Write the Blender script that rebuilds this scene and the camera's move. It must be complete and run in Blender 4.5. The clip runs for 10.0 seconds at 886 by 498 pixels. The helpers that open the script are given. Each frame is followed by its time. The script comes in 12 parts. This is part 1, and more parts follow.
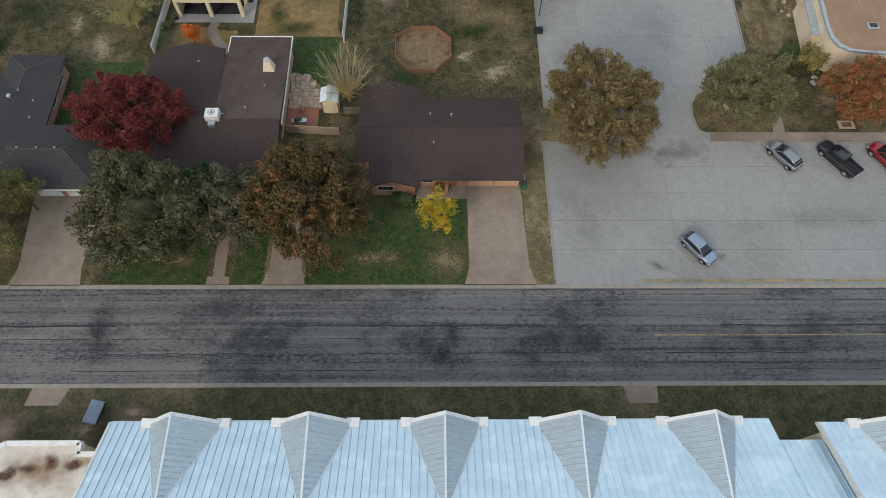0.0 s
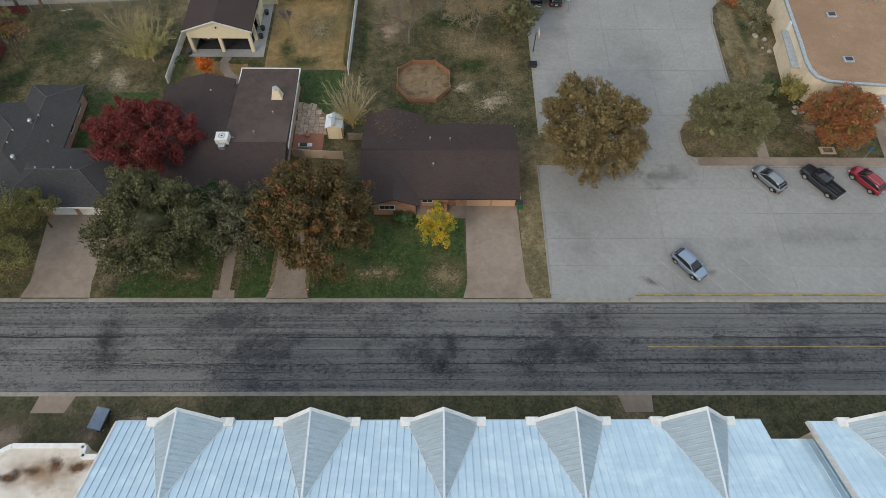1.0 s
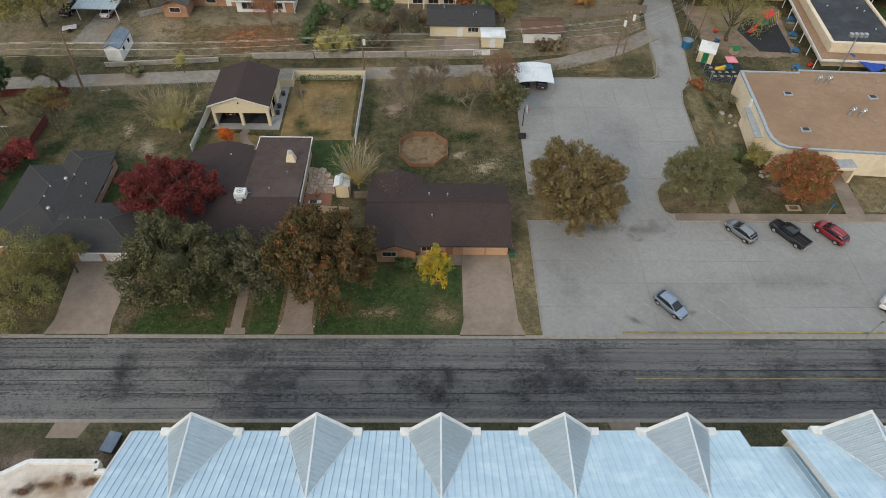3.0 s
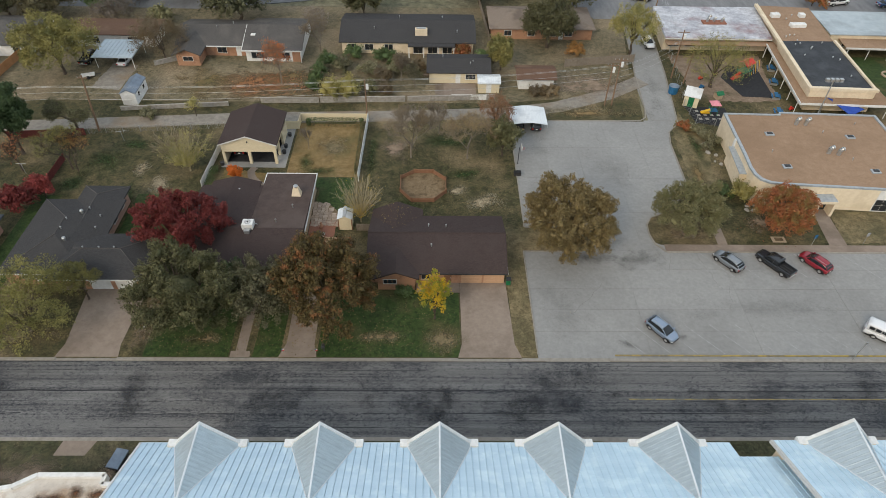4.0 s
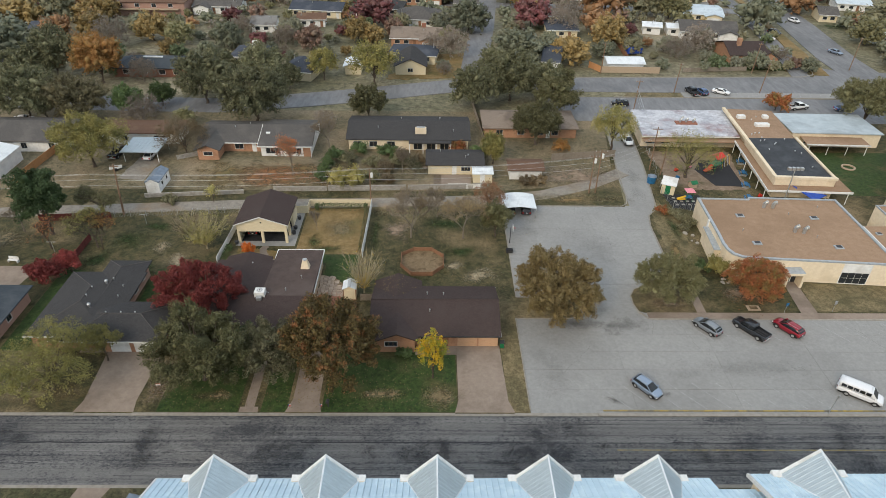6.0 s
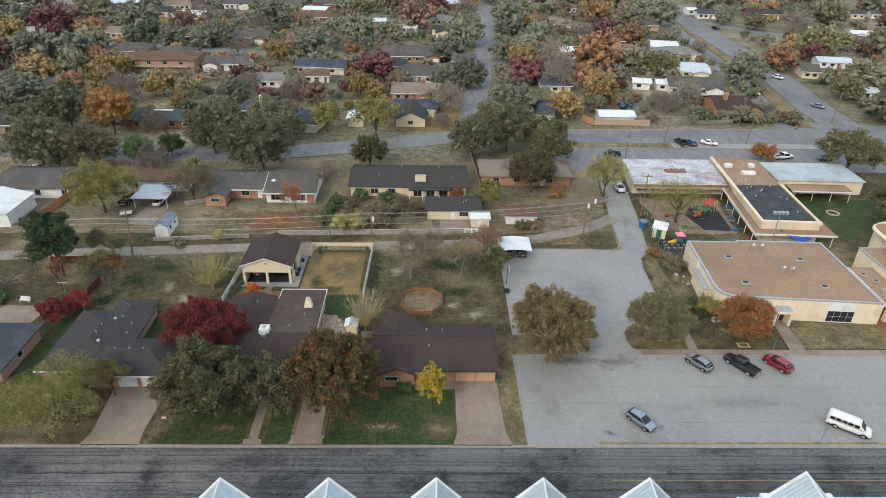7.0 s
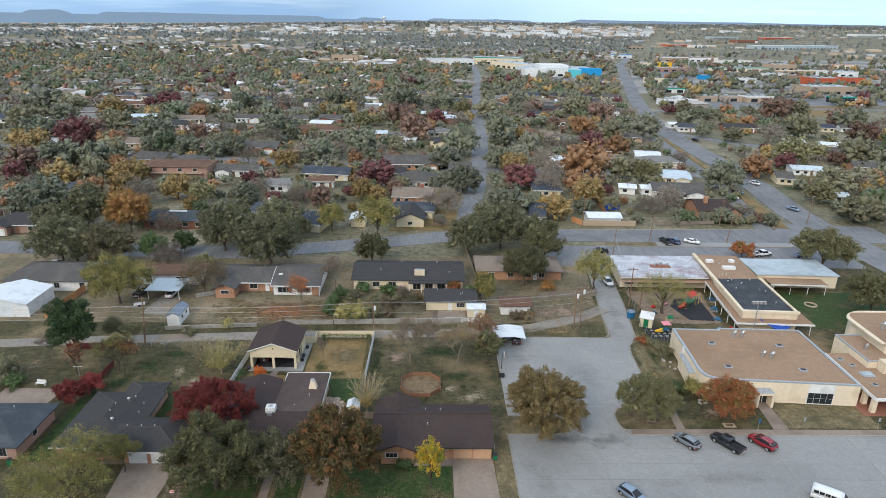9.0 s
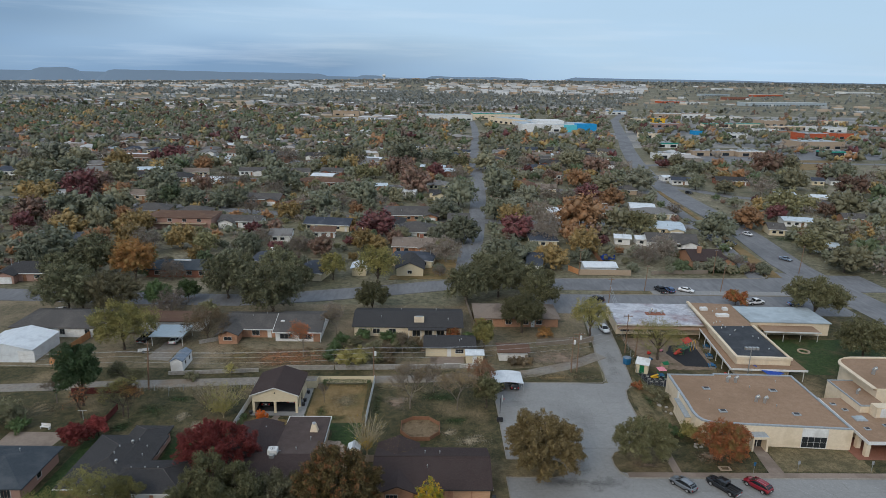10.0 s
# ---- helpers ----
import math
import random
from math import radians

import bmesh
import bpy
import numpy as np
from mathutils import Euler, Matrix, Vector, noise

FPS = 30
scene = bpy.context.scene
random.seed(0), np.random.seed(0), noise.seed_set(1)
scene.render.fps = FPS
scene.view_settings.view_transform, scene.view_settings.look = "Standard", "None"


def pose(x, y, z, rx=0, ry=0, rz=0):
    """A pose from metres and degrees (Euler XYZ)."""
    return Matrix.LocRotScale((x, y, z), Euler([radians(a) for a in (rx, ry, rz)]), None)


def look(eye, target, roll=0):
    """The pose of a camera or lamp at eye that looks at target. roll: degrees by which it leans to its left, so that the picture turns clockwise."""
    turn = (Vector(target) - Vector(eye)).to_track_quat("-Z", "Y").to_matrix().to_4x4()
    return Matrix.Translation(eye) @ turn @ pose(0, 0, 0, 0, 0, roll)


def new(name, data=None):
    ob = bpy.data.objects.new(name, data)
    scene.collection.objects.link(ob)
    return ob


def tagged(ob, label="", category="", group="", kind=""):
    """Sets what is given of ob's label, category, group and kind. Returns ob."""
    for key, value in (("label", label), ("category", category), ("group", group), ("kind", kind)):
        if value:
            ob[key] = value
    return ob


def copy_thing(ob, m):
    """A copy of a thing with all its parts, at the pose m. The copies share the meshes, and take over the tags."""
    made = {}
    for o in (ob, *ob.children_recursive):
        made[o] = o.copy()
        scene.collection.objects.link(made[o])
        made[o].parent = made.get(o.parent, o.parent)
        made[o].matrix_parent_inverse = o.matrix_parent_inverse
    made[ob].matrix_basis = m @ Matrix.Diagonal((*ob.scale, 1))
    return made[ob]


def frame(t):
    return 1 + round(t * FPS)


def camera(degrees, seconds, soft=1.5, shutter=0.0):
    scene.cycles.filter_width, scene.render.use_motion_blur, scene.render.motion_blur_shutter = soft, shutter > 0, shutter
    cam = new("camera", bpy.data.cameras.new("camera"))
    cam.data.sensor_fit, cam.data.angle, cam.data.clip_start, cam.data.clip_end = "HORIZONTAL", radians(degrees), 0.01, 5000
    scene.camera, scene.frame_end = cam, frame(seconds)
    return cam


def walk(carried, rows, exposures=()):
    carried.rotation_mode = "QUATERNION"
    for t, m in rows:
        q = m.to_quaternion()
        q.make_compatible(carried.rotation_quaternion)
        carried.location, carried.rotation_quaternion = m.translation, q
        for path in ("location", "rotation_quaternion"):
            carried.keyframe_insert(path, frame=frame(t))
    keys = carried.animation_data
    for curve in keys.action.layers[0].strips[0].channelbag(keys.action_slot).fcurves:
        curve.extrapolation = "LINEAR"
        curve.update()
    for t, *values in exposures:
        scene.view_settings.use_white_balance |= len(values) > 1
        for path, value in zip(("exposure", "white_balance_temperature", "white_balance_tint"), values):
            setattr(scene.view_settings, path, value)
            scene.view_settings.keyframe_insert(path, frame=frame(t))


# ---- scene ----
cam = camera(69.4, 10.0, soft=0.6)
PATH = [  # seconds, eye, pitch, yaw, roll
    (0, 2.877, -0.049, 62.718, -63.544, -2.057, 1.814),
    (0.5, 2.894, -2.479, 62.773, -61.134, -1.920, 1.731),
    (1, 2.917, -4.906, 62.824, -58.713, -1.800, 1.650),
    (1.5, 2.943, -7.329, 62.871, -56.285, -1.696, 1.574),
    (2, 2.971, -9.744, 62.915, -53.849, -1.606, 1.502),
    (2.5, 2.999, -12.151, 62.955, -51.408, -1.530, 1.434),
    (4, 3.075, -19.299, 63.061, -44.068, -1.377, 1.262),
    (4.5, 3.092, -21.652, 63.093, -41.620, -1.347, 1.215),
    (5, 3.104, -23.985, 63.123, -39.174, -1.327, 1.174),
    (5.5, 3.107, -26.299, 63.153, -36.732, -1.314, 1.140),
    (7, 3.058, -33.098, 63.243, -29.442, -1.317, 1.078),
    (7.5, 3.017, -35.311, 63.274, -27.028, -1.329, 1.072),
    (8, 2.961, -37.494, 63.306, -24.626, -1.343, 1.074),
    (8.5, 2.890, -39.645, 63.340, -22.235, -1.360, 1.084),
    (9, 2.801, -41.762, 63.376, -19.859, -1.379, 1.102),
    (9.5, 2.694, -43.843, 63.415, -17.498, -1.399, 1.129),
    (10, 2.567, -45.887, 63.456, -15.154, -1.418, 1.165),
]
EXPOSURES = [(0, -0.33, 6650, 10), (2, -0.33, 6700, 10), (4, -0.26, 6850, 10), (6, -0.12, 6850, 10), (7.5, 0.02, 6450, 10), (8.5, 0.02, 6250, 10), (9.5, -0.34, 6150, 10), (10, -0.70, 6150, 10)]
walk(cam, [(t, look((x, y, z), (x - 100 * math.sin(radians(yaw)) * math.cos(radians(pitch)), y + 100 * math.cos(radians(yaw)) * math.cos(radians(pitch)),
                                z + 100 * math.sin(radians(pitch))), roll)) for t, x, y, z, pitch, yaw, roll in PATH], EXPOSURES)

# ---- light ----
SUN_ELEVATION, SUN_AZIMUTH = 34.0, 212.0   # degrees; azimuth clockwise from +y
world = bpy.data.worlds.new("sky")
scene.world = world
world.use_nodes = True
wn, wl = world.node_tree.nodes, world.node_tree.links
wn.clear()
w_out, w_bg, w_sky = wn.new("ShaderNodeOutputWorld"), wn.new("ShaderNodeBackground"), wn.new("ShaderNodeTexSky")
w_sky.sky_type, w_sky.sun_disc = "NISHITA", False
w_sky.sun_elevation, w_sky.sun_rotation = radians(SUN_ELEVATION), radians(SUN_AZIMUTH)
w_sky.air_density, w_sky.dust_density, w_sky.ozone_density = 1.0, 1.0, 1.0
w_co, w_map, w_cloud, w_ramp, w_mix = (wn.new("ShaderNodeTexCoord"), wn.new("ShaderNodeMapping"), wn.new("ShaderNodeTexNoise"),
                                       wn.new("ShaderNodeValToRGB"), wn.new("ShaderNodeMixRGB"))
w_map.inputs["Scale"].default_value = (1.6, 1.6, 9.0)
w_cloud.inputs["Scale"].default_value, w_cloud.inputs["Detail"].default_value, w_cloud.inputs["Roughness"].default_value = 1.7, 7.0, 0.52
w_ramp.color_ramp.elements[0].position, w_ramp.color_ramp.elements[1].position = 0.36, 0.66
w_ramp.color_ramp.elements[0].color, w_ramp.color_ramp.elements[1].color = (0.86, 0.86, 0.86, 1), (1, 1, 1, 1)
w_tone, w_tint = wn.new("ShaderNodeTexNoise"), wn.new("ShaderNodeValToRGB")
w_tone.inputs["Scale"].default_value, w_tone.inputs["Detail"].default_value = 0.7, 2.5
w_tint.color_ramp.elements[0].position, w_tint.color_ramp.elements[1].position = 0.38, 0.62
w_tint.color_ramp.elements[0].color, w_tint.color_ramp.elements[1].color = (3.0, 4.7, 6.9, 1), (6.5, 8.8, 10.9, 1)
wl.new(w_co.outputs["Generated"], w_map.inputs["Vector"])
wl.new(w_map.outputs["Vector"], w_tone.inputs["Vector"])
w_side, w_flow = wn.new("ShaderNodeSeparateXYZ"), wn.new("ShaderNodeMath")
w_flow.operation = "MULTIPLY_ADD"
w_flow.inputs[1].default_value = 0.22
wl.new(w_co.outputs["Generated"], w_side.inputs["Vector"])
wl.new(w_side.outputs["X"], w_flow.inputs[0])
wl.new(w_tone.outputs["Fac"], w_flow.inputs[2])
wl.new(w_flow.outputs[0], w_tint.inputs["Fac"])
# higher up the cloud cover is whole and neutral grey
w_xyz, w_high, w_deck = wn.new("ShaderNodeSeparateXYZ"), wn.new("ShaderNodeMapRange"), wn.new("ShaderNodeMixRGB")
w_high.inputs["From Min"].default_value, w_high.inputs["From Max"].default_value = 0.13, 0.36
w_deck.inputs["Color2"].default_value = (6.9, 8.0, 9.4, 1)
wl.new(w_co.outputs["Generated"], w_xyz.inputs["Vector"])
wl.new(w_xyz.outputs["Z"], w_high.inputs["Value"])
wl.new(w_high.outputs["Result"], w_deck.inputs["Fac"])
w_fine, w_line, w_band, w_wisp = wn.new("ShaderNodeMapping"), wn.new("ShaderNodeTexNoise"), wn.new("ShaderNodeMapRange"), wn.new("ShaderNodeMixRGB")
w_fine.inputs["Scale"].default_value = (1.1, 1.1, 17.0)
w_fine.inputs["Rotation"].default_value = (0.05, 0.03, 0.0)
w_line.inputs["Scale"].default_value, w_line.inputs["Detail"].default_value, w_line.inputs["Roughness"].default_value = 1.9, 7.0, 0.58
w_band.inputs["From Min"].default_value, w_band.inputs["From Max"].default_value, w_band.inputs["To Max"].default_value = 0.50, 0.74, 0.5
w_wisp.inputs["Color2"].default_value = (9.2, 10.6, 11.9, 1)
wl.new(w_co.outputs["Generated"], w_fine.inputs["Vector"])
wl.new(w_fine.outputs["Vector"], w_line.inputs["Vector"])
wl.new(w_line.outputs["Fac"], w_band.inputs["Value"])
wl.new(w_band.outputs["Result"], w_wisp.inputs["Fac"])
wl.new(w_tint.outputs["Color"], w_wisp.inputs["Color1"])
wl.new(w_wisp.outputs["Color"], w_deck.inputs["Color1"])
wl.new(w_deck.outputs["Color"], w_mix.inputs["Color2"])
w_cover = wn.new("ShaderNodeMath")
w_cover.operation = "MAXIMUM"
wl.new(w_ramp.outputs["Color"], w_cover.inputs[0])
wl.new(w_high.outputs["Result"], w_cover.inputs[1])
wl.new(w_map.outputs["Vector"], w_cloud.inputs["Vector"])
wl.new(w_cloud.outputs["Fac"], w_ramp.inputs["Fac"])
wl.new(w_cover.outputs[0], w_mix.inputs["Fac"])
wl.new(w_sky.outputs["Color"], w_mix.inputs["Color1"])
wl.new(w_mix.outputs["Color"], w_bg.inputs["Color"])
w_bg.inputs["Strength"].default_value = 0.122
wl.new(w_bg.outputs["Background"], w_out.inputs["Surface"])
sun = new("sun", bpy.data.lights.new("sun", "SUN"))
sun.data.energy, sun.data.angle, sun.data.color = 2.25, radians(26), (1.0, 0.88, 0.72)
_e, _a = radians(SUN_ELEVATION), radians(SUN_AZIMUTH)
sun.matrix_world = look((0, 0, 0), (-math.sin(_a) * math.cos(_e), -math.cos(_a) * math.cos(_e), -math.sin(_e)))


# ---- materials ----
def rgb(c):
    return (*c, 1.0)


def mk(name, c1, c2, scale=3.0, rough=0.85, bump=0.15, bscale=40.0, metal=0.0, c3=None, scale3=0.25, lo3=0.5, hi3=0.65, local=False, rnd=0.0,
       island=0.0, spec=0.3, stretch=(1, 1, 1), detail=6.0, grain=0.0, gscale=7.0):
    """A surface: c1 to c2 by a fine noise, c3 in large patches, varied from object to object and from island to island."""
    m = bpy.data.materials.new(name)
    m.use_nodes = True
    n, l = m.node_tree.nodes, m.node_tree.links
    b = n["Principled BSDF"]
    co = n.new("ShaderNodeTexCoord")
    geo = n.new("ShaderNodeNewGeometry")
    vec = co.outputs["Object"] if local else geo.outputs["Position"]
    if stretch != (1, 1, 1):
        mp = n.new("ShaderNodeMapping")
        mp.inputs["Scale"].default_value = stretch
        l.new(vec, mp.inputs["Vector"])
        svec = mp.outputs["Vector"]
    else:
        svec = vec
    no = n.new("ShaderNodeTexNoise")
    no.inputs["Scale"].default_value, no.inputs["Detail"].default_value, no.inputs["Roughness"].default_value = scale, detail, 0.62
    l.new(svec, no.inputs["Vector"])
    rp = n.new("ShaderNodeValToRGB")
    rp.color_ramp.elements[0].position, rp.color_ramp.elements[1].position = 0.35, 0.65
    rp.color_ramp.elements[0].color, rp.color_ramp.elements[1].color = rgb(c1), rgb(c2)
    l.new(no.outputs["Fac"], rp.inputs["Fac"])
    col = rp.outputs["Color"]
    if c3:
        n3 = n.new("ShaderNodeTexNoise")
        n3.inputs["Scale"].default_value, n3.inputs["Detail"].default_value, n3.inputs["Roughness"].default_value = scale3, 5.0, 0.6
        l.new(vec, n3.inputs["Vector"])
        r3 = n.new("ShaderNodeMapRange")
        r3.inputs["From Min"].default_value, r3.inputs["From Max"].default_value = lo3, hi3
        l.new(n3.outputs["Fac"], r3.inputs["Value"])
        mx = n.new("ShaderNodeMixRGB")
        mx.inputs["Color2"].default_value = rgb(c3)
        l.new(r3.outputs["Result"], mx.inputs["Fac"])
        l.new(col, mx.inputs["Color1"])
        col = mx.outputs["Color"]
    if grain:
        ng = n.new("ShaderNodeTexNoise")
        ng.inputs["Scale"].default_value, ng.inputs["Detail"].default_value, ng.inputs["Roughness"].default_value = gscale, 6.0, 0.8
        l.new(svec, ng.inputs["Vector"])
        rg = n.new("ShaderNodeMapRange")
        rg.inputs["From Min"].default_value, rg.inputs["From Max"].default_value = 0.38, 0.62
        rg.inputs["To Min"].default_value, rg.inputs["To Max"].default_value = 1 - grain, 1 + grain
        l.new(ng.outputs["Fac"], rg.inputs["Value"])
        hg = n.new("ShaderNodeHueSaturation")
        l.new(rg.outputs["Result"], hg.inputs["Value"])
        l.new(col, hg.inputs["Color"])
        col = hg.outputs["Color"]
    if rnd or island:
        hsv = n.new("ShaderNodeHueSaturation")
        src = n.new("ShaderNodeObjectInfo").outputs["Random"] if rnd else geo.outputs["Random Per Island"]
        mr = n.new("ShaderNodeMapRange")
        k = rnd or island
        mr.inputs["To Min"].default_value, mr.inputs["To Max"].default_value = 1 - k, 1 + k
        l.new(src, mr.inputs["Value"])
        l.new(mr.outputs["Result"], hsv.inputs["Value"])
        l.new(col, hsv.inputs["Color"])
        col = hsv.outputs["Color"]
    l.new(col, b.inputs["Base Color"])
    b.inputs["Roughness"].default_value, b.inputs["Metallic"].default_value, b.inputs["Specular IOR Level"].default_value = rough, metal, spec
    if bump:
        nb = n.new("ShaderNodeTexNoise")
        nb.inputs["Scale"].default_value, nb.inputs["Detail"].default_value = bscale, 3.0
        l.new(svec, nb.inputs["Vector"])
        bp = n.new("ShaderNodeBump")
        bp.inputs["Strength"].default_value, bp.inputs["Distance"].default_value = bump, 0.05
        l.new(nb.outputs["Fac"], bp.inputs["Height"])
        l.new(bp.outputs["Normal"], b.inputs["Normal"])
    return m


def leafy(name, c1, c2, c3, patch=0.35, lo=0.45, hi=0.6, gloss=0.18, thin=0.06):
    """Foliage: each tuft and leaf clump its own tone between c1 and c2, with c3 in patches over the crown."""
    m = bpy.data.materials.new(name)
    m.use_nodes = True
    n, l = m.node_tree.nodes, m.node_tree.links
    n.clear()
    out = n.new("ShaderNodeOutputMaterial")
    geo, co, oi = n.new("ShaderNodeNewGeometry"), n.new("ShaderNodeTexCoord"), n.new("ShaderNodeObjectInfo")
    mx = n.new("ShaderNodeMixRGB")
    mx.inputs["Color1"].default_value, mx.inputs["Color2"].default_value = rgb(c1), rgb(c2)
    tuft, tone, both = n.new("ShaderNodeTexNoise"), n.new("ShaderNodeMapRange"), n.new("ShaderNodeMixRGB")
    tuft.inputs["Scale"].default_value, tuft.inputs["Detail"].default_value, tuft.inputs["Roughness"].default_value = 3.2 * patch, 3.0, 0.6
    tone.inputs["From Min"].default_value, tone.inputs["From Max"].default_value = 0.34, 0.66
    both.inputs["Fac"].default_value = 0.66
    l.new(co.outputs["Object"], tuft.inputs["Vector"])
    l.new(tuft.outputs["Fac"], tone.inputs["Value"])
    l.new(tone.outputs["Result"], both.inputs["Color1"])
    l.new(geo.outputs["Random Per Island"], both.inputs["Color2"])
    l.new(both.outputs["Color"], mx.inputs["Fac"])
    no = n.new("ShaderNodeTexNoise")
    no.inputs["Scale"].default_value, no.inputs["Detail"].default_value = patch, 4.0
    l.new(co.outputs["Object"], no.inputs["Vector"])
    r = n.new("ShaderNodeMapRange")
    r.inputs["From Min"].default_value, r.inputs["From Max"].default_value = lo, hi
    l.new(no.outputs["Fac"], r.inputs["Value"])
    m2 = n.new("ShaderNodeMixRGB")
    m2.inputs["Color2"].default_value = rgb(c3)
    l.new(r.outputs["Result"], m2.inputs["Fac"])
    l.new(mx.outputs["Color"], m2.inputs["Color1"])
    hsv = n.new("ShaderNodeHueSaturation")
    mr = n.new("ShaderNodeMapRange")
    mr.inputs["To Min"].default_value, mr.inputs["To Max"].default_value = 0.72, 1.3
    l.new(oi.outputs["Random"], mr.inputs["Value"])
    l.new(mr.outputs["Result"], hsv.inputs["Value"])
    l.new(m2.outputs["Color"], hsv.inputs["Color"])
    d, t, ms = n.new("ShaderNodeBsdfPrincipled"), n.new("ShaderNodeBsdfTranslucent"), n.new("ShaderNodeMixShader")
    d.inputs["Roughness"].default_value, d.inputs["Specular IOR Level"].default_value = 0.42, gloss
    ms.inputs["Fac"].default_value = thin
    l.new(hsv.outputs["Color"], d.inputs["Base Color"])
    l.new(hsv.outputs["Color"], t.inputs["Color"])
    l.new(d.outputs["BSDF"], ms.inputs[1])
    l.new(t.outputs["BSDF"], ms.inputs[2])
    l.new(ms.outputs["Shader"], out.inputs["Surface"])
    return m


def asphalt_streaked(name, dark, mid, light):
    """Worn chip-seal: long streaks along x, dark patched blotches, fine cracks."""
    m = bpy.data.materials.new(name)
    m.use_nodes = True
    n, l = m.node_tree.nodes, m.node_tree.links
    b = n["Principled BSDF"]
    geo = n.new("ShaderNodeNewGeometry")

    def noise_of(sc, detail, stretch, rough=0.65):
        mp, no = n.new("ShaderNodeMapping"), n.new("ShaderNodeTexNoise")
        mp.inputs["Scale"].default_value = stretch
        no.inputs["Scale"].default_value, no.inputs["Detail"].default_value, no.inputs["Roughness"].default_value = sc, detail, rough
        l.new(geo.outputs["Position"], mp.inputs["Vector"])
        l.new(mp.outputs["Vector"], no.inputs["Vector"])
        return no.outputs["Fac"]

    def ramped(fac, a, bb, top=1.0):
        r = n.new("ShaderNodeMapRange")
        r.inputs["From Min"].default_value, r.inputs["From Max"].default_value = a, bb
        r.inputs["To Max"].default_value = top
        l.new(fac, r.inputs["Value"])
        return r.outputs["Result"]

    def mixed(fac, c1, c2):
        mx = n.new("ShaderNodeMixRGB")
        l.new(fac, mx.inputs["Fac"])
        for sock, c in (("Color1", c1), ("Color2", c2)):
            if isinstance(c, tuple):
                mx.inputs[sock].default_value = rgb(c)
            else:
                l.new(c, mx.inputs[sock])
        return mx.outputs["Color"]

    def plus(f, g, k):
        """f + k (g - 0.5)"""
        m1 = n.new("ShaderNodeMath")
        m1.operation = "MULTIPLY_ADD"
        l.new(g, m1.inputs[0])
        m1.inputs[1].default_value = k
        m2 = n.new("ShaderNodeMath")
        m2.operation = "ADD"
        m1.inputs[2].default_value = -0.5 * k
        l.new(m1.outputs[0], m2.inputs[0])
        l.new(f, m2.inputs[1])
        return m2.outputs[0]

    speck = noise_of(2.2, 8, (1, 1.6, 1), 0.85)
    fine = noise_of(9.0, 5, (1, 1.4, 1), 0.8)
    col = mixed(ramped(noise_of(1.0, 7, (0.012, 1.5, 1)), 0.36, 0.64), mid, light)
    col = mixed(ramped(plus(noise_of(1.0, 4, (0.085, 0.15, 1)), speck, 0.8), 0.48, 0.66, 0.85), col, dark)
    col = mixed(ramped(plus(noise_of(1.0, 5, (0.015, 1.1, 1)), speck, 0.8), 0.53, 0.66, 0.85), col, dark)
    col = mixed(ramped(speck, 0.53, 0.64, 0.8), col, dark)
    col = mixed(ramped(fine, 0.50, 0.64, 0.45), col, dark)
    col = mixed(ramped(fine, 0.48, 0.34, 0.6), col, tuple(1.25 * c for c in light))
    l.new(col, b.inputs["Base Color"])
    b.inputs["Roughness"].default_value, b.inputs["Specular IOR Level"].default_value = 0.85, 0.25
    bp = n.new("ShaderNodeBump")
    bp.inputs["Strength"].default_value, bp.inputs["Distance"].default_value = 0.3, 0.03
    l.new(noise_of(30, 3, (1, 1, 1)), bp.inputs["Height"])
    l.new(bp.outputs["Normal"], b.inputs["Normal"])
    return m


def glass_mat(name, tint):
    m = bpy.data.materials.new(name)
    m.use_nodes = True
    b = m.node_tree.nodes["Principled BSDF"]
    b.inputs["Base Color"].default_value = rgb(tint)
    b.inputs["Roughness"].default_value, b.inputs["Specular IOR Level"].default_value = 0.06, 0.6
    return m


def paint(name, c, rough=0.3, metal=0.0, coat=0.6):
    m = mk(name, tuple(0.94 * v for v in c), c, 6.0, rough, 0.0, local=True, metal=metal, spec=0.5)
    m.node_tree.nodes["Principled BSDF"].inputs["Coat Weight"].default_value = coat
    return m


ASPHALT = asphalt_streaked("asphalt", (0.024, 0.027, 0.034), (0.120, 0.118, 0.115), (0.205, 0.200, 0.194))
# asphalt of the far streets, lightened in its colour in place of haze
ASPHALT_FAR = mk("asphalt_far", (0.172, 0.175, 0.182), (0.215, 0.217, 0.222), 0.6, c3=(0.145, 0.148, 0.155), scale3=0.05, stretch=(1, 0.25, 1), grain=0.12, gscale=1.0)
ALLEY = mk("alley_gravel", (0.205, 0.185, 0.158), (0.29, 0.262, 0.225), 1.2, c3=(0.24, 0.185, 0.13), scale3=0.12, bump=0.3, grain=0.2)
CONCRETE = mk("concrete", (0.270, 0.268, 0.258), (0.296, 0.293, 0.282), 0.7, rough=0.8, c3=(0.217, 0.214, 0.206), scale3=0.06, lo3=0.46, hi3=0.75, rnd=0.035, bump=0.08, grain=0.09, gscale=2.0)
CONCRETE_PINK = mk("drive_concrete", (0.248, 0.196, 0.156), (0.285, 0.228, 0.184), 0.7, c3=(0.200, 0.155, 0.122), scale3=0.15, rnd=0.04, bump=0.08, grain=0.08, gscale=2.0)
KERB = mk("kerb_concrete", (0.245, 0.222, 0.190), (0.32, 0.295, 0.258), 2.0, rnd=0.08)
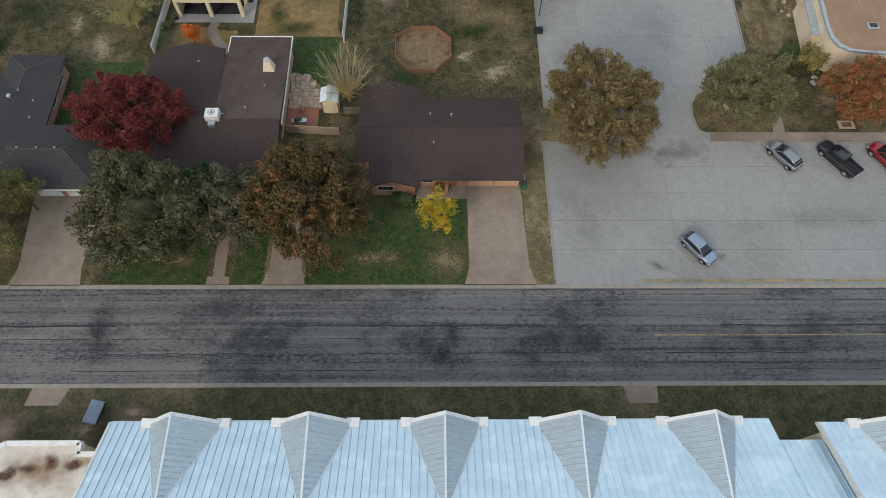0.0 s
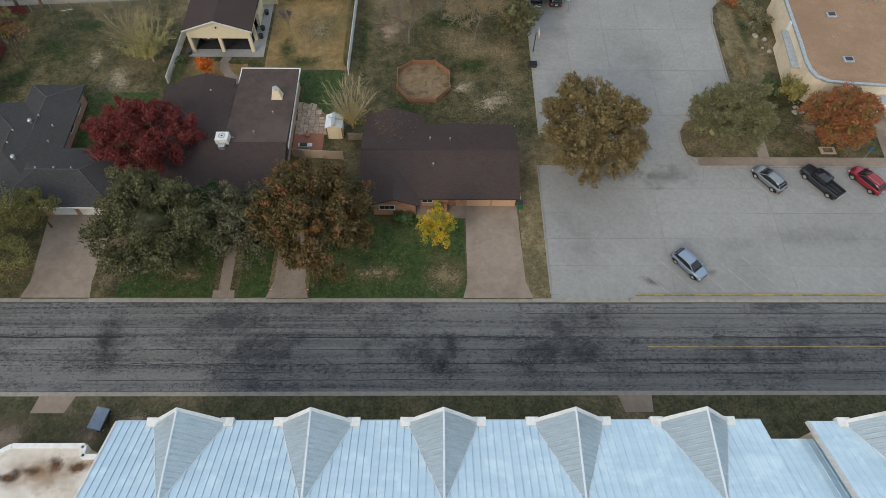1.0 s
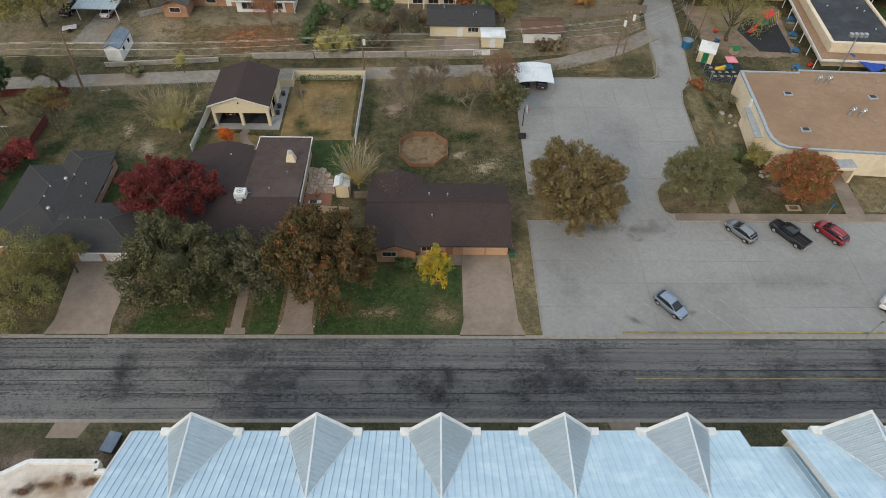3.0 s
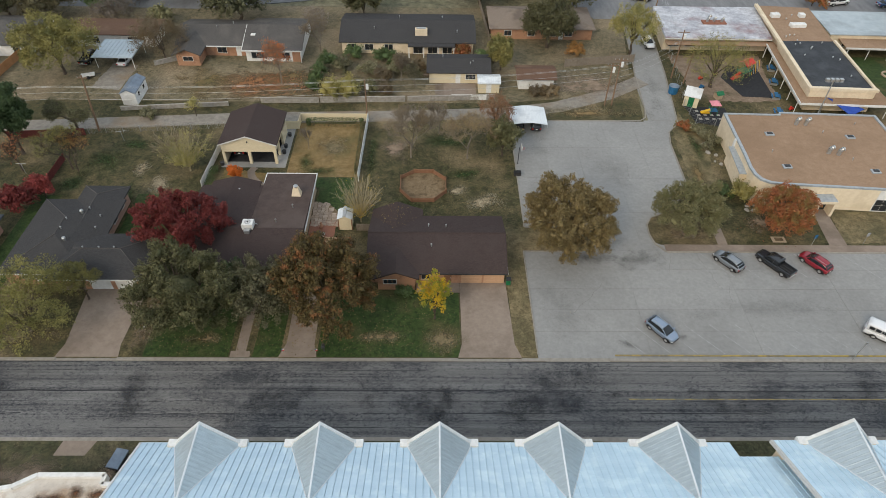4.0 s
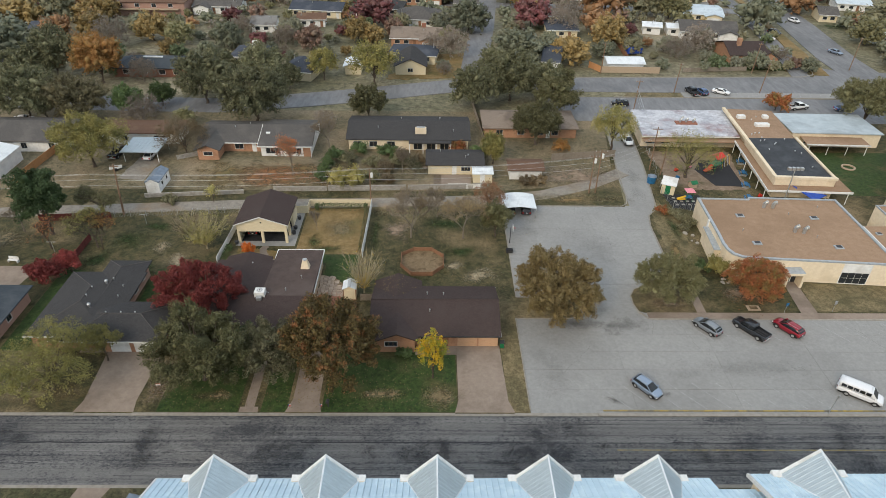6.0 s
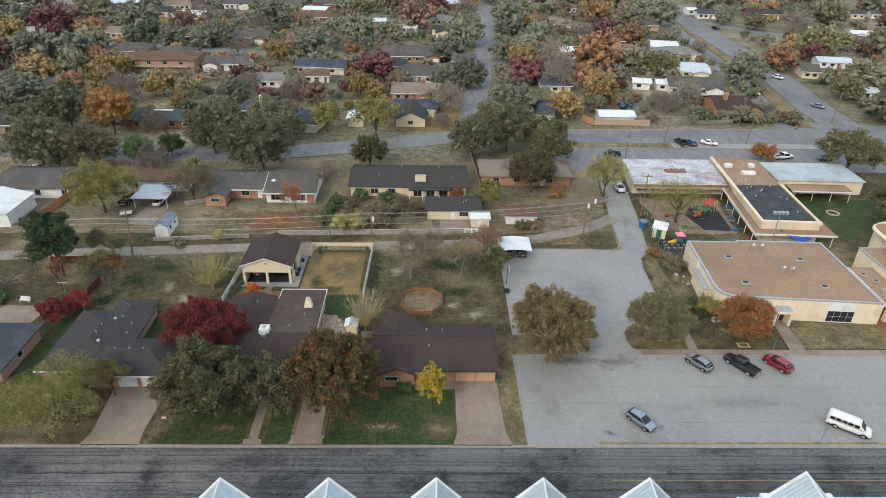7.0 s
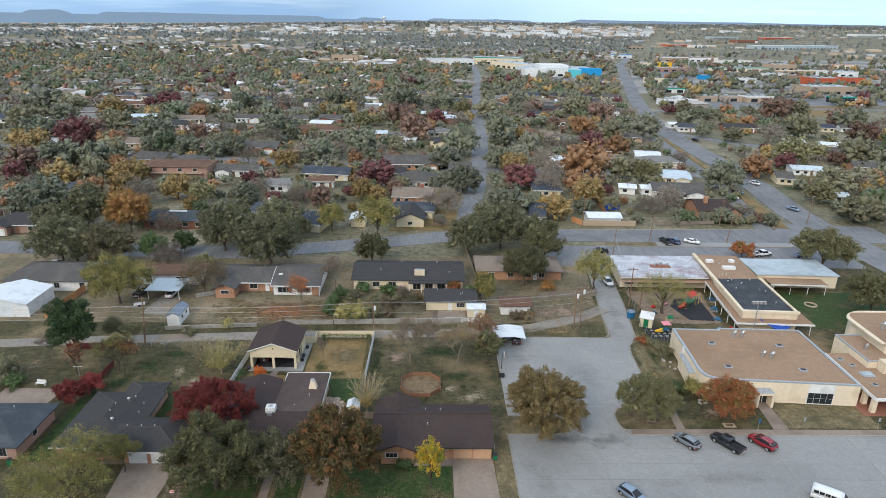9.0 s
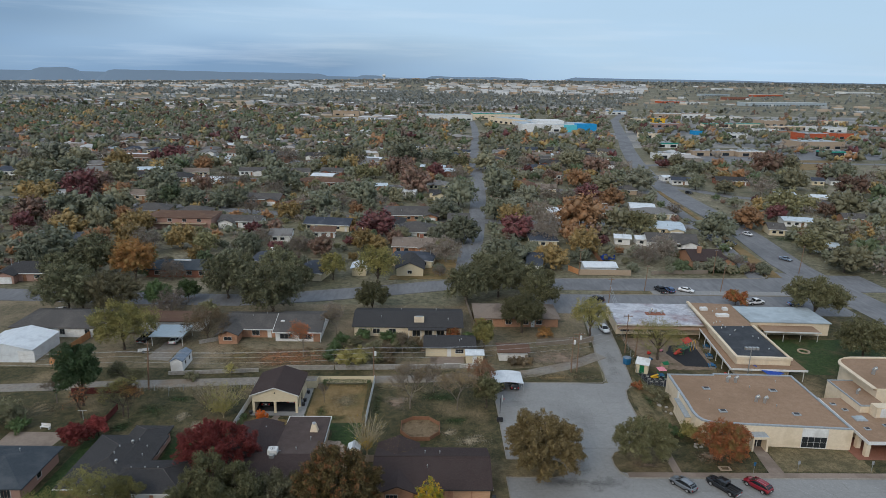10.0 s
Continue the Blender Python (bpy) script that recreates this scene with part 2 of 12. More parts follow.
GRASS_GREEN = mk("lawn_green", (0.020, 0.044, 0.010), (0.048, 0.074, 0.019), 1.3, c3=(0.100, 0.084, 0.038), scale3=0.18, lo3=0.52, hi3=0.74, bump=0.6, bscale=18, grain=0.45, gscale=4.0)
GRASS_DRY = mk("lawn_dry", (0.135, 0.105, 0.055), (0.225, 0.18, 0.098), 1.1, c3=(0.07, 0.066, 0.032), scale3=0.25, lo3=0.45, hi3=0.7, bump=0.6, bscale=18, grain=0.40, gscale=4.0)
GRASS_TAN = mk("lawn_tan", (0.185, 0.122, 0.048), (0.255, 0.178, 0.082), 0.9, c3=(0.10, 0.09, 0.033), scale3=0.14, lo3=0.50, hi3=0.70, bump=0.6, bscale=18, grain=0.25, gscale=4.0)
GRASS_MIX = mk("yard_mixed", (0.034, 0.037, 0.014), (0.098, 0.082, 0.038), 0.8, c3=(0.200, 0.152, 0.085), scale3=0.085, lo3=0.50, hi3=0.68, bump=0.6, bscale=14, grain=0.60, gscale=4.5)
YARD_TAN = mk("yard_tan", (0.105, 0.092, 0.052), (0.195, 0.160, 0.100), 0.9, c3=(0.25, 0.195, 0.125), scale3=0.09, lo3=0.46, hi3=0.66, bump=0.6, bscale=14, grain=0.50, gscale=4.0)
GRASS_DARK = mk("verge", (0.042, 0.046, 0.021), (0.085, 0.078, 0.040), 0.9, c3=(0.14, 0.112, 0.066), scale3=0.10, lo3=0.52, hi3=0.7, bump=0.6, bscale=14, grain=0.5, gscale=3.5)
SOIL = mk("bare_soil", (0.18, 0.128, 0.088), (0.28, 0.21, 0.152), 0.8, c3=(0.09, 0.078, 0.038), scale3=0.2, lo3=0.52, hi3=0.64, bump=0.4, grain=0.3)
LAND = mk("land", (0.110, 0.106, 0.062), (0.200, 0.180, 0.116), 0.09, c3=(0.28, 0.242, 0.172), scale3=0.016, lo3=0.50, hi3=0.68, bump=0.0, grain=0.45, gscale=0.6)
SHINGLE_BROWN = mk("shingle_brown", (0.050, 0.036, 0.034), (0.074, 0.055, 0.051), 3.0, stretch=(1, 5, 5), c3=(0.066, 0.050, 0.047), scale3=0.3, bump=0.5, bscale=14, rough=0.95, spec=0.15, grain=0.22, gscale=6.0)
SHINGLE_DARK = mk("shingle_dark", (0.042, 0.041, 0.042), (0.070, 0.068, 0.068), 3.0, stretch=(1, 5, 5), c3=(0.060, 0.058, 0.058), scale3=0.25, bump=0.5, bscale=14, rough=0.95, spec=0.15, grain=0.28, gscale=6.0)
SHINGLE_GREY = mk("shingle_grey", (0.080, 0.075, 0.071), (0.118, 0.110, 0.104), 3.0, stretch=(1, 5, 5), c3=(0.13, 0.12, 0.11), scale3=0.25, bump=0.5, bscale=14, rough=0.95, spec=0.15, grain=0.22, gscale=6.0)
SHINGLE_BLUE = mk("shingle_bluegrey", (0.045, 0.055, 0.066), (0.075, 0.088, 0.10), 3.0, stretch=(1, 5, 5), c3=(0.09, 0.10, 0.11), scale3=0.25, bump=0.5, bscale=14, rough=0.95, spec=0.15)
SHINGLE_RED = mk("shingle_redbrown", (0.11, 0.065, 0.045), (0.17, 0.105, 0.075), 3.0, stretch=(1, 5, 5), c3=(0.20, 0.13, 0.09), scale3=0.25, bump=0.5, bscale=14, rough=0.95, spec=0.15)
TAR_BROWN = mk("low_slope_brown", (0.064, 0.044, 0.038), (0.084, 0.060, 0.052), 0.9, c3=(0.094, 0.070, 0.061), scale3=0.2, bump=0.2, rough=0.8, grain=0.10)
BRICK_ORANGE = mk("brick_orange", (0.36, 0.19, 0.115), (0.47, 0.265, 0.165), 9.0, stretch=(1, 1, 3), c3=(0.30, 0.16, 0.10), scale3=0.6, bump=0.4, bscale=30)
BRICK_RED = mk("brick_red", (0.22, 0.09, 0.06), (0.32, 0.15, 0.10), 9.0, stretch=(1, 1, 3), bump=0.4, bscale=30)
BRICK_TAN = mk("brick_tan", (0.36, 0.27, 0.19), (0.47, 0.37, 0.27), 9.0, stretch=(1, 1, 3), bump=0.4, bscale=30)
BRICK_PINK = mk("brick_pink", (0.32, 0.19, 0.15), (0.42, 0.27, 0.215), 9.0, stretch=(1, 1, 3), bump=0.4, bscale=30)
CREAM = mk("cream_stucco", (0.70, 0.585, 0.425), (0.78, 0.665, 0.50), 2.0, c3=(0.64, 0.53, 0.375), scale3=0.3, bump=0.2)
SIDING = mk("cream_siding", (0.64, 0.55, 0.375), (0.72, 0.63, 0.45), 2.0, stretch=(1, 1, 6), bump=0.2)
WHITE = mk("white_paint", (0.68, 0.68, 0.66), (0.78, 0.78, 0.76), 2.5, c3=(0.60, 0.59, 0.56), scale3=0.5, bump=0.08)
TRIM = mk("trim_offwhite", (0.55, 0.54, 0.51), (0.66, 0.65, 0.62), 4.0, bump=0.05)
TAN_DOOR = mk("garage_door_tan", (0.50, 0.31, 0.19), (0.58, 0.37, 0.235), 3.0, stretch=(1, 1, 4), bump=0.1)
# sky reflection put into base colours: bluer on the roof, dimmer on dormers
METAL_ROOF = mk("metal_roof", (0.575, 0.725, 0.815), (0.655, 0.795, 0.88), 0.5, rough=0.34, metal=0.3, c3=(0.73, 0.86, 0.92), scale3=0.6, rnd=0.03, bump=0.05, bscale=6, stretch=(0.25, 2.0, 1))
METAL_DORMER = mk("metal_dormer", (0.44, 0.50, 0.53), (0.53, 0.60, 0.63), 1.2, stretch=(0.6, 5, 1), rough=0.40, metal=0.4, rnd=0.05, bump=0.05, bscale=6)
METAL_WHITE = mk("metal_white", (0.66, 0.70, 0.72), (0.76, 0.79, 0.80), 1.2, stretch=(4, 0.5, 1), rough=0.4, metal=0.1, c3=(0.58, 0.61, 0.63), scale3=0.4, bump=0.05)
METAL_BLUE = mk("metal_bluegrey", (0.16, 0.20, 0.25), (0.22, 0.27, 0.33), 1.5, rough=0.45, metal=0.3, bump=0.05)
STEEL = mk("galvanised", (0.42, 0.43, 0.43), (0.55, 0.56, 0.56), 5.0, rough=0.4, metal=0.7, local=True, bump=0.05)
DARK_METAL = mk("dark_metal", (0.03, 0.03, 0.032), (0.05, 0.05, 0.052), 6.0, rough=0.5, local=True)
GRAVEL_ROOF = mk("gravel_roof_tan", (0.295, 0.190, 0.118), (0.345, 0.228, 0.148), 1.0, c3=(0.255, 0.163, 0.100), scale3=0.10, lo3=0.45, hi3=0.7, bump=0.3, bscale=25, grain=0.12, gscale=5.0)
ROOF_BLACK = mk("membrane_black", (0.022, 0.024, 0.028), (0.038, 0.04, 0.045), 0.7, rough=0.6, c3=(0.055, 0.06, 0.066), scale3=0.25)
ROOF_MOTTLED = mk("roof_mottled", (0.36, 0.37, 0.41), (0.56, 0.57, 0.60), 0.30, c3=(0.27, 0.18, 0.185), scale3=0.16, lo3=0.50, hi3=0.70, bump=0.1, grain=0.15, gscale=1.2)
ROOF_RUST = mk("roof_white_rust", (0.56, 0.51, 0.45), (0.68, 0.64, 0.58), 0.8, c3=(0.40, 0.28, 0.19), scale3=0.35, lo3=0.55, hi3=0.72, bump=0.1)
ROOF_LIGHT = mk("roof_light", (0.36, 0.42, 0.455), (0.45, 0.51, 0.535), 0.5, c3=(0.32, 0.365, 0.39), scale3=0.2, rough=0.6, bump=0.1)
FLASHING = mk("parapet_flashing", (0.33, 0.36, 0.38), (0.44, 0.47, 0.49), 2.0, rough=0.5, metal=0.3)
WOOD_RED = mk("cedar_boards", (0.20, 0.10, 0.058), (0.29, 0.155, 0.092), 2.5, stretch=(1, 1, 5), bump=0.3, rnd=0.1)
WOOD_FENCE = mk("fence_weathered", (0.17, 0.14, 0.11), (0.27, 0.23, 0.185), 2.5, stretch=(4, 4, 1), bump=0.3, rnd=0.12)
WOOD_ORANGE = mk("fence_new_cedar", (0.42, 0.20, 0.085), (0.54, 0.28, 0.135), 2.5, stretch=(4, 4, 1), bump=0.3, rnd=0.08)
WOOD_MAROON = mk("fence_maroon", (0.10, 0.024, 0.022), (0.16, 0.045, 0.038), 2.5, stretch=(4, 4, 1), bump=0.3, rnd=0.1)
POLE_WOOD = mk("pole_wood", (0.17, 0.105, 0.065), (0.27, 0.175, 0.115), 4.0, stretch=(4, 4, 0.5), bump=0.4)
BLOCK = mk("concrete_block", (0.27, 0.25, 0.22), (0.38, 0.36, 0.33), 2.0, rnd=0.12, bump=0.3)
STONE = mk("flagstone", (0.30, 0.225, 0.172), (0.43, 0.345, 0.275), 2.0, rnd=0.16, bump=0.3)
BARK = mk("bark", (0.06, 0.045, 0.034), (0.12, 0.095, 0.075), 5.0, stretch=(1, 1, 0.3), local=True, bump=0.6, bscale=12)
BARK_STRAW = mk("bark_straw", (0.27, 0.225, 0.145), (0.42, 0.355, 0.24), 5.0, stretch=(1, 1, 0.3), local=True, bump=0.5, bscale=12)
BARK_PALE = mk("bark_pale", (0.150, 0.122, 0.095), (0.250, 0.210, 0.168), 5.0, stretch=(1, 1, 0.3), local=True, bump=0.5, bscale=12)
RUBBER = mk("rubber", (0.012, 0.012, 0.013), (0.024, 0.024, 0.026), 8.0, rough=0.75, local=True, bump=0.1)
RUBBER_MAT = mk("play_mat", (0.02, 0.021, 0.024), (0.035, 0.036, 0.04), 3.0, rough=0.85)
GLASS = glass_mat("window_glass", (0.025, 0.03, 0.035))
CAR_GLASS = glass_mat("car_glass", (0.012, 0.015, 0.018))
LAMP_CLEAR = paint("lamp_clear", (0.75, 0.76, 0.78), 0.15)
LAMP_RED = paint("lamp_red", (0.35, 0.015, 0.012), 0.2)
TAR = mk("tar_seam", (0.020, 0.021, 0.024), (0.042, 0.043, 0.046), 3.0, bump=0.1, grain=0.3)
YELLOW_LINE = mk("line_yellow", (0.33, 0.245, 0.075), (0.44, 0.335, 0.12), 6.0, c3=(0.17, 0.155, 0.115), scale3=0.9, lo3=0.42, hi3=0.62)
WHITE_LINE = mk("worn_white_line", (0.31, 0.31, 0.305), (0.42, 0.42, 0.415), 3.0, c3=(0.27, 0.27, 0.265), scale3=1.2, lo3=0.4, hi3=0.6, bump=0.0)
BLUE_TARP = mk("tarp_blue", (0.012, 0.05, 0.30), (0.02, 0.08, 0.40), 2.0, rough=0.6)
PLASTIC_BLUE = mk("plastic_blue", (0.015, 0.10, 0.22), (0.025, 0.14, 0.28), 3.0, rough=0.5, local=True)
PLASTIC_RED = mk("plastic_red", (0.50, 0.03, 0.02), (0.62, 0.05, 0.03), 3.0, rough=0.4, local=True)
PLASTIC_YELLOW = mk("plastic_yellow", (0.70, 0.40, 0.02), (0.80, 0.50, 0.04), 3.0, rough=0.4, local=True)
PLASTIC_PINK = mk("plastic_pink", (0.66, 0.22, 0.28), (0.75, 0.30, 0.35), 3.0, rough=0.4, local=True)
PLASTIC_GREEN = mk("plastic_green", (0.01, 0.12, 0.05), (0.02, 0.18, 0.08), 3.0, rough=0.4, local=True)
SAND = mk("sand", (0.155, 0.108, 0.060), (0.225, 0.162, 0.096), 1.5, c3=(0.105, 0.072, 0.038), scale3=0.6, bump=0.5, bscale=10, grain=0.3)
# near-black low tones of the near crowns stand in for shade between tufts
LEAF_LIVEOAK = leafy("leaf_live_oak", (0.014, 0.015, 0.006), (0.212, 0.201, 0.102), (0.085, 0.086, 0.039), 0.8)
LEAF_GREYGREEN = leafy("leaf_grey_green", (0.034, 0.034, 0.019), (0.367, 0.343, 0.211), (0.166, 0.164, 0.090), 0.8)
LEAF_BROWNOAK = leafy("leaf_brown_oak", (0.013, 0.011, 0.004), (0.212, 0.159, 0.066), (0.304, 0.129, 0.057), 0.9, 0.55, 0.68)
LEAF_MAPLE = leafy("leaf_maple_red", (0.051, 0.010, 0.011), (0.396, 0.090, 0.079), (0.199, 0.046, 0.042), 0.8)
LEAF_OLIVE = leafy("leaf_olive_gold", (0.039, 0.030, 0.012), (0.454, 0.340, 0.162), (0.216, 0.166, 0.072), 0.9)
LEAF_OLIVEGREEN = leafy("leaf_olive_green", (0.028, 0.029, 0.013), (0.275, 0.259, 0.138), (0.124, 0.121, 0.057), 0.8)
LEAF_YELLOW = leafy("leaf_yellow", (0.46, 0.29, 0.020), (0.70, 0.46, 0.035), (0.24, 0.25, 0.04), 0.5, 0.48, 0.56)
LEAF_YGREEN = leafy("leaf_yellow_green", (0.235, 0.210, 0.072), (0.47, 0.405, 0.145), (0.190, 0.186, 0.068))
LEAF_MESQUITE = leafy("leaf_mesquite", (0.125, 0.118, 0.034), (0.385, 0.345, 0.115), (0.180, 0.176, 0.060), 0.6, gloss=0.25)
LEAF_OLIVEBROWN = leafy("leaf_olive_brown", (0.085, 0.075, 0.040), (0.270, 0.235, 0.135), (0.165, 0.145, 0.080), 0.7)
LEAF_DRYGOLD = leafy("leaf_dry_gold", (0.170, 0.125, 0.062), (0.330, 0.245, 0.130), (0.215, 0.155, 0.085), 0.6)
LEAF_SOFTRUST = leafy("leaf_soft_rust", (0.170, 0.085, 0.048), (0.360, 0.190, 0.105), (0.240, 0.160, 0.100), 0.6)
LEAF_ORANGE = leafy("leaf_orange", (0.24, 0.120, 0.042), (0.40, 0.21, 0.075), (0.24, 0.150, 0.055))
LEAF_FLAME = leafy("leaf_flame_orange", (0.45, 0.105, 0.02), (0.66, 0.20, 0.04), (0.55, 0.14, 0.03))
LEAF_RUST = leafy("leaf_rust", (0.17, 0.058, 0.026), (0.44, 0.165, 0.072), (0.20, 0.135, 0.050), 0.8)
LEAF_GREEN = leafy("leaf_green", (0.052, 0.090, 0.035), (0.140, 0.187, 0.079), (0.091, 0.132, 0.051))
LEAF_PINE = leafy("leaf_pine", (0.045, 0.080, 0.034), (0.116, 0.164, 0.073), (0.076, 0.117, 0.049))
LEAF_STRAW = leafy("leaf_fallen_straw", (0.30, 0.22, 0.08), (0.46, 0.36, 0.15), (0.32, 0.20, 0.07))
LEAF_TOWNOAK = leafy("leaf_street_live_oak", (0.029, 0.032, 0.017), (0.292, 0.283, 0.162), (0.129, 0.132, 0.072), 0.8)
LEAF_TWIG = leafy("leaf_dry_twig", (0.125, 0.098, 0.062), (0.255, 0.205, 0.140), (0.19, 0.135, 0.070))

# crowns of the town's trees, paled and greyed: distance haze put into the colours
TOWN_OAK = leafy("leaf_hazed_live_oak", (0.134, 0.139, 0.097), (0.204, 0.213, 0.148), (0.155, 0.165, 0.111), 0.5, gloss=0.16, thin=0.0)
TOWN_OLIVE = leafy("leaf_hazed_olive", (0.171, 0.162, 0.102), (0.261, 0.247, 0.155), (0.202, 0.192, 0.119), 0.5, gloss=0.16, thin=0.0)
TOWN_GREEN = leafy("leaf_hazed_green", (0.099, 0.123, 0.068), (0.151, 0.187, 0.104), (0.113, 0.144, 0.076), 0.5, gloss=0.16, thin=0.0)
TOWN_GOLD = leafy("leaf_hazed_gold", (0.210, 0.145, 0.060), (0.375, 0.265, 0.108), (0.235, 0.180, 0.085), 0.5, gloss=0.16, thin=0.0)
TOWN_ORANGE = leafy("leaf_hazed_orange", (0.215, 0.118, 0.062), (0.370, 0.202, 0.100), (0.245, 0.152, 0.085), 0.5, gloss=0.16, thin=0.0)
TOWN_RUST = leafy("leaf_hazed_rust", (0.154, 0.095, 0.072), (0.262, 0.162, 0.123), (0.176, 0.131, 0.098), 0.5, gloss=0.16, thin=0.0)
TOWN_CRIMSON = leafy("leaf_hazed_crimson", (0.120, 0.047, 0.048), (0.205, 0.080, 0.082), (0.148, 0.078, 0.072), 0.5, gloss=0.16, thin=0.0)
TOWN_YGREEN = leafy("leaf_hazed_yellow_green", (0.193, 0.179, 0.093), (0.294, 0.272, 0.141), (0.198, 0.194, 0.104), 0.5, gloss=0.16, thin=0.0)
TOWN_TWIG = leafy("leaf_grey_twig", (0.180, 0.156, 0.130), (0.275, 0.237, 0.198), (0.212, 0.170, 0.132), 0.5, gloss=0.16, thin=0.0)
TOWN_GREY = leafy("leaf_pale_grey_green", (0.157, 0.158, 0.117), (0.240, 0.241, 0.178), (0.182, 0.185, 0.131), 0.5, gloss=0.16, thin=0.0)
# farthest woods: paler and bluer still, haze painted into the leaf colour
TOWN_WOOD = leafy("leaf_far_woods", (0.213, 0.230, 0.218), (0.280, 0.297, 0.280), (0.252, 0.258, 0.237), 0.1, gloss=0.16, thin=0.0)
PALE_LOT = mk("pale_lot", (0.25, 0.235, 0.205), (0.36, 0.345, 0.315), 0.012, c3=(0.17, 0.17, 0.165), scale3=0.02, lo3=0.45, hi3=0.6, bump=0.0, grain=0.2, gscale=0.5)
SHINGLE_NAVY = mk("shingle_navy", (0.040, 0.048, 0.064), (0.070, 0.080, 0.100), 3.0, stretch=(1, 5, 5), c3=(0.085, 0.094, 0.112), scale3=0.25, bump=0.4, bscale=14, rough=0.95, spec=0.2)
METAL_BLUEWHITE = mk("metal_bluewhite", (0.50, 0.58, 0.63), (0.62, 0.69, 0.73), 1.2, stretch=(4, 0.5, 1), rough=0.45, metal=0.15, c3=(0.44, 0.50, 0.54), scale3=0.4, bump=0.05)
SHINGLE_PALE = mk("shingle_pale_grey", (0.17, 0.165, 0.16), (0.24, 0.235, 0.225), 3.0, stretch=(1, 5, 5), c3=(0.14, 0.13, 0.12), scale3=0.25, bump=0.4, bscale=14, rough=0.95, spec=0.15)
SHINGLE_TAN = mk("shingle_tan", (0.19, 0.15, 0.12), (0.27, 0.22, 0.18), 3.0, stretch=(1, 5, 5), c3=(0.15, 0.12, 0.10), scale3=0.25, bump=0.4, bscale=14, rough=0.95, spec=0.15)


def soften(m, most=0.9, ragged=1.5, scale=0.36):
    """Let a ground material thin out raggedly towards the rim of a disc of radius 1."""
    n, l = m.node_tree.nodes, m.node_tree.links
    co, geo, ln, no = n.new("ShaderNodeTexCoord"), n.new("ShaderNodeNewGeometry"), n.new("ShaderNodeVectorMath"), n.new("ShaderNodeTexNoise")
    ln.operation = "LENGTH"
    l.new(co.outputs["Object"], ln.inputs[0])
    no.inputs["Scale"].default_value, no.inputs["Detail"].default_value, no.inputs["Roughness"].default_value = scale, 7.0, 0.68
    l.new(geo.outputs["Position"], no.inputs["Vector"])
    ad = n.new("ShaderNodeMath")
    ad.operation = "MULTIPLY_ADD"
    ad.inputs[1].default_value = ragged
    l.new(no.outputs["Fac"], ad.inputs[0])
    l.new(ln.outputs["Value"], ad.inputs[2])
    mr = n.new("ShaderNodeMapRange")
    mr.interpolation_type = "SMOOTHSTEP"
    mr.inputs["From Min"].default_value, mr.inputs["From Max"].default_value = 0.97 + 0.3 * ragged, 0.17 + 0.3 * ragged
    mr.inputs["To Min"].default_value, mr.inputs["To Max"].default_value = 0.0, most
    l.new(ad.outputs[0], mr.inputs["Value"])
    l.new(mr.outputs["Result"], n["Principled BSDF"].inputs["Alpha"])
    return m


SOIL_SOFT = soften(mk("thin_soil", (0.22, 0.160, 0.112), (0.33, 0.25, 0.185), 0.8, c3=(0.13, 0.105, 0.06), scale3=0.3, lo3=0.55, hi3=0.7, bump=0.4, grain=0.3))
DRY_SOFT = soften(mk("thin_dry_grass", (0.15, 0.118, 0.064), (0.25, 0.20, 0.115), 1.1, c3=(0.09, 0.08, 0.04), scale3=0.25, lo3=0.5, hi3=0.7, bump=0.6, bscale=18, grain=0.40, gscale=4.0))
TAN_SOFT = soften(mk("thin_tan_grass", (0.19, 0.128, 0.055), (0.26, 0.185, 0.09), 0.9, c3=(0.12, 0.10, 0.04), scale3=0.14, lo3=0.5, hi3=0.7, bump=0.6, bscale=18, grain=0.25, gscale=4.0))
GREEN_SOFT = soften(mk("thin_green_grass", (0.018, 0.042, 0.010), (0.046, 0.074, 0.020), 1.3, bump=0.6, bscale=18, grain=0.45, gscale=4.0), 0.8)
OIL_SOFT = soften(mk("tyre_stain", (0.07, 0.066, 0.064), (0.10, 0.095, 0.09), 1.0, bump=0.05, grain=0.2), 0.42, 1.9, 0.3)
OIL_FAINT = soften(mk("old_stain", (0.14, 0.136, 0.132), (0.17, 0.165, 0.16), 1.0, bump=0.05, grain=0.2), 0.20, 1.9, 0.22)
TAR_SOFT = soften(mk("sealed_patch", (0.032, 0.034, 0.040), (0.055, 0.057, 0.062), 2.0, bump=0.1, grain=0.4), 0.60, 2.4, 0.34)
RUST_SOFT = soften(mk("soft_rust", (0.035, 0.018, 0.012), (0.16, 0.075, 0.035), 1.4, bump=0.1, grain=0.3), 0.95, 1.2, 0.9)
RUST_WASH = soften(mk("rust_wash", (0.30, 0.19, 0.11), (0.42, 0.29, 0.18), 1.4, bump=0.05, grain=0.1), 0.6, 1.2, 0.5)
CRACK = mk("crack", (0.13, 0.125, 0.12), (0.18, 0.175, 0.165), 3.0, bump=0)
RUSTLEAF_SOFT = soften(mk("rusty_leaf_fall", (0.20, 0.088, 0.036), (0.31, 0.150, 0.066), 1.1, c3=(0.16, 0.12, 0.06), scale3=0.3, lo3=0.5, hi3=0.7, bump=0.6, bscale=18, grain=0.40, gscale=4.0))
STRAW_SOFT = soften(mk("thin_straw", (0.24, 0.195, 0.125), (0.38, 0.32, 0.22), 1.6, c3=(0.13, 0.11, 0.06), scale3=0.5, lo3=0.5, hi3=0.65, bump=0.6, bscale=18, grain=0.45, gscale=4.0))



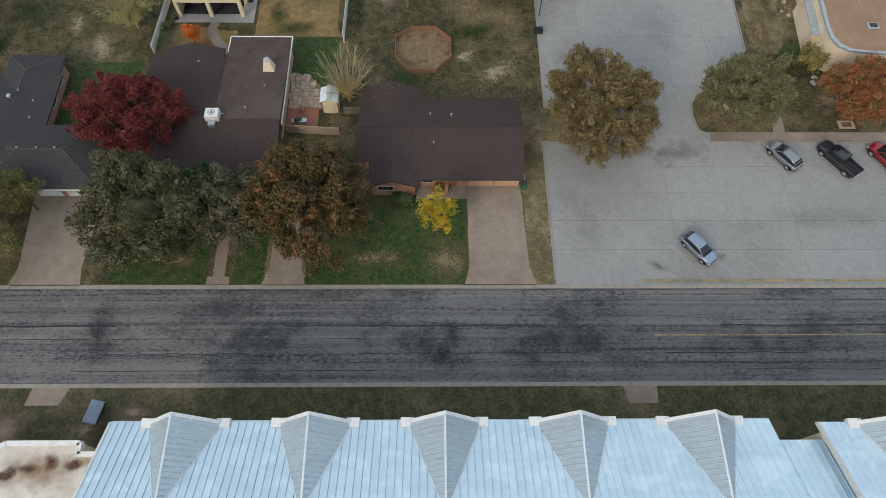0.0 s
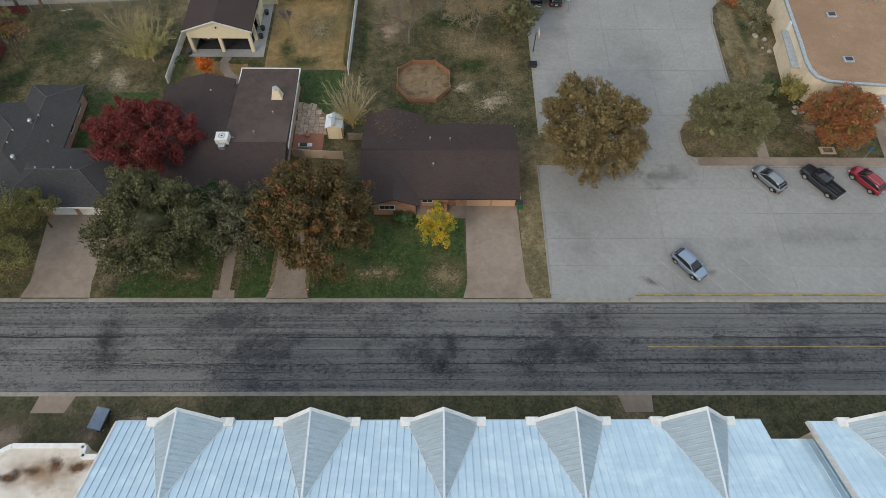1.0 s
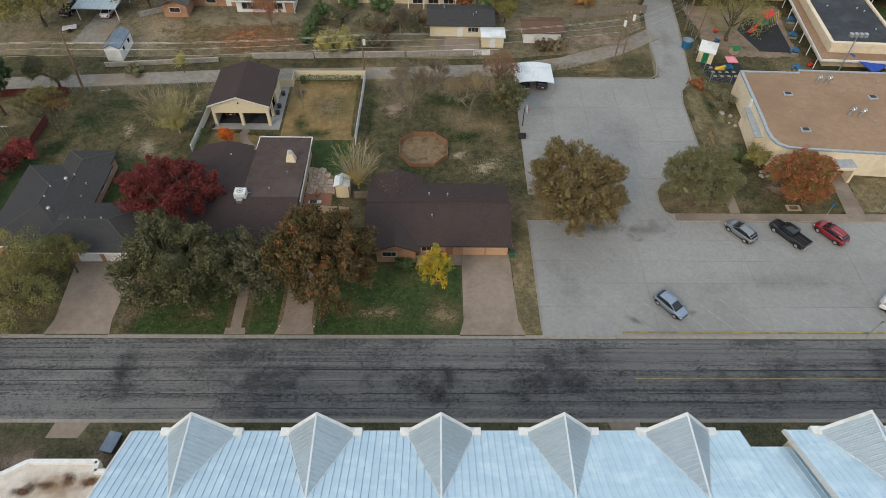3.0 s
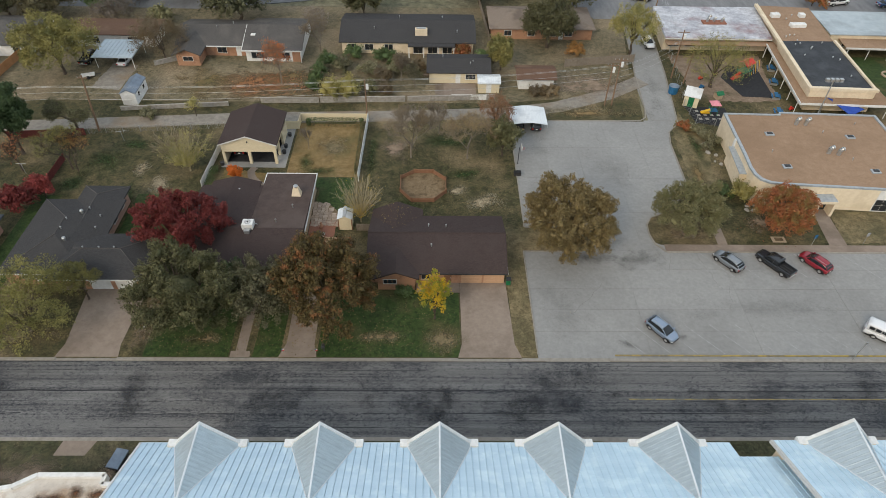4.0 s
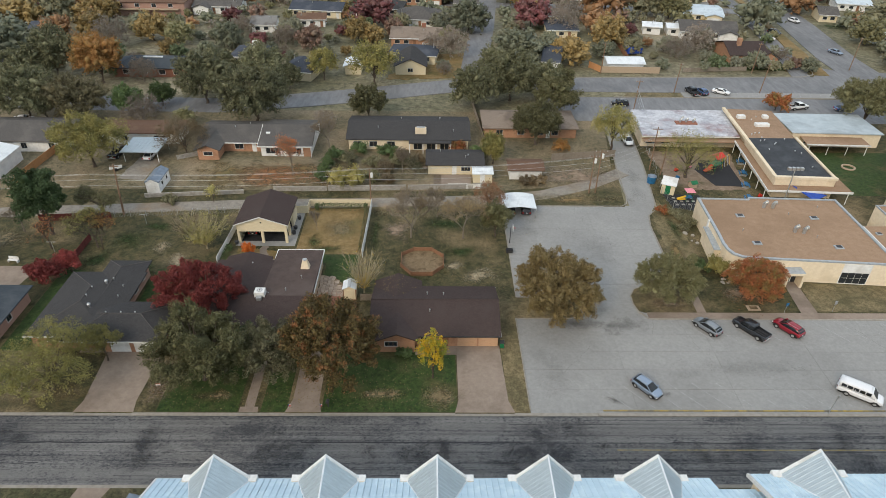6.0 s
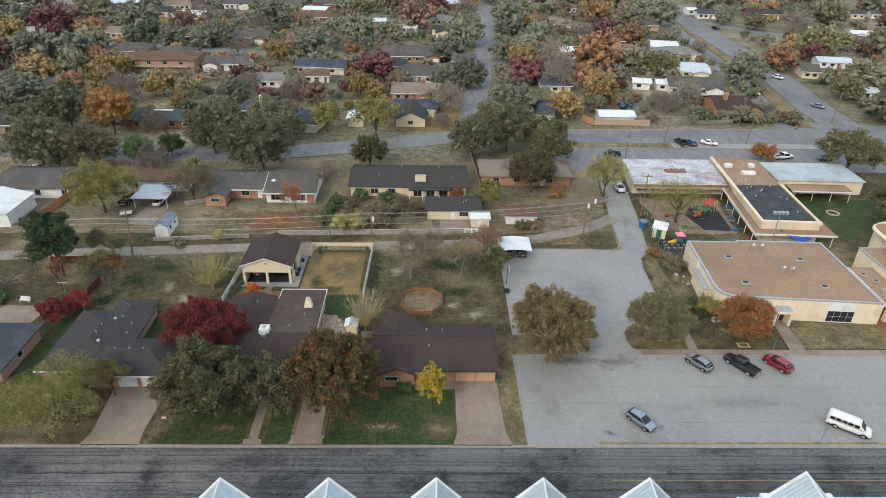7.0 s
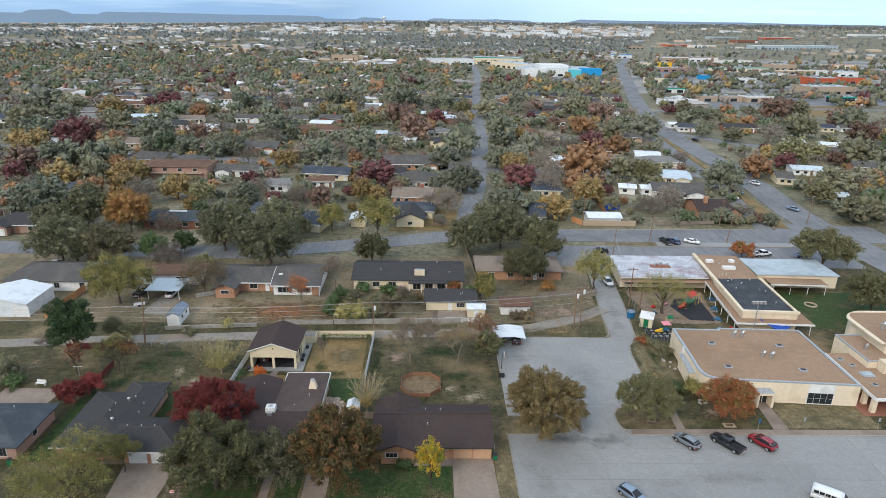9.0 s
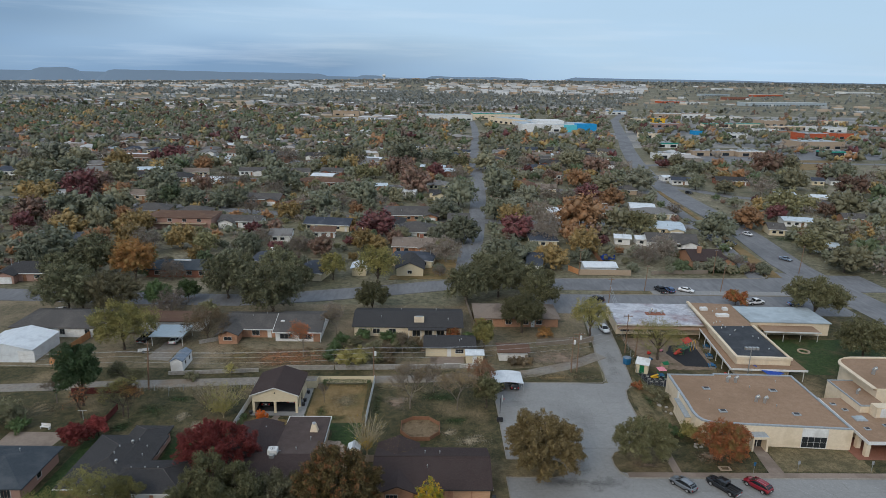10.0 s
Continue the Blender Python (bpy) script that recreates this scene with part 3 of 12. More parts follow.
# ---- builders ----
class Mesh:
    """Vertices and faces of one part."""

    def __init__(self):
        self.v, self.f = [], []

    def poly(self, pts):
        k = len(self.v)
        self.v += [tuple(p) for p in pts]
        self.f.append(tuple(range(k, k + len(pts))))
        return self

    def box(self, x0, x1, y0, y1, z0, z1, c=0.0):
        """A box; c chamfers its upper edges."""
        if c <= 0:
            k = len(self.v)
            self.v += [(x, y, z) for z in (z0, z1) for x, y in ((x0, y0), (x1, y0), (x1, y1), (x0, y1))]
            self.f += [tuple(k + i for i in q) for q in ((3, 2, 1, 0), (4, 5, 6, 7), (0, 1, 5, 4), (1, 2, 6, 5), (2, 3, 7, 6), (3, 0, 4, 7))]
            return self
        k = len(self.v)
        ring = ((x0, y0), (x1, y0), (x1, y1), (x0, y1))
        inner = ((x0 + c, y0 + c), (x1 - c, y0 + c), (x1 - c, y1 - c), (x0 + c, y1 - c))
        self.v += [(x, y, z0) for x, y in ring] + [(x, y, z1 - c) for x, y in ring] + [(x, y, z1) for x, y in inner]
        self.f += [(k + 3, k + 2, k + 1, k), (k + 8, k + 9, k + 10, k + 11)]
        for a in (0, 4):
            self.f += [(k + a + i, k + a + (i + 1) % 4, k + a + 4 + (i + 1) % 4, k + a + 4 + i) for i in range(4)]
        return self

    def prism(self, pts, z0, z1):
        """An upright block over the plan pts (anticlockwise)."""
        k, n = len(self.v), len(pts)
        self.v += [(p[0], p[1], z0) for p in pts] + [(p[0], p[1], z1) for p in pts]
        self.f += [tuple(k + n - 1 - i for i in range(n)), tuple(k + n + i for i in range(n))]
        self.f += [(k + i, k + (i + 1) % n, k + n + (i + 1) % n, k + n + i) for i in range(n)]
        return self

    def tube(self, a, b, r0, r1, n=6, cap=True):
        a, b = Vector(a), Vector(b)
        d = (b - a).normalized()
        u = d.orthogonal().normalized()
        w = d.cross(u)
        k = len(self.v)
        for p, r in ((a, r0), (b, r1)):
            self.v += [tuple(p + r * (math.cos(2 * math.pi * i / n) * u + math.sin(2 * math.pi * i / n) * w)) for i in range(n)]
        self.f += [(k + i, k + (i + 1) % n, k + n + (i + 1) % n, k + n + i) for i in range(n)]
        if cap:
            self.f += [tuple(k + n - 1 - i for i in range(n)), tuple(k + n + i for i in range(n))]
        return self

    def ring(self, c, r0, r1, z0, z1, n=20):
        """An upright ring or, with r0 = 0, a disc."""
        pts = [(c[0] + r1 * math.cos(2 * math.pi * i / n), c[1] + r1 * math.sin(2 * math.pi * i / n)) for i in range(n)]
        if r0 <= 0:
            return self.prism(pts, z0, z1)
        inn = [(c[0] + r0 * math.cos(2 * math.pi * i / n), c[1] + r0 * math.sin(2 * math.pi * i / n)) for i in range(n)]
        for i in range(n):
            j = (i + 1) % n
            self.prism([inn[i], pts[i], pts[j], inn[j]], z0, z1)
        return self

    def rope(self, pts, r, n=4):
        """One round line through pts."""
        k = len(self.v)
        for i, p in enumerate(pts):
            d = (Vector(pts[min(i + 1, len(pts) - 1)]) - Vector(pts[max(i - 1, 0)])).normalized()
            u = d.cross(Vector((0, 0, 1)))
            u = u.normalized() if u.length > 1e-3 else Vector((1, 0, 0))
            w_ = d.cross(u)
            self.v += [tuple(Vector(p) + r * (math.cos(2 * math.pi * j / n) * u + math.sin(2 * math.pi * j / n) * w_)) for j in range(n)]
        for i in range(len(pts) - 1):
            self.f += [(k + i * n + j, k + i * n + (j + 1) % n, k + (i + 1) * n + (j + 1) % n, k + (i + 1) * n + j) for j in range(n)]
        return self

    def strip(self, line, half, z0, z1):
        """A band of even width along a line of plan points."""
        left, right = [], []
        for i, p in enumerate(line):
            a, b = Vector(line[max(i - 1, 0)]), Vector(line[min(i + 1, len(line) - 1)])
            d = (b - a).normalized()
            nrm = Vector((-d.y, d.x)) * half
            left.append((p[0] + nrm.x, p[1] + nrm.y))
            right.append((p[0] - nrm.x, p[1] - nrm.y))
        for i in range(len(line) - 1):
            self.prism([right[i], right[i + 1], left[i + 1], left[i]], z0, z1)
        return self

    def data(self, name):
        me = bpy.data.meshes.new(name)
        if len(self.v) < 6000:
            seen, back, keep = {}, [], []
            for p in self.v:
                key = (round(p[0], 4), round(p[1], 4), round(p[2], 4))
                if key not in seen:
                    seen[key] = len(keep)
                    keep.append(p)
                back.append(seen[key])
            faces = [tuple(dict.fromkeys(back[i] for i in f)) for f in self.f]
            me.from_pydata(keep, [], [f for f in faces if len(f) > 2])
        else:
            me.from_pydata(self.v, [], self.f)
        me.update()
        return me


def part(name, m, material, parent=None, label=""):
    """Links a mesh as one object under a thing or a part."""
    me = m.data(name) if isinstance(m, Mesh) else m
    if not me.materials:
        me.materials.append(material)
    ob = new(name, me)
    if parent is not None:
        ob.parent = parent
    if label:
        ob["label"] = label
    return ob


def thing(name, x, y, z, rz, label, category, group=""):
    ob = new(name)
    ob.empty_display_size = 0.5
    ob.matrix_basis = pose(x, y, z, 0, 0, rz)
    return tagged(ob, label, category, group)


def structure(name, m, material, label="", category=""):
    ob = part(name, m, material)
    return tagged(ob, label, category, kind="structure")


def smooth(me):
    me.polygons.foreach_set("use_smooth", [True] * len(me.polygons))
    return me


LAWN_Z, ROAD_Z = 0.14, 0.02


# ---- ground, roads, kerbs ----
def rise(x, y):
    """Height of the far land: level near by, rising gently to a skyline fitted to the camera's view."""
    d = math.hypot(x, y)
    k = max(0.0, min(1.0, (d - 1400) / 3400))
    s = x / max(d, 1)
    edge = 40 + (125 * s if s < 0 else 28 * s)
    return edge * k * k * (3 - 2 * k)


land = Mesh()
steps = [-4850, -3600, -2600, -1800, -1200, -800, -500, -300, -150, 0, 150, 300, 500, 800, 1200, 1800, 2600, 3600, 4850]

for yy in steps:
    for xx in steps:
        land.v.append((xx, yy, rise(xx, yy)))
for i in range(18):
    for j in range(18):
        land.f.append((i * 19 + j, i * 19 + j + 1, (i + 1) * 19 + j + 1, (i + 1) * 19 + j))
structure("ground", land, LAND, "dry grass and soil reaching the horizon", "ground")

structure("road", Mesh().box(-700, 700, 16.3, 26.47, -0.3, ROAD_Z), ASPHALT, "worn dark grey asphalt street with patched streaks", "road")
part("centre_line", Mesh().box(25.7, 420, 21.16, 21.28, ROAD_Z, ROAD_Z + 0.005), YELLOW_LINE, bpy.data.objects["road"], "worn yellow centre line")

seam_rng = random.Random(3)
for y0, wd in ((17.6, 0.05), (19.35, 0.09), (20.9, 0.06), (22.3, 0.13), (23.4, 0.05), (25.1, 0.07), (26.3, 0.05), (18.4, 0.05)):
    x0 = -120.0
    while x0 < 130:
        ln = seam_rng.uniform(6, 45)
        line = [(x0 + ln * i / 14, y0 + 0.10 * noise.noise(Vector((x0 * 0.3 + ln * i / 14 * 0.4, y0, 2))) + 0.03 * seam_rng.uniform(-1, 1)) for i in range(15)]
        part("tar_seam", Mesh().strip(line, wd / 2 * seam_rng.uniform(0.6, 1.3), ROAD_Z - 0.01, ROAD_Z + 0.004), TAR, bpy.data.objects["road"])
        x0 += ln + seam_rng.uniform(1, 25)

kerbs = structure("kerb", Mesh().box(-700, -41.6, 26.42, 26.85, -0.2, 0.15, 0.04), KERB, "beige concrete kerb along the street", "kerb")
for x0, x1, y0, y1, h in ((-34.4, -21.2, 26.42, 26.85, 0.15), (-18.5, -15.2, 26.42, 26.85, 0.15), (-10.8, 6.3, 26.42, 26.85, 0.15), (13.9, 16.9, 26.42, 26.85, 0.15),
                          (24.6, 700, 26.42, 26.85, 0.15), (-41.6, -34.4, 26.42, 26.93, 0.06), (-21.2, -18.5, 26.42, 26.85, 0.15), (-15.2, -10.8, 26.42, 26.93, 0.06),
                          (6.3, 13.9, 26.42, 26.93, 0.06), (16.9, 24.6, 26.42, 26.93, 0.06), (-700, 700, 15.9, 16.35, 0.15)):
    part("kerb_stone", Mesh().box(x0, x1, y0, y1, -0.2, h, 0.02), KERB, kerbs)

lawn = structure("lawn", Mesh().prism([(-400, 26.82), (15.98, 26.82), (15.98, 45.4), (16.7, 50.4), (16.7, 79.0), (41, 79.0), (43.2, 97), (47, 126), (-400, 126)], -0.2, LAWN_Z),
                 GRASS_MIX, "patchy green and brown yard grass", "lawn")
structure("back_yards", Mesh().prism([(-400, 84), (15, 84.5), (28, 86.5), (42, 95), (46.6, 125.9), (-400, 125.9)], 0.0, 0.144), YARD_TAN, "dry tan and brown back yards behind the alley", "yard")
verge = structure("verge", Mesh().box(-700, 700, -60, 15.9, -0.2, LAWN_Z), GRASS_DARK, "dark patchy grass verge beside the street", "grass")


def patch(name, pts, material, z, label, category):
    return structure(name, Mesh().prism(pts, 0.0, z), material, label, category)


def rect(x0, x1, y0, y1):
    return [(x0, y0), (x1, y0), (x1, y1), (x0, y1)]


def wobbly(pts, amp, seed):
    """A plan with a ragged edge, uneven at several scales."""
    rnd, out = random.Random(seed), []
    for i, a in enumerate(pts):
        b = pts[(i + 1) % len(pts)]
        n = max(2, int(math.dist(a, b) / 0.35))
        for k in range(n):
            t = k / n
            x, y = a[0] + (b[0] - a[0]) * t, a[1] + (b[1] - a[1]) * t
            for f, g in ((0.35, 2.2), (1.1, 1.2), (3.0, 0.6)):
                x += amp * g * noise.noise(Vector((x * f, y * f, seed)))
                y += amp * g * noise.noise(Vector((x * f, y * f, seed + 50)))
            out.append((x + rnd.uniform(-0.12, 0.12), y + rnd.uniform(-0.12, 0.12)))
    return out


DISC = Mesh()
DISC.poly([(math.cos(math.tau * k / 24), math.sin(math.tau * k / 24), 0) for k in range(24)])


def soft_patch(name, x, y, rx, ry, material, z, label, category, rz=0.0):
    """A patch that thins out at its rim, lying just on the ground."""
    ob = structure(name, DISC.data(name), material, label, category)
    ob.matrix_basis = pose(x, y, z, 0, 0, rz) @ Matrix.Diagonal((1.3 * rx, 1.3 * ry, 1, 1))
    return ob


patch("front_lawn", rect(-10.7, 6.6, 26.95, 38.0), GRASS_GREEN, 0.148, "dark green front lawn with brown edges", "lawn")
patch("front_lawn", rect(-18.4, -15.1, 26.95, 38.0), GRASS_GREEN, 0.148, "green front lawn beside a path", "lawn")
patch("front_lawn", rect(-31.5, -21.3, 26.95, 39.0), GRASS_GREEN, 0.148, "green front lawn under a live oak", "lawn")
patch("dry_strip", rect(13.2, 15.9, 26.95, 50.0), GRASS_DRY, 0.148, "dry yellow grass strip beside a driveway", "grass")
soft_patch("dry_strip", -32.4, 32.8, 2.5, 7.1, SOIL_SOFT, 0.1512, "bare brown soil beside a driveway", "soil")
patch("back_lawn", rect(-20.3, -9.0, 62.0, 77.3), GRASS_TAN, 0.148, "tan dormant lawn inside a hedge", "lawn")
patch("back_lawn", wobbly([(-14.5, 51), (-9.2, 51), (-9.2, 61.9), (-20, 61.9), (-20, 59.4), (-14.5, 59.4)], 0.05, 3), GRASS_GREEN, 0.147, "green and tan back lawn", "lawn")
patch("side_lawn", rect(-42.0, -33.6, 46.5, 57.5), GRASS_GREEN, 0.147, "green side lawn beside a grey house", "lawn")
patch("side_lawn", rect(-57.2, -53.4, 38.0, 57.0), GRASS_GREEN, 0.147, "strip of green lawn between two houses", "lawn")
patch("garden_bed", wobbly([(-30.2, 57.4), (-24, 57.4), (-22.5, 63), (-30.2, 63.5)], 0.15, 4), GRASS_TAN, 0.149, "leaf-strewn garden bed", "garden")
soft_patch("dirt_area", -46.8, 9.5, 18.0, 6.8, SOIL_SOFT, 0.1536, "bare reddish soil on the verge", "soil")
soft_patch("dirt_area", -30.0, 12.1, 2.0, 2.1, SOIL_SOFT, 0.1548, "small bare soil patch", "soil")
soft_patch("dirt_area", -26.5, 89.8, 25.2, 9.9, DRY_SOFT, 0.1560, "dry back yard with reddish leaves", "yard")
soft_patch("leaf_fall", -30.5, 90.6, 13.5, 7.6, RUSTLEAF_SOFT, 0.1566, "rusty fallen leaves under an autumn tree", "leaves")
soft_patch("dirt_area", -40.5, 91.0, 7.5, 8.2, TAN_SOFT, 0.1572, "bare tan back yard", "yard")
soft_patch("dirt_area", -47.5, 30.1, 7.5, 2.6, DRY_SOFT, 0.1596, "dry front yard under a mesquite", "yard")
soft_patch("dirt_area", 31.0, 82.1, 15.0, 2.6, DRY_SOFT, 0.1608, "dry grass wedge beside the alley", "grass")
soft_patch("dirt_area", 33.2, 91.8, 12.6, 7.1, SOIL_SOFT, 0.1620, "bare trampled soil beside the alley", "soil")

structure("alley", Mesh().strip([(-260, 62), (-110, 72.4), (-67, 75.9), (-30, 78.9), (-3, 80.0), (16, 81.3), (26, 83.5), (36, 88), (44, 93.5)], 1.75, 0.0, 0.155), ALLEY,
          "grey gravelled alley behind the houses", "alley")


def drive(pts, label, name="driveway"):
    return patch(name, pts, CONCRETE_PINK, 0.156, label, "driveway")


drive([(6.3, 26.9), (14.0, 26.9), (13.3, 28.9), (12.95, 39.3), (6.8, 39.3), (6.8, 28.9)], "pinkish grey concrete driveway")
drive([(-41.8, 26.9), (-34.3, 26.9), (-34.6, 28.8), (-34.2, 38.1), (-42.0, 38.1), (-41.3, 28.8)], "pinkish grey concrete driveway with oil spots")
drive([(-15.3, 26.9), (-10.7, 26.9), (-11.2, 29.0), (-11.3, 39.5), (-14.7, 39.5), (-14.6, 29.0)], "pinkish grey concrete driveway under an oak")
drive([(-21.1, 26.9), (-18.7, 26.9), (-18.8, 27.8), (-19.3, 27.8), (-19.4, 39.0), (-20.7, 39.0), (-20.55, 27.8), (-21.1, 27.8)], "narrow concrete front path", "garden_path")
drive([(1.0, 37.4), (6.78, 37.4), (6.78, 39.9), (1.0, 39.9)], "concrete porch slab", "porch_slab")
drive([(-42.02, 37.6), (-42.02, 39.0), (-45.8, 39.0), (-45.8, 37.6)], "concrete entry path", "garden_path")
drive([(-36.6, 14.2), (-33.3, 14.2), (-32.6, 15.9), (-36.2, 15.9)], "short concrete slab crossing the verge", "verge_slab")
drive([(22.2, 14.2), (25.0, 14.2), (25.1, 15.9), (21.7, 15.9)], "short concrete slab crossing the verge", "verge_slab")
patch("driveway", wobbly([(-61.4, 88.8), (-55.6, 88.0), (-55.2, 97.5), (-60.2, 98.4)], 0.12, 71), ALLEY, 0.166, "worn gravel driveway to a carport", "driveway")
drive([(3.5, 86.0), (11.3, 86.0), (11.3, 91.6), (3.5, 91.6)], "concrete patio slab beside a garage", "patio_slab")
drive([(-62.5, 51.0), (-72, 51.0), (-72, 58), (-61.5, 58)], "concrete back patio slab", "patio_slab")

# concrete parking lot, laid in slabs
lot = structure("parking_lot", Mesh().prism([(16.0, 26.85), (140, 26.85), (140, 46.0), (44.4, 46.0), (48, 78), (51, 127), (44, 127), (42, 79.4), (16.4, 79.4)], -0.3, 0.02), CONCRETE,
                "pale grey concrete parking lot with stains", "parking lot")
SLAB = {}


def slab(x0, x1, y0, y1):
    w, d = round(x1 - x0, 2), round(y1 - y0, 2)
    if (w, d) not in SLAB:
        SLAB[(w, d)] = Mesh().box(0.014, w - 0.014, 0.016, d - 0.016, 0.0, 0.03, 0.004).data("slab")
    part("slab", SLAB[(w, d)], CONCRETE, lot).location = (x0, y0, 0.02)


for j in range(5):
    for i in range(8):
        slab(16.1 + 13.8 * i, 16.1 + 13.8 * (i + 1), 27.4 + 3.64 * j, 27.4 + 3.64 * (j + 1))
for i in range(5):
    for j in range(4):
        slab(16.6 + 5.5 * i, 16.6 + 5.5 * (i + 1), 45.6 + 8.4 * j, 45.6 + 8.4 * (j + 1))
for j in range(9):
    slab(42.6 + 0.42 * j, 49.2 + 0.42 * j, 79.4 + 5.2 * j, 79.4 + 5.2 * (j + 1))

entry = patch("lot_apron", [(16.9, 26.9), (24.8, 26.9), (24.0, 28.7), (17.6, 28.7)], CONCRETE, 0.06, "pinkish concrete driveway apron", "driveway")
school_lawn = structure("school_lawn", Mesh().prism([(36.0, 46.9), (140, 46.9), (140, 127), (52.2, 127), (49.6, 97), (48.0, 84.5), (47.2, 78.2), (44.9, 75.6), (44.2, 72), (43.8, 60),
                                                     (41.0, 56.2), (37.6, 53.4), (35.9, 52.6), (35.0, 51.0), (34.9, 49.0), (35.3, 47.3)], -0.2, LAWN_Z), GRASS_MIX,
                        "patchy brown and green school lawn", "lawn")
patch("school_front_lawn", wobbly([(62.8, 47.2), (79, 47.2), (79, 54.0), (63.6, 54.4)], 0.15, 20), GRASS_DRY, 0.148, "reddish dry lawn before the school", "lawn")
patch("school_front_lawn", wobbly([(46.0, 47.2), (60.5, 47.2), (60.8, 54.0), (52.5, 57)], 0.15, 21), GRASS_MIX, 0.147, "green and brown patchy lawn before the school", "lawn")
patch("planting_strip", wobbly([(44.4, 60.5), (48.5, 59), (50.5, 75), (47.6, 82), (45.2, 75)], 0.3, 22), GRASS_DRY, 0.148, "dry grass strip beside the school", "grass")
patch("courtyard_lawn", wobbly([(53, 86), (68, 86), (71, 104), (52, 104)], 0.3, 23), SOIL, 0.147, "bare soil and grass playground yard", "playground")
patch("lawn_patch", rect(88, 120, 84, 104), GRASS_GREEN, 0.147, "green courtyard lawn", "lawn")
island = structure("tree_island", Mesh().prism([(15.7, 45.55), (24.2, 45.55), (25.8, 46.3), (26.3, 47.9), (25.8, 49.5), (24.2, 50.3), (15.7, 50.3)], 0, 0.147), GRASS_DRY,
                   "dry grass island round a tree", "lawn")
walk_pave = structure("pavement", Mesh().box(36.4, 140, 45.5, 46.88, -0.1, 0.165, 0.02), CONCRETE_PINK, "pinkish concrete pavement along the parking lot", "pavement")
structure("school_path", Mesh().prism([(44.2, 46.9), (45.6, 46.9), (45.9, 56.5), (44.6, 56.5)], 0, 0.17), CONCRETE_PINK, "narrow concrete path through the lawn", "path")
structure("school_path", Mesh().prism([(60.4, 46.9), (63.0, 46.9), (63.2, 54.9), (61.1, 54.9)], 0, 0.17), CONCRETE_PINK, "concrete path to the school door", "path")

lot_kerb = structure("lot_kerb", Mesh().strip([(16.0, 27.4), (15.98, 45.4), (24.2, 45.4), (26.0, 46.2), (26.5, 47.9), (26.0, 49.7), (24.2, 50.5), (16.6, 50.5), (16.75, 79.0), (40.4, 79.1), (41.6, 80.2),
                                               (42.2, 83), (43.4, 97), (46.5, 126)], 0.09, 0.0, 0.17), KERB, "pale concrete kerb round the parking lot", "kerb")
part("kerb_line", Mesh().strip([(36.4, 45.42), (35.2, 47.0), (34.8, 49.0), (34.95, 51.2), (35.9, 52.75), (37.6, 53.6), (40.8, 56.2), (43.6, 60), (44.05, 72), (44.75, 75.7), (47.0, 78.2), (47.85, 84.5),
                                (49.4, 97), (52.0, 127)], 0.09, 0.0, 0.17), KERB, lot_kerb)
part("kerb_line", Mesh().box(36.4, 140, 45.3, 45.48, 0, 0.17, 0.02), KERB, lot_kerb)
yellow_kerb = part("yellow_kerb", Mesh().box(25.4, 75.0, 27.24, 27.42, 0.0, 0.155, 0.02), YELLOW_LINE, lot_kerb, "kerb painted worn yellow")
crack_rng = random.Random(12)
for k in range(16):
    cx_, cy_ = (crack_rng.uniform(18, 41), crack_rng.uniform(53, 77)) if k < 8 else (crack_rng.uniform(18, 70), crack_rng.uniform(30, 43))
    dx_, dy_ = crack_rng.uniform(-1, 1), crack_rng.choice((0.25, 1.0))
    line = [(cx_, cy_)]
    for _ in range(crack_rng.randrange(8, 20)):
        line.append((line[-1][0] + 0.45 * dx_ + crack_rng.uniform(-0.22, 0.22), line[-1][1] + 0.45 * dy_ + crack_rng.uniform(-0.22, 0.22)))
    line = [q for q in line if 16.8 < q[0] < 42 + (q[1] < 45) * 60 and 27.6 < q[1] < 78.8]
    if len(line) > 2:
        part("crack", Mesh().strip(line, 0.012, 0.04, 0.0545), CRACK, lot)
for k in range(14):
    part("bay_line", Mesh().prism([(29.0 + 3.3 * k, 27.6), (29.12 + 3.3 * k, 27.6), (25.3 + 3.3 * k, 32.2), (25.18 + 3.3 * k, 32.2)], 0.045, 0.054), WHITE_LINE, lot)
for k in range(11):
    part("bay_line", Mesh().prism([(41.0 + 3.35 * k, 45.2), (41.12 + 3.35 * k, 45.2), (44.6 + 3.35 * k, 40.6), (44.48 + 3.35 * k, 40.6)], 0.045, 0.054), WHITE_LINE, lot)

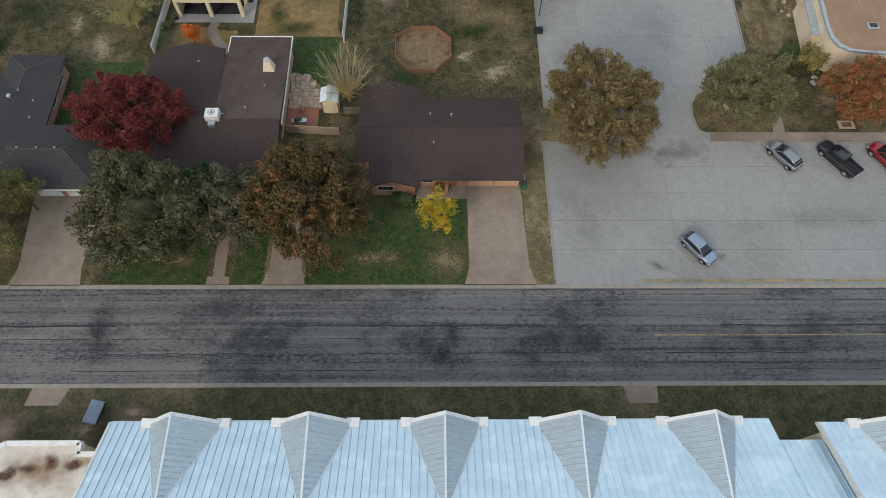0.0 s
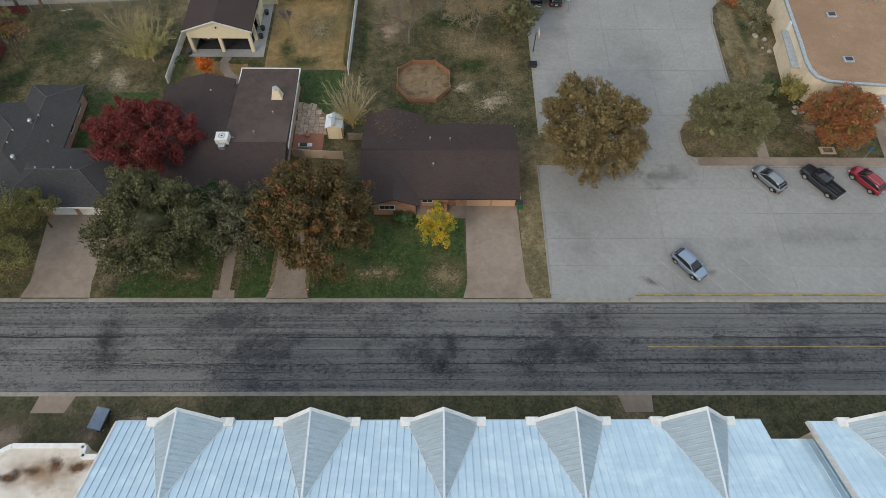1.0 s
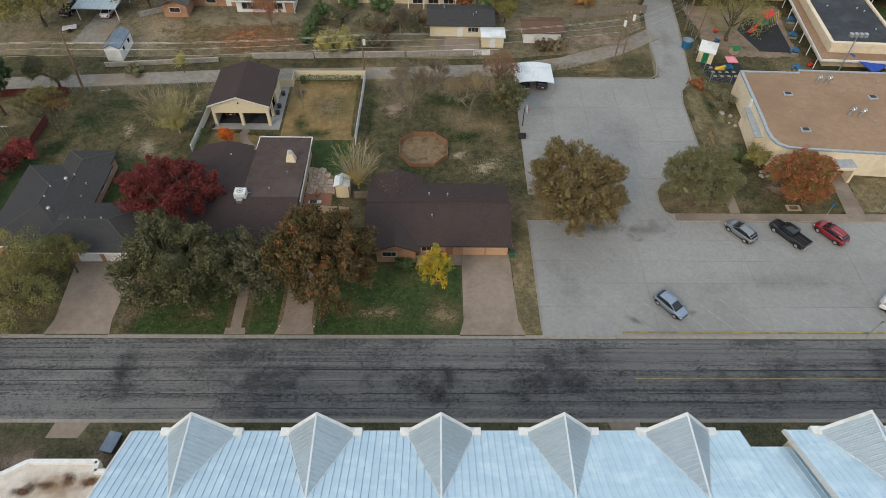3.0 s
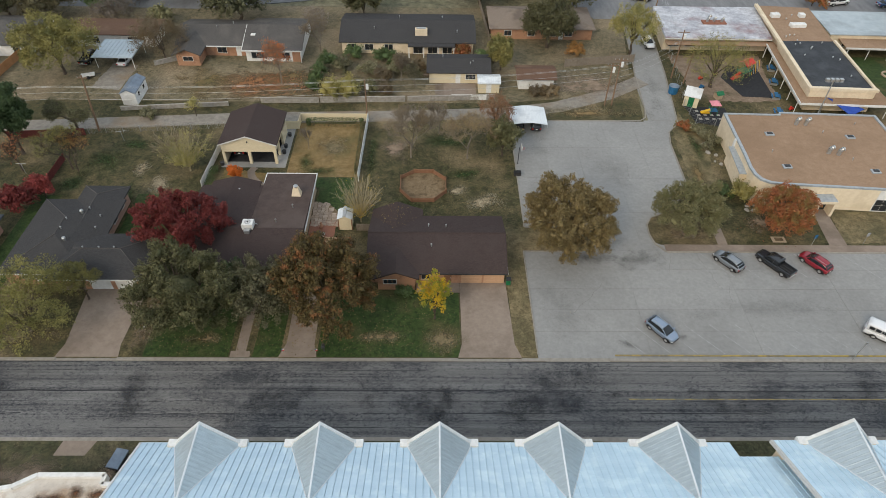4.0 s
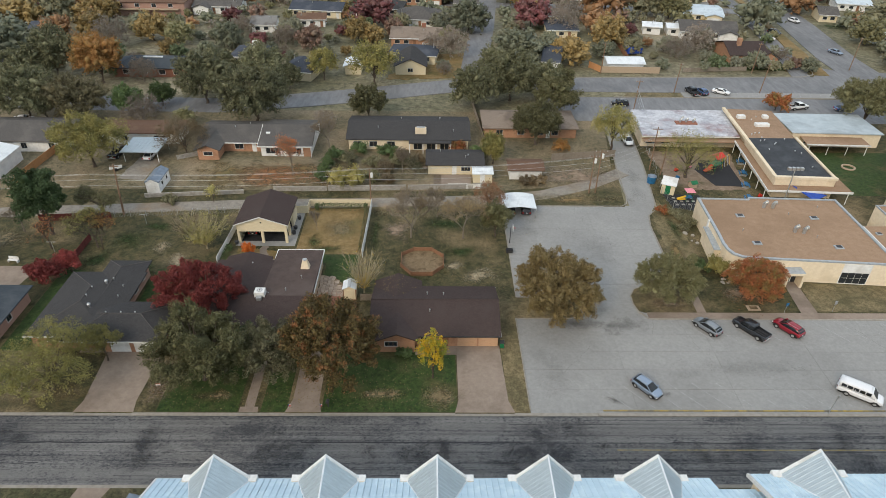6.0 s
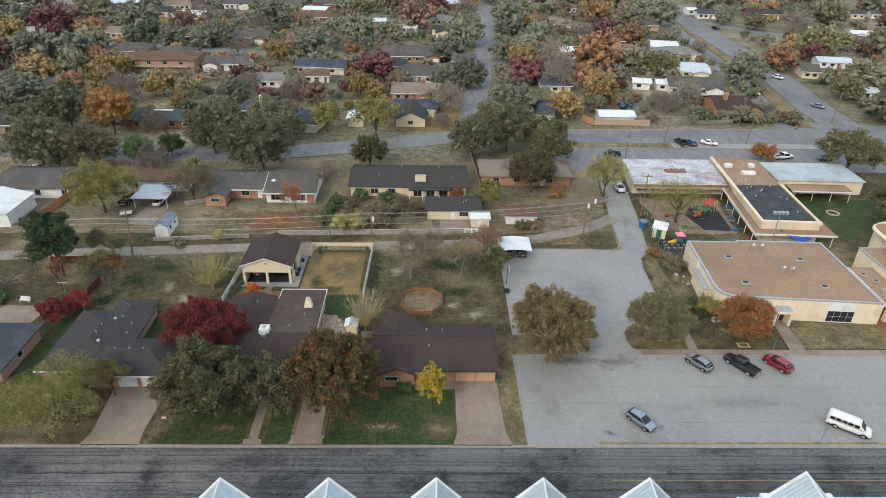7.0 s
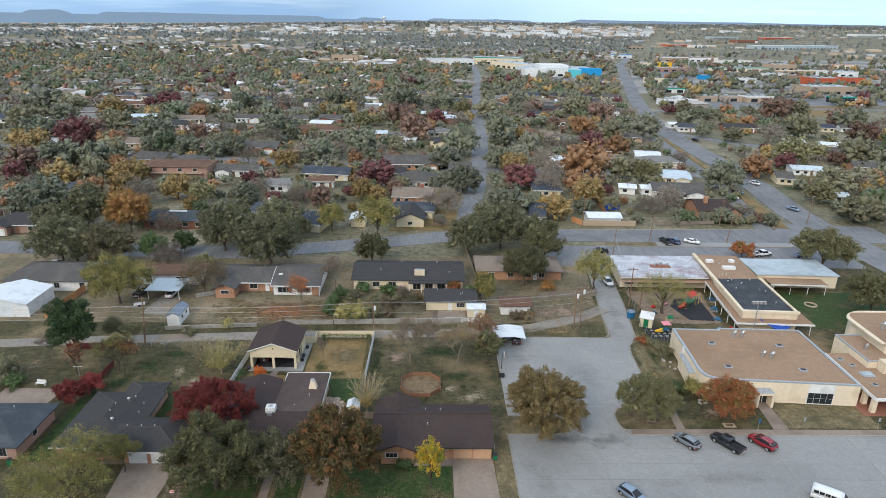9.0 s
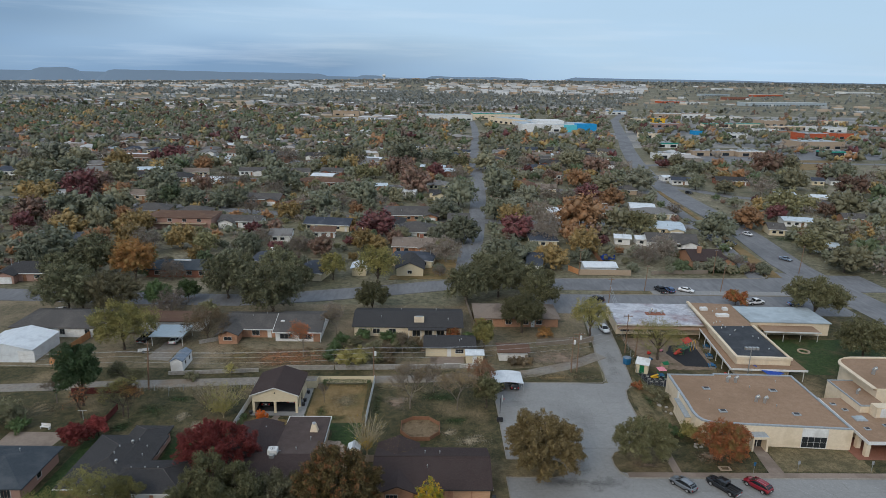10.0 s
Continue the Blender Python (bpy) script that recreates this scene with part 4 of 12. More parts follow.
for x, y, rx, ry, m_, rz, lab in ((20.5, 71, 4.5, 6, OIL_FAINT, 0, "faint dark stain on the concrete"), (25, 44.2, 8, 2.6, OIL_SOFT, 4, "dark tyre stains on the concrete"), (31.5, 43.8, 5.5, 3.2, OIL_SOFT, -8, "dark tyre stains on the concrete"),
                                  (29, 49, 3.0, 5.5, OIL_FAINT, 0, "faint tyre stain on the concrete"), (20, 34, 6, 7, OIL_FAINT, 70, "faint tyre stain on the concrete"), (46, 35, 16, 3.0, OIL_FAINT, 2, "long faint stain on the concrete"),
                                  (45.5, 90, 2.6, 14, OIL_FAINT, -5, "faint tyre stain on the lane"), (33, 64, 5, 9, OIL_FAINT, 10, "faint stain on the concrete"), (27.5, 29.0, 2.2, 0.8, OIL_SOFT, -30, "small dark oil stain"),
                                  (34.5, 30.2, 1.2, 0.7, OIL_SOFT, 20, "small dark oil stain"), (20, 58, 3, 7, OIL_FAINT, 0, "faint stain on the concrete")):
    soft_patch("lot_stain", x, y, rx, ry, m_, 0.0505 + 0.0002 * abs(rz % 7), lab, "stain", rz)
for x, y, rx, ry, rz in ((-31, 21.5, 7, 5.2, -15), (-15, 20.5, 9, 4.6, 0), (-47, 22.5, 6, 4.2, -20), (2, 20.3, 11, 4.2, 0), (20, 23.5, 12, 3.6, 0), (14, 20.3, 12, 4.0, 0), (36, 20.2, 10, 3.6, 0), (55, 21.5, 12, 4.6, 0), (-62, 21, 9, 4.6, 0)):
    soft_patch("road_stain", x, y, rx, ry, TAR_SOFT, ROAD_Z + 0.0035 + 0.0001 * (rx % 3), "dark tar-stained patch of the street", "stain", rz)
for x, y, rx, ry, m_, lab in ((-47, 8, 15, 6.5, SOIL_SOFT, "bare pinkish soil on the verge"), (-38.0, 11.6, 5.5, 3.4, SOIL_SOFT, "bare pinkish soil beside the annex"), (-26, 13.5, 3.5, 1.2, SOIL_SOFT, "thin bare soil on the verge"),
                              (56, 13.6, 9, 1.8, SOIL_SOFT, "thin bare soil on the verge"), (-3, 30, 5, 1.6, DRY_SOFT, "browned lawn edge along the kerb"), (4.4, 29.6, 3.8, 3.4, DRY_SOFT, "browned corner of a lawn"), (-24.5, 29.6, 4, 1.6, DRY_SOFT, "thin brown lawn along the kerb"),
                              (-46, 30.5, 7, 3.4, TAN_SOFT, "tan leaf-strewn yard under a mesquite"), 
                              (-3, 70, 4, 5, SOIL_SOFT, "bare soil in the back yard"), (-3, 76, 9, 2.4, DRY_SOFT, "dry grass along the alley"), 
                              (40, 49, 3.5, 1.8, SOIL_SOFT, "bare soil under an oak"),
                              (52, 51.5, 3.5, 3, SOIL_SOFT, "bare leaf-strewn soil under a maple"), (-72, 66, 7, 5, DRY_SOFT, "dry grass in a side yard"),
                              (-13.5, 70, 4, 5, DRY_SOFT, "paler worn middle of a dormant lawn"), (-24, 94, 6, 2.4, TAN_SOFT, "reddish leaf-strewn yard"), (2, 95, 4, 2, SOIL_SOFT, "bare soil in a back yard")):
    soft_patch("thin_patch", x, y, rx, ry, m_, 0.158 + 0.0001 * (abs(x) % 9) + 0.00013 * (abs(y) % 7), lab, "ground patch", 0)

for k, (x, y, rx, ry, rz, m_, lab) in enumerate(((-39.4, 59.6, 2.6, 4.0, 20, STRAW_SOFT, "bare straw patch between two yards"), (-43.2, 56.4, 1.6, 6.5, 12, GREEN_SOFT, "dark green strip of lawn"),
                                                 (-49.5, 66.0, 5.5, 3.6, 0, GREEN_SOFT, "dark green patch of lawn"), (-53.0, 60.5, 3.4, 5.0, 0, GREEN_SOFT, "dark green patch of lawn"), (-43.5, 63.5, 2.2, 2.8, 0, STRAW_SOFT, "worn straw patch of lawn"),
                                                 (-46.0, 70.5, 6.0, 2.2, 5, GREEN_SOFT, "dark green grass along a wire fence"), (-6.9, 67.5, 1.3, 10.5, 0, GREEN_SOFT, "rich green strip along a white fence"), (-0.5, 55.2, 6.5, 3.2, 0, GREEN_SOFT, "dark green lawn behind a house"),
                                                 (11.0, 56.3, 5.4, 2.9, 4, STRAW_SOFT, "dead straw-coloured grass"), (6.9, 58.6, 2.6, 1.7, 20, STRAW_SOFT, "dead straw-coloured grass"), 
                                                 (6.0, 72.5, 7.5, 4.0, 0, GREEN_SOFT, "green patch of back lawn"), (8.5, 63.0, 4.5, 3.0, 0, GREEN_SOFT, "green patch of back lawn"), (-26.8, 60.2, 2.0, 1.8, 0, RUSTLEAF_SOFT, "orange leaves fallen in a garden bed"),
                                                 (-15.0, 63.4, 4.6, 1.8, 0, GREEN_SOFT, "green edge of a dormant lawn"), (-17.5, 66.0, 1.8, 3.5, 0, GREEN_SOFT, "green edge of a dormant lawn"), (31.0, 81.4, 7.5, 1.4, 4, TAN_SOFT, "tan grass beside the alley"),
                                                 (46.2, 62.0, 1.5, 9.0, -4, TAN_SOFT, "tan grass along the lot kerb"), (48.2, 71.0, 1.4, 6.0, 0, GREEN_SOFT, "green grass beside the school"))):
    soft_patch("thin_patch", x, y, rx, ry, m_, 0.1625 + 0.0002 * k, lab, "ground patch", rz)

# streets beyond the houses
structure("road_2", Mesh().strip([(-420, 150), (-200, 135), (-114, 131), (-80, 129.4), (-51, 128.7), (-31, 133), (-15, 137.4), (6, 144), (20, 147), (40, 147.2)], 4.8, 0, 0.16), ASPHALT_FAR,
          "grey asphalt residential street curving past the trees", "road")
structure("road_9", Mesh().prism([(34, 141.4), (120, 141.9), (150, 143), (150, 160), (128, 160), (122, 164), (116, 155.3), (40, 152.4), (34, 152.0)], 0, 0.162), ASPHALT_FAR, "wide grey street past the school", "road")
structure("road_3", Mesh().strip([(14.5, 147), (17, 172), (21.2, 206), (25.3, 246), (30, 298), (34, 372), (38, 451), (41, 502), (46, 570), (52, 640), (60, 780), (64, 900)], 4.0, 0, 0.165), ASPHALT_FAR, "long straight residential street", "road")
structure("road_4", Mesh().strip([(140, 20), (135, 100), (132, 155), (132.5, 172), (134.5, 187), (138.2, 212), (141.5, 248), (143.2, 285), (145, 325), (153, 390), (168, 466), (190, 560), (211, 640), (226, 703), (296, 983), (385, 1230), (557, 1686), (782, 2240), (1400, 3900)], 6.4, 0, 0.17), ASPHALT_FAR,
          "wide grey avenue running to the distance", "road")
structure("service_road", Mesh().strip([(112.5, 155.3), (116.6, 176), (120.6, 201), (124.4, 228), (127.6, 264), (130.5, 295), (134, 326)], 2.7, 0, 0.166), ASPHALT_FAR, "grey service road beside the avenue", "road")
structure("school_street_lot", Mesh().prism([(39.5, 121), (125, 121), (125, 137.4), (41, 137.2), (34, 141.6), (33, 134)], 0, 0.158), ASPHALT_FAR, "grey lane and parking behind the school", "parking lot")
structure("bay_strip", Mesh().prism([(72, 137.7), (121, 138.4), (121, 141.9), (72, 141.6)], 0, 0.160), CONCRETE, "pale parking bays beside a street", "parking lot")
sk = structure("street_kerb", Mesh().strip([(52.5, 137.4), (100, 137.8), (122, 138.2)], 0.16, 0.0, 0.28), KERB, "pale kerb along a street", "kerb")
part("kerb_line", Mesh().strip([(42, 152.7), (80, 153.9), (113, 155.4), (117, 157.5), (118.5, 162), (116, 170)], 0.15, 0.0, 0.28), KERB, sk)
for k in range(15):
    part("bay_line", Mesh().prism([(75.0 + 2.9 * k, 138.2), (75.14 + 2.9 * k, 138.2), (76.4 + 2.9 * k, 141.6), (76.26 + 2.9 * k, 141.6)], 0.1, 0.166), WHITE_LINE, sk)
structure("median", Mesh().prism([(55, 137.7), (71.5, 137.9), (71.5, 141.0), (57, 140.8)], 0, 0.22), GRASS_DRY, "narrow dry grass median", "median")
structure("median", Mesh().prism([(117.0, 157.0), (121.5, 156.4), (124.6, 176.6), (127.4, 201), (124.0, 201), (119.6, 176.6)], 0, 0.24), GRASS_TAN, "dry grass median beside the avenue", "median")
structure("median", Mesh().strip([(125.6, 200), (129.6, 228.5), (132.8, 264), (135.6, 300), (138, 325)], 1.3, 0, 0.23), GRASS_TAN, "dry grass strip beside the avenue", "median")
CROSS = [[(-700, 237 + 88 * k + 109), (-118, 237 + 88 * k + 24), (-75, 237 + 88 * k + 12), (-27, 237 + 88 * k + 4), (26 + 4 * k, 237 + 88 * k), (140 + 8 * k, 231 + 88 * k)] for k in range(4)]
CROSS.append([(150, 345), (176, 309), (196, 302), (300, 300), (600, 290)])
CROSS.append([(165, 440), (235, 462), (310, 472), (600, 470)])
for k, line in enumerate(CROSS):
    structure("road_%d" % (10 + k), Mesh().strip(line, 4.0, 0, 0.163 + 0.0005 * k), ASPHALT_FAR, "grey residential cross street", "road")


# ---- house kit ----
def wpart(name, m, material, parent, label=""):
    """A part whose mesh is given in world metres."""
    ob = part(name, m, material, parent, label)
    chain = parent.matrix_basis if parent.parent is None else parent.parent.matrix_basis @ parent.matrix_parent_inverse @ parent.matrix_basis
    ob.matrix_parent_inverse = chain.inverted()
    return ob


def gable(m, x0, x1, y0, y1, z, h, axis="x", t=0.18):
    """A gable roof with thickness; eaves at z, ridge along axis, h above them."""
    k = len(m.v)
    if axis == "x":
        c = (y0 + y1) / 2
        prof = [(y0, z), (c, z + h), (y1, z), (y1, z - t), (c, z + h - t), (y0, z - t)]
        m.v += [(x0, a, b) for a, b in prof] + [(x1, a, b) for a, b in prof]
    else:
        c = (x0 + x1) / 2
        prof = [(x1, z), (c, z + h), (x0, z), (x0, z - t), (c, z + h - t), (x1, z - t)]
        m.v += [(a, y0, b) for a, b in prof] + [(a, y1, b) for a, b in prof]
    for i in range(6):
        j = (i + 1) % 6
        m.f.append((k + i, k + 6 + i, k + 6 + j, k + j))
    for s in (0, 6):
        m.f += [(k + s, k + s + 1, k + s + 4, k + s + 5), (k + s + 1, k + s + 2, k + s + 3, k + s + 4)]
    return m


def hip(m, x0, x1, y0, y1, z, h, t=0.18, run=None):
    """A hip roof; run: how far the ridge's ends lie from the ends."""
    k = len(m.v)
    if x1 - x0 >= y1 - y0:
        r = run if run is not None else (y1 - y0) / 2
        ridge = [(x0 + r, (y0 + y1) / 2, z + h), (x1 - r, (y0 + y1) / 2, z + h)]
        top = [(0, 1, 9, 8), (2, 3, 8, 9), (1, 2, 9), (3, 0, 8)]
    else:
        r = run if run is not None else (x1 - x0) / 2
        ridge = [((x0 + x1) / 2, y0 + r, z + h), ((x0 + x1) / 2, y1 - r, z + h)]
        top = [(0, 1, 8), (2, 3, 9), (1, 2, 9, 8), (3, 0, 8, 9)]
    plan = ((x0, y0), (x1, y0), (x1, y1), (x0, y1))
    m.v += [(x, y, z) for x, y in plan] + [(x, y, z - t) for x, y in plan] + ridge
    m.f += [tuple(k + i for i in f) for f in top]
    m.f += [(k + i + 4, k + (i + 1) % 4 + 4, k + (i + 1) % 4, k + i) for i in range(4)] + [(k + 7, k + 6, k + 5, k + 4)]
    return m


def gable_wall(m, x0, x1, y0, y1, z0, z1, h, axis="x"):
    """Walls under a gable roof, with the triangles at the two ends."""
    k = len(m.v)
    if axis == "x":
        c = (y0 + y1) / 2
        prof = [(y0, z0), (y0, z1), (c, z1 + h), (y1, z1), (y1, z0)]
        m.v += [(x0, a, b) for a, b in prof] + [(x1, a, b) for a, b in prof]
    else:
        c = (x0 + x1) / 2
        prof = [(x1, z0), (x1, z1), (c, z1 + h), (x0, z1), (x0, z0)]
        m.v += [(a, y0, b) for a, b in prof] + [(a, y1, b) for a, b in prof]
    for i in range(5):
        j = (i + 1) % 5
        m.f.append((k + i, k + 5 + i, k + 5 + j, k + j))
    m.f += [tuple(k + i for i in range(5)), tuple(k + 9 - i for i in range(5))]
    return m


def wbox(facing, a0, a1, b, out, z0, z1, c=0.0):
    """A box on a wall that faces -y, +y, -x or +x: from a0 to a1 along the wall at b, standing out by out."""
    if facing in ("-y", "+y"):
        s = -1 if facing == "-y" else 1
        lo, hi = sorted((b - 0.05 * s, b + out * s))
        return Mesh().box(a0, a1, lo, hi, z0, z1, c)
    s = -1 if facing == "-x" else 1
    lo, hi = sorted((b - 0.05 * s, b + out * s))
    return Mesh().box(lo, hi, a0, a1, z0, z1, c)


def window(parent, facing, a, b, w, h, sill=0.95, frame_mat=None, panes=2):
    """A framed window on a wall: frame with a mullion, and panes between."""
    frame_mat = frame_mat or TRIM
    z1 = sill + h
    fr = Mesh()
    for bx in ((a - w / 2 - 0.07, a + w / 2 + 0.07, sill - 0.09, sill), (a - w / 2 - 0.07, a + w / 2 + 0.07, z1, z1 + 0.07), (a - w / 2 - 0.07, a - w / 2, sill, z1), (a + w / 2, a + w / 2 + 0.07, sill, z1)):
        q = wbox(facing, bx[0], bx[1], b, 0.06, bx[2], bx[3])
        k = len(fr.v)
        fr.v += q.v
        fr.f += [tuple(i + k for i in f) for f in q.f]
    win = wpart("window", fr, frame_mat, parent)
    for i in range(panes):
        p0, p1 = a - w / 2 + w * i / panes, a - w / 2 + w * (i + 1) / panes
        wpart("pane", wbox(facing, p0 + 0.025, p1 - 0.025, b, 0.02, sill, z1), GLASS, win)
    return win


def garage_door(parent, facing, a, b, w, h, material, panels=4):
    d = wpart("garage_door", wbox(facing, a - w / 2, a + w / 2, b, 0.02, 0.15, h), material, parent)
    for i in range(panels):
        z0 = 0.17 + (h - 0.17) * i / panels
        wpart("door_panel", wbox(facing, a - w / 2 + 0.04, a + w / 2 - 0.04, b, 0.045, z0 + 0.02, z0 + (h - 0.17) / panels - 0.02, 0.01), material, d)
    return d


def door(parent, facing, a, b, material, w=0.95, h=2.1, z=0.15):
    d = wpart("door", wbox(facing, a - w / 2, a + w / 2, b, 0.05, z, z + h), material, parent)
    wpart("door_handle", wbox(facing, a + w / 2 - 0.14, a + w / 2 - 0.06, b, 0.11, z + 0.95, z + 1.07), STEEL, d)
    return d


def vent(parent, x, y, z, h=0.45, r=0.07):
    v = wpart("roof_vent", Mesh().tube((x, y, z - 0.3), (x, y, z + h), r, r, 8), STEEL, parent)
    wpart("vent_cap", Mesh().tube((x, y, z + h), (x, y, z + h + 0.1), r * 1.9, r * 1.3, 8), STEEL, v)
    return v


def turbine(parent, x, y, z):
    m = Mesh().tube((x, y, z - 0.3), (x, y, z + 0.25), 0.15, 0.15, 10)
    v = wpart("roof_vent", m, STEEL, parent, "round turbine vent")
    cap = Mesh()
    for i in range(5):
        a0, a1 = math.pi * i / 5 - math.pi / 2, math.pi * (i + 1) / 5 - math.pi / 2
        cap.tube((x, y, z + 0.45 + 0.22 * math.sin(a0)), (x, y, z + 0.45 + 0.22 * math.sin(a1)), 0.05 + 0.22 * math.cos(a0), 0.05 + 0.22 * math.cos(a1), 10, cap=i in (0, 4))
    wpart("turbine_head", cap, STEEL, v)
    return v


def taper(m, x0, x1, y0, y1, z0, z1, k):
    """A block whose sides lean in by k towards its top."""
    low, top = [(x0, y0, z0), (x1, y0, z0), (x1, y1, z0), (x0, y1, z0)], [(x0 + k, y0 + k, z1), (x1 - k, y0 + k, z1), (x1 - k, y1 - k, z1), (x0 + k, y1 - k, z1)]
    for i in range(4):
        m.poly([low[i], low[(i + 1) % 4], top[(i + 1) % 4], top[i]])
    m.poly(top)
    m.poly(low[::-1])
    return m


def ridge_cap(parent, a, b, material, r=0.12):
    return wpart("ridge_cap", Mesh().tube(a, b, r, r, 5), material, parent)


# ---- the brown-roofed house with two tan garage doors ----
hc = thing("house", 4, 44, 0.14, 0, "single-storey orange brick house with a dark brown shingle roof", "house")
wpart("wall", gable_wall(Mesh(), -5.0, 12.7, 39.2, 49.2, 0.0, 2.55, 1.55, "x"), BRICK_ORANGE, hc)
wpart("wing_wall", gable_wall(Mesh(), -4.0, 0.9, 37.9, 44.0, 0.0, 2.55, 0.75, "y"), BRICK_ORANGE, hc)
wpart("wing_wall", gable_wall(Mesh(), -5.0, 1.2, 44.0, 50.6, 0.0, 2.55, 0.95, "y"), BRICK_ORANGE, hc)
wpart("roof", gable(Mesh(), -5.55, 13.05, 38.45, 49.85, 2.72, 1.95, "x"), SHINGLE_BROWN, hc)
wpart("wing_roof", gable(Mesh(), -4.6, 1.45, 37.35, 43.4, 2.72, 1.25, "y"), SHINGLE_BROWN, hc)
wpart("wing_roof", gable(Mesh(), -5.5, 1.75, 43.6, 51.2, 2.72, 1.5, "y"), SHINGLE_BROWN, hc)
ridge_cap(hc, (-5.5, 44.15, 4.66), (13.0, 44.15, 4.66), SHINGLE_BROWN)
wpart("fascia", Mesh().box(-4.7, 13.05, 38.38, 38.46, 2.48, 2.70), SHINGLE_DARK, hc)
wpart("gutter", Mesh().box(13.05, 13.12, 38.5, 49.8, 2.5, 2.62), TRIM, hc)
garage_door(hc, "-y", 8.35, 39.2, 2.75, 2.2, TAN_DOOR)
garage_door(hc, "-y", 11.35, 39.2, 2.75, 2.2, TAN_DOOR)
window(hc, "-y", -2.4, 37.9, 1.7, 0.75, 1.35, TRIM, 3)
window(hc, "-y", 2.3, 39.2, 1.2, 1.3, 0.9)
door(hc, "-y", 5.2, 39.2, WOOD_RED)
window(hc, "+x", 42.0, 12.7, 1.0, 1.0, 1.1)
wpart("planter_wall", Mesh().box(3.4, 4.6, 38.2, 39.1, 0.0, 0.9, 0.03), BRICK_ORANGE, hc)
for p in ((2.6, 46.2, 3.9), (5.0, 46.0, 4.0), (3.0, 42.2, 3.95)):
    vent(hc, *p)

# ---- house with a flat brown roof, chimney and roof cooler ----
hb = thing("house", -22, 48, 0.14, 0, "brick house with a low brown roof and white fascia", "house")
w = Mesh()
w.box(-21.6, -14.9, 45.5, 58.6, 0, 2.9).box(-30.4, -21.6, 45.5, 56.0, 0, 2.6).box(-30.4, -15.2, 40.2, 45.5, 0, 2.6)
wpart("wall", w, BRICK_TAN, hb)
r = Mesh()
r.poly([(-22.0, 45.6, 4.05), (-14.55, 45.6, 3.9), (-14.55, 58.95, 3.1), (-22.0, 58.95, 3.1)])
r.poly([(-22.0, 45.6, 2.85), (-22.0, 58.95, 2.85), (-14.55, 58.95, 2.85), (-14.55, 45.6, 2.85)])
r.poly([(-14.55, 45.6, 2.85), (-14.55, 58.95, 2.85), (-14.55, 58.95, 3.1), (-14.55, 45.6, 3.9)])
r.poly([(-14.55, 58.95, 2.85), (-22.0, 58.95, 2.85), (-22.0, 58.95, 3.1), (-14.55, 58.95, 3.1)])
r.poly([(-22.0, 58.95, 2.85), (-22.0, 45.6, 2.85), (-22.0, 45.6, 4.05), (-22.0, 58.95, 3.1)])
wpart("roof", r, TAR_BROWN, hb, "low brown felt roof")
r = Mesh()
r.poly([(-31.2, 39.3, 2.7), (-14.5, 39.3, 2.7), (-14.5, 45.6, 4.1), (-31.2, 45.6, 4.1)])
r.poly([(-31.2, 45.6, 4.1), (-22.0, 45.6, 4.1), (-22.0, 56.4, 2.85), (-31.2, 56.4, 2.85)])
r.poly([(-31.2, 39.3, 2.5), (-31.2, 45.6, 2.5), (-14.5, 45.6, 2.5), (-14.5, 39.3, 2.5)])
r.poly([(-31.2, 39.3, 2.5), (-14.5, 39.3, 2.5), (-14.5, 39.3, 2.7), (-31.2, 39.3, 2.7)])
r.poly([(-14.5, 39.3, 2.5), (-14.5, 45.6, 2.5), (-14.5, 45.6, 4.1), (-14.5, 39.3, 2.7)])
r.poly([(-31.2, 45.6, 2.5), (-31.2, 39.3, 2.5), (-31.2, 39.3, 2.7), (-31.2, 45.6, 4.1)])
r.poly([(-31.2, 56.4, 2.6), (-31.2, 45.6, 2.6), (-31.2, 45.6, 4.1), (-31.2, 56.4, 2.85)])
r.poly([(-22.0, 56.4, 2.6), (-31.2, 56.4, 2.6), (-31.2, 56.4, 2.85), (-22.0, 56.4, 2.85)])
wpart("wing_roof", gable(Mesh(), -29.8, -22.6, 48, 57.2, 2.95, 1.0, "y"), SHINGLE_BROWN, hb)
wpart("shingle_roof", r, SHINGLE_BROWN, hb, "dark brown shingle roof slope")
f = Mesh().box(-14.56, -14.44, 45.6, 59.0, 2.9, 3.14).box(-22.05, -14.44, 58.94, 59.06, 2.9, 3.18).box(-22.12, -22.0, 56.4, 59.06, 2.9, 3.18)
wpart("fascia", f, WHITE, hb, "white painted fascia")
ch = wpart("chimney", taper(Mesh(), -17.5, -15.9, 52.9, 54.3, 3.0, 4.75, 0.42), CREAM, hb, "cream stucco chimney")
wpart("chimney_cap", Mesh().tube((-16.7, 53.6, 4.7), (-16.7, 53.6, 4.95), 0.2, 0.2, 10).tube((-16.7, 53.6, 5.02), (-16.7, 53.6, 5.1), 0.36, 0.2, 10), STEEL, ch)
for p in ((-16.7, 50.3, 3.8), (-18.5, 47.0, 3.9), (-25.2, 54.5, 3.2)):
    vent(hb, *p)
cooler = thing("roof_cooler", -22.0, 45.8, 3.92, 0, "white evaporative cooler on a brown roof", "air cooler")
part("body", Mesh().box(-0.75, 0.75, -0.55, 0.75, 0.0, 0.95, 0.05), WHITE, cooler)
part("duct", Mesh().prism([(-0.35, -1.25), (0.35, -1.25), (0.45, -0.5), (-0.45, -0.5)], -0.1, 0.45), STEEL, cooler, "bluish sheet metal duct")
part("fan_ring", Mesh().ring((0, 0.1), 0.28, 0.42, 0.95, 1.0, 16), STEEL, cooler)
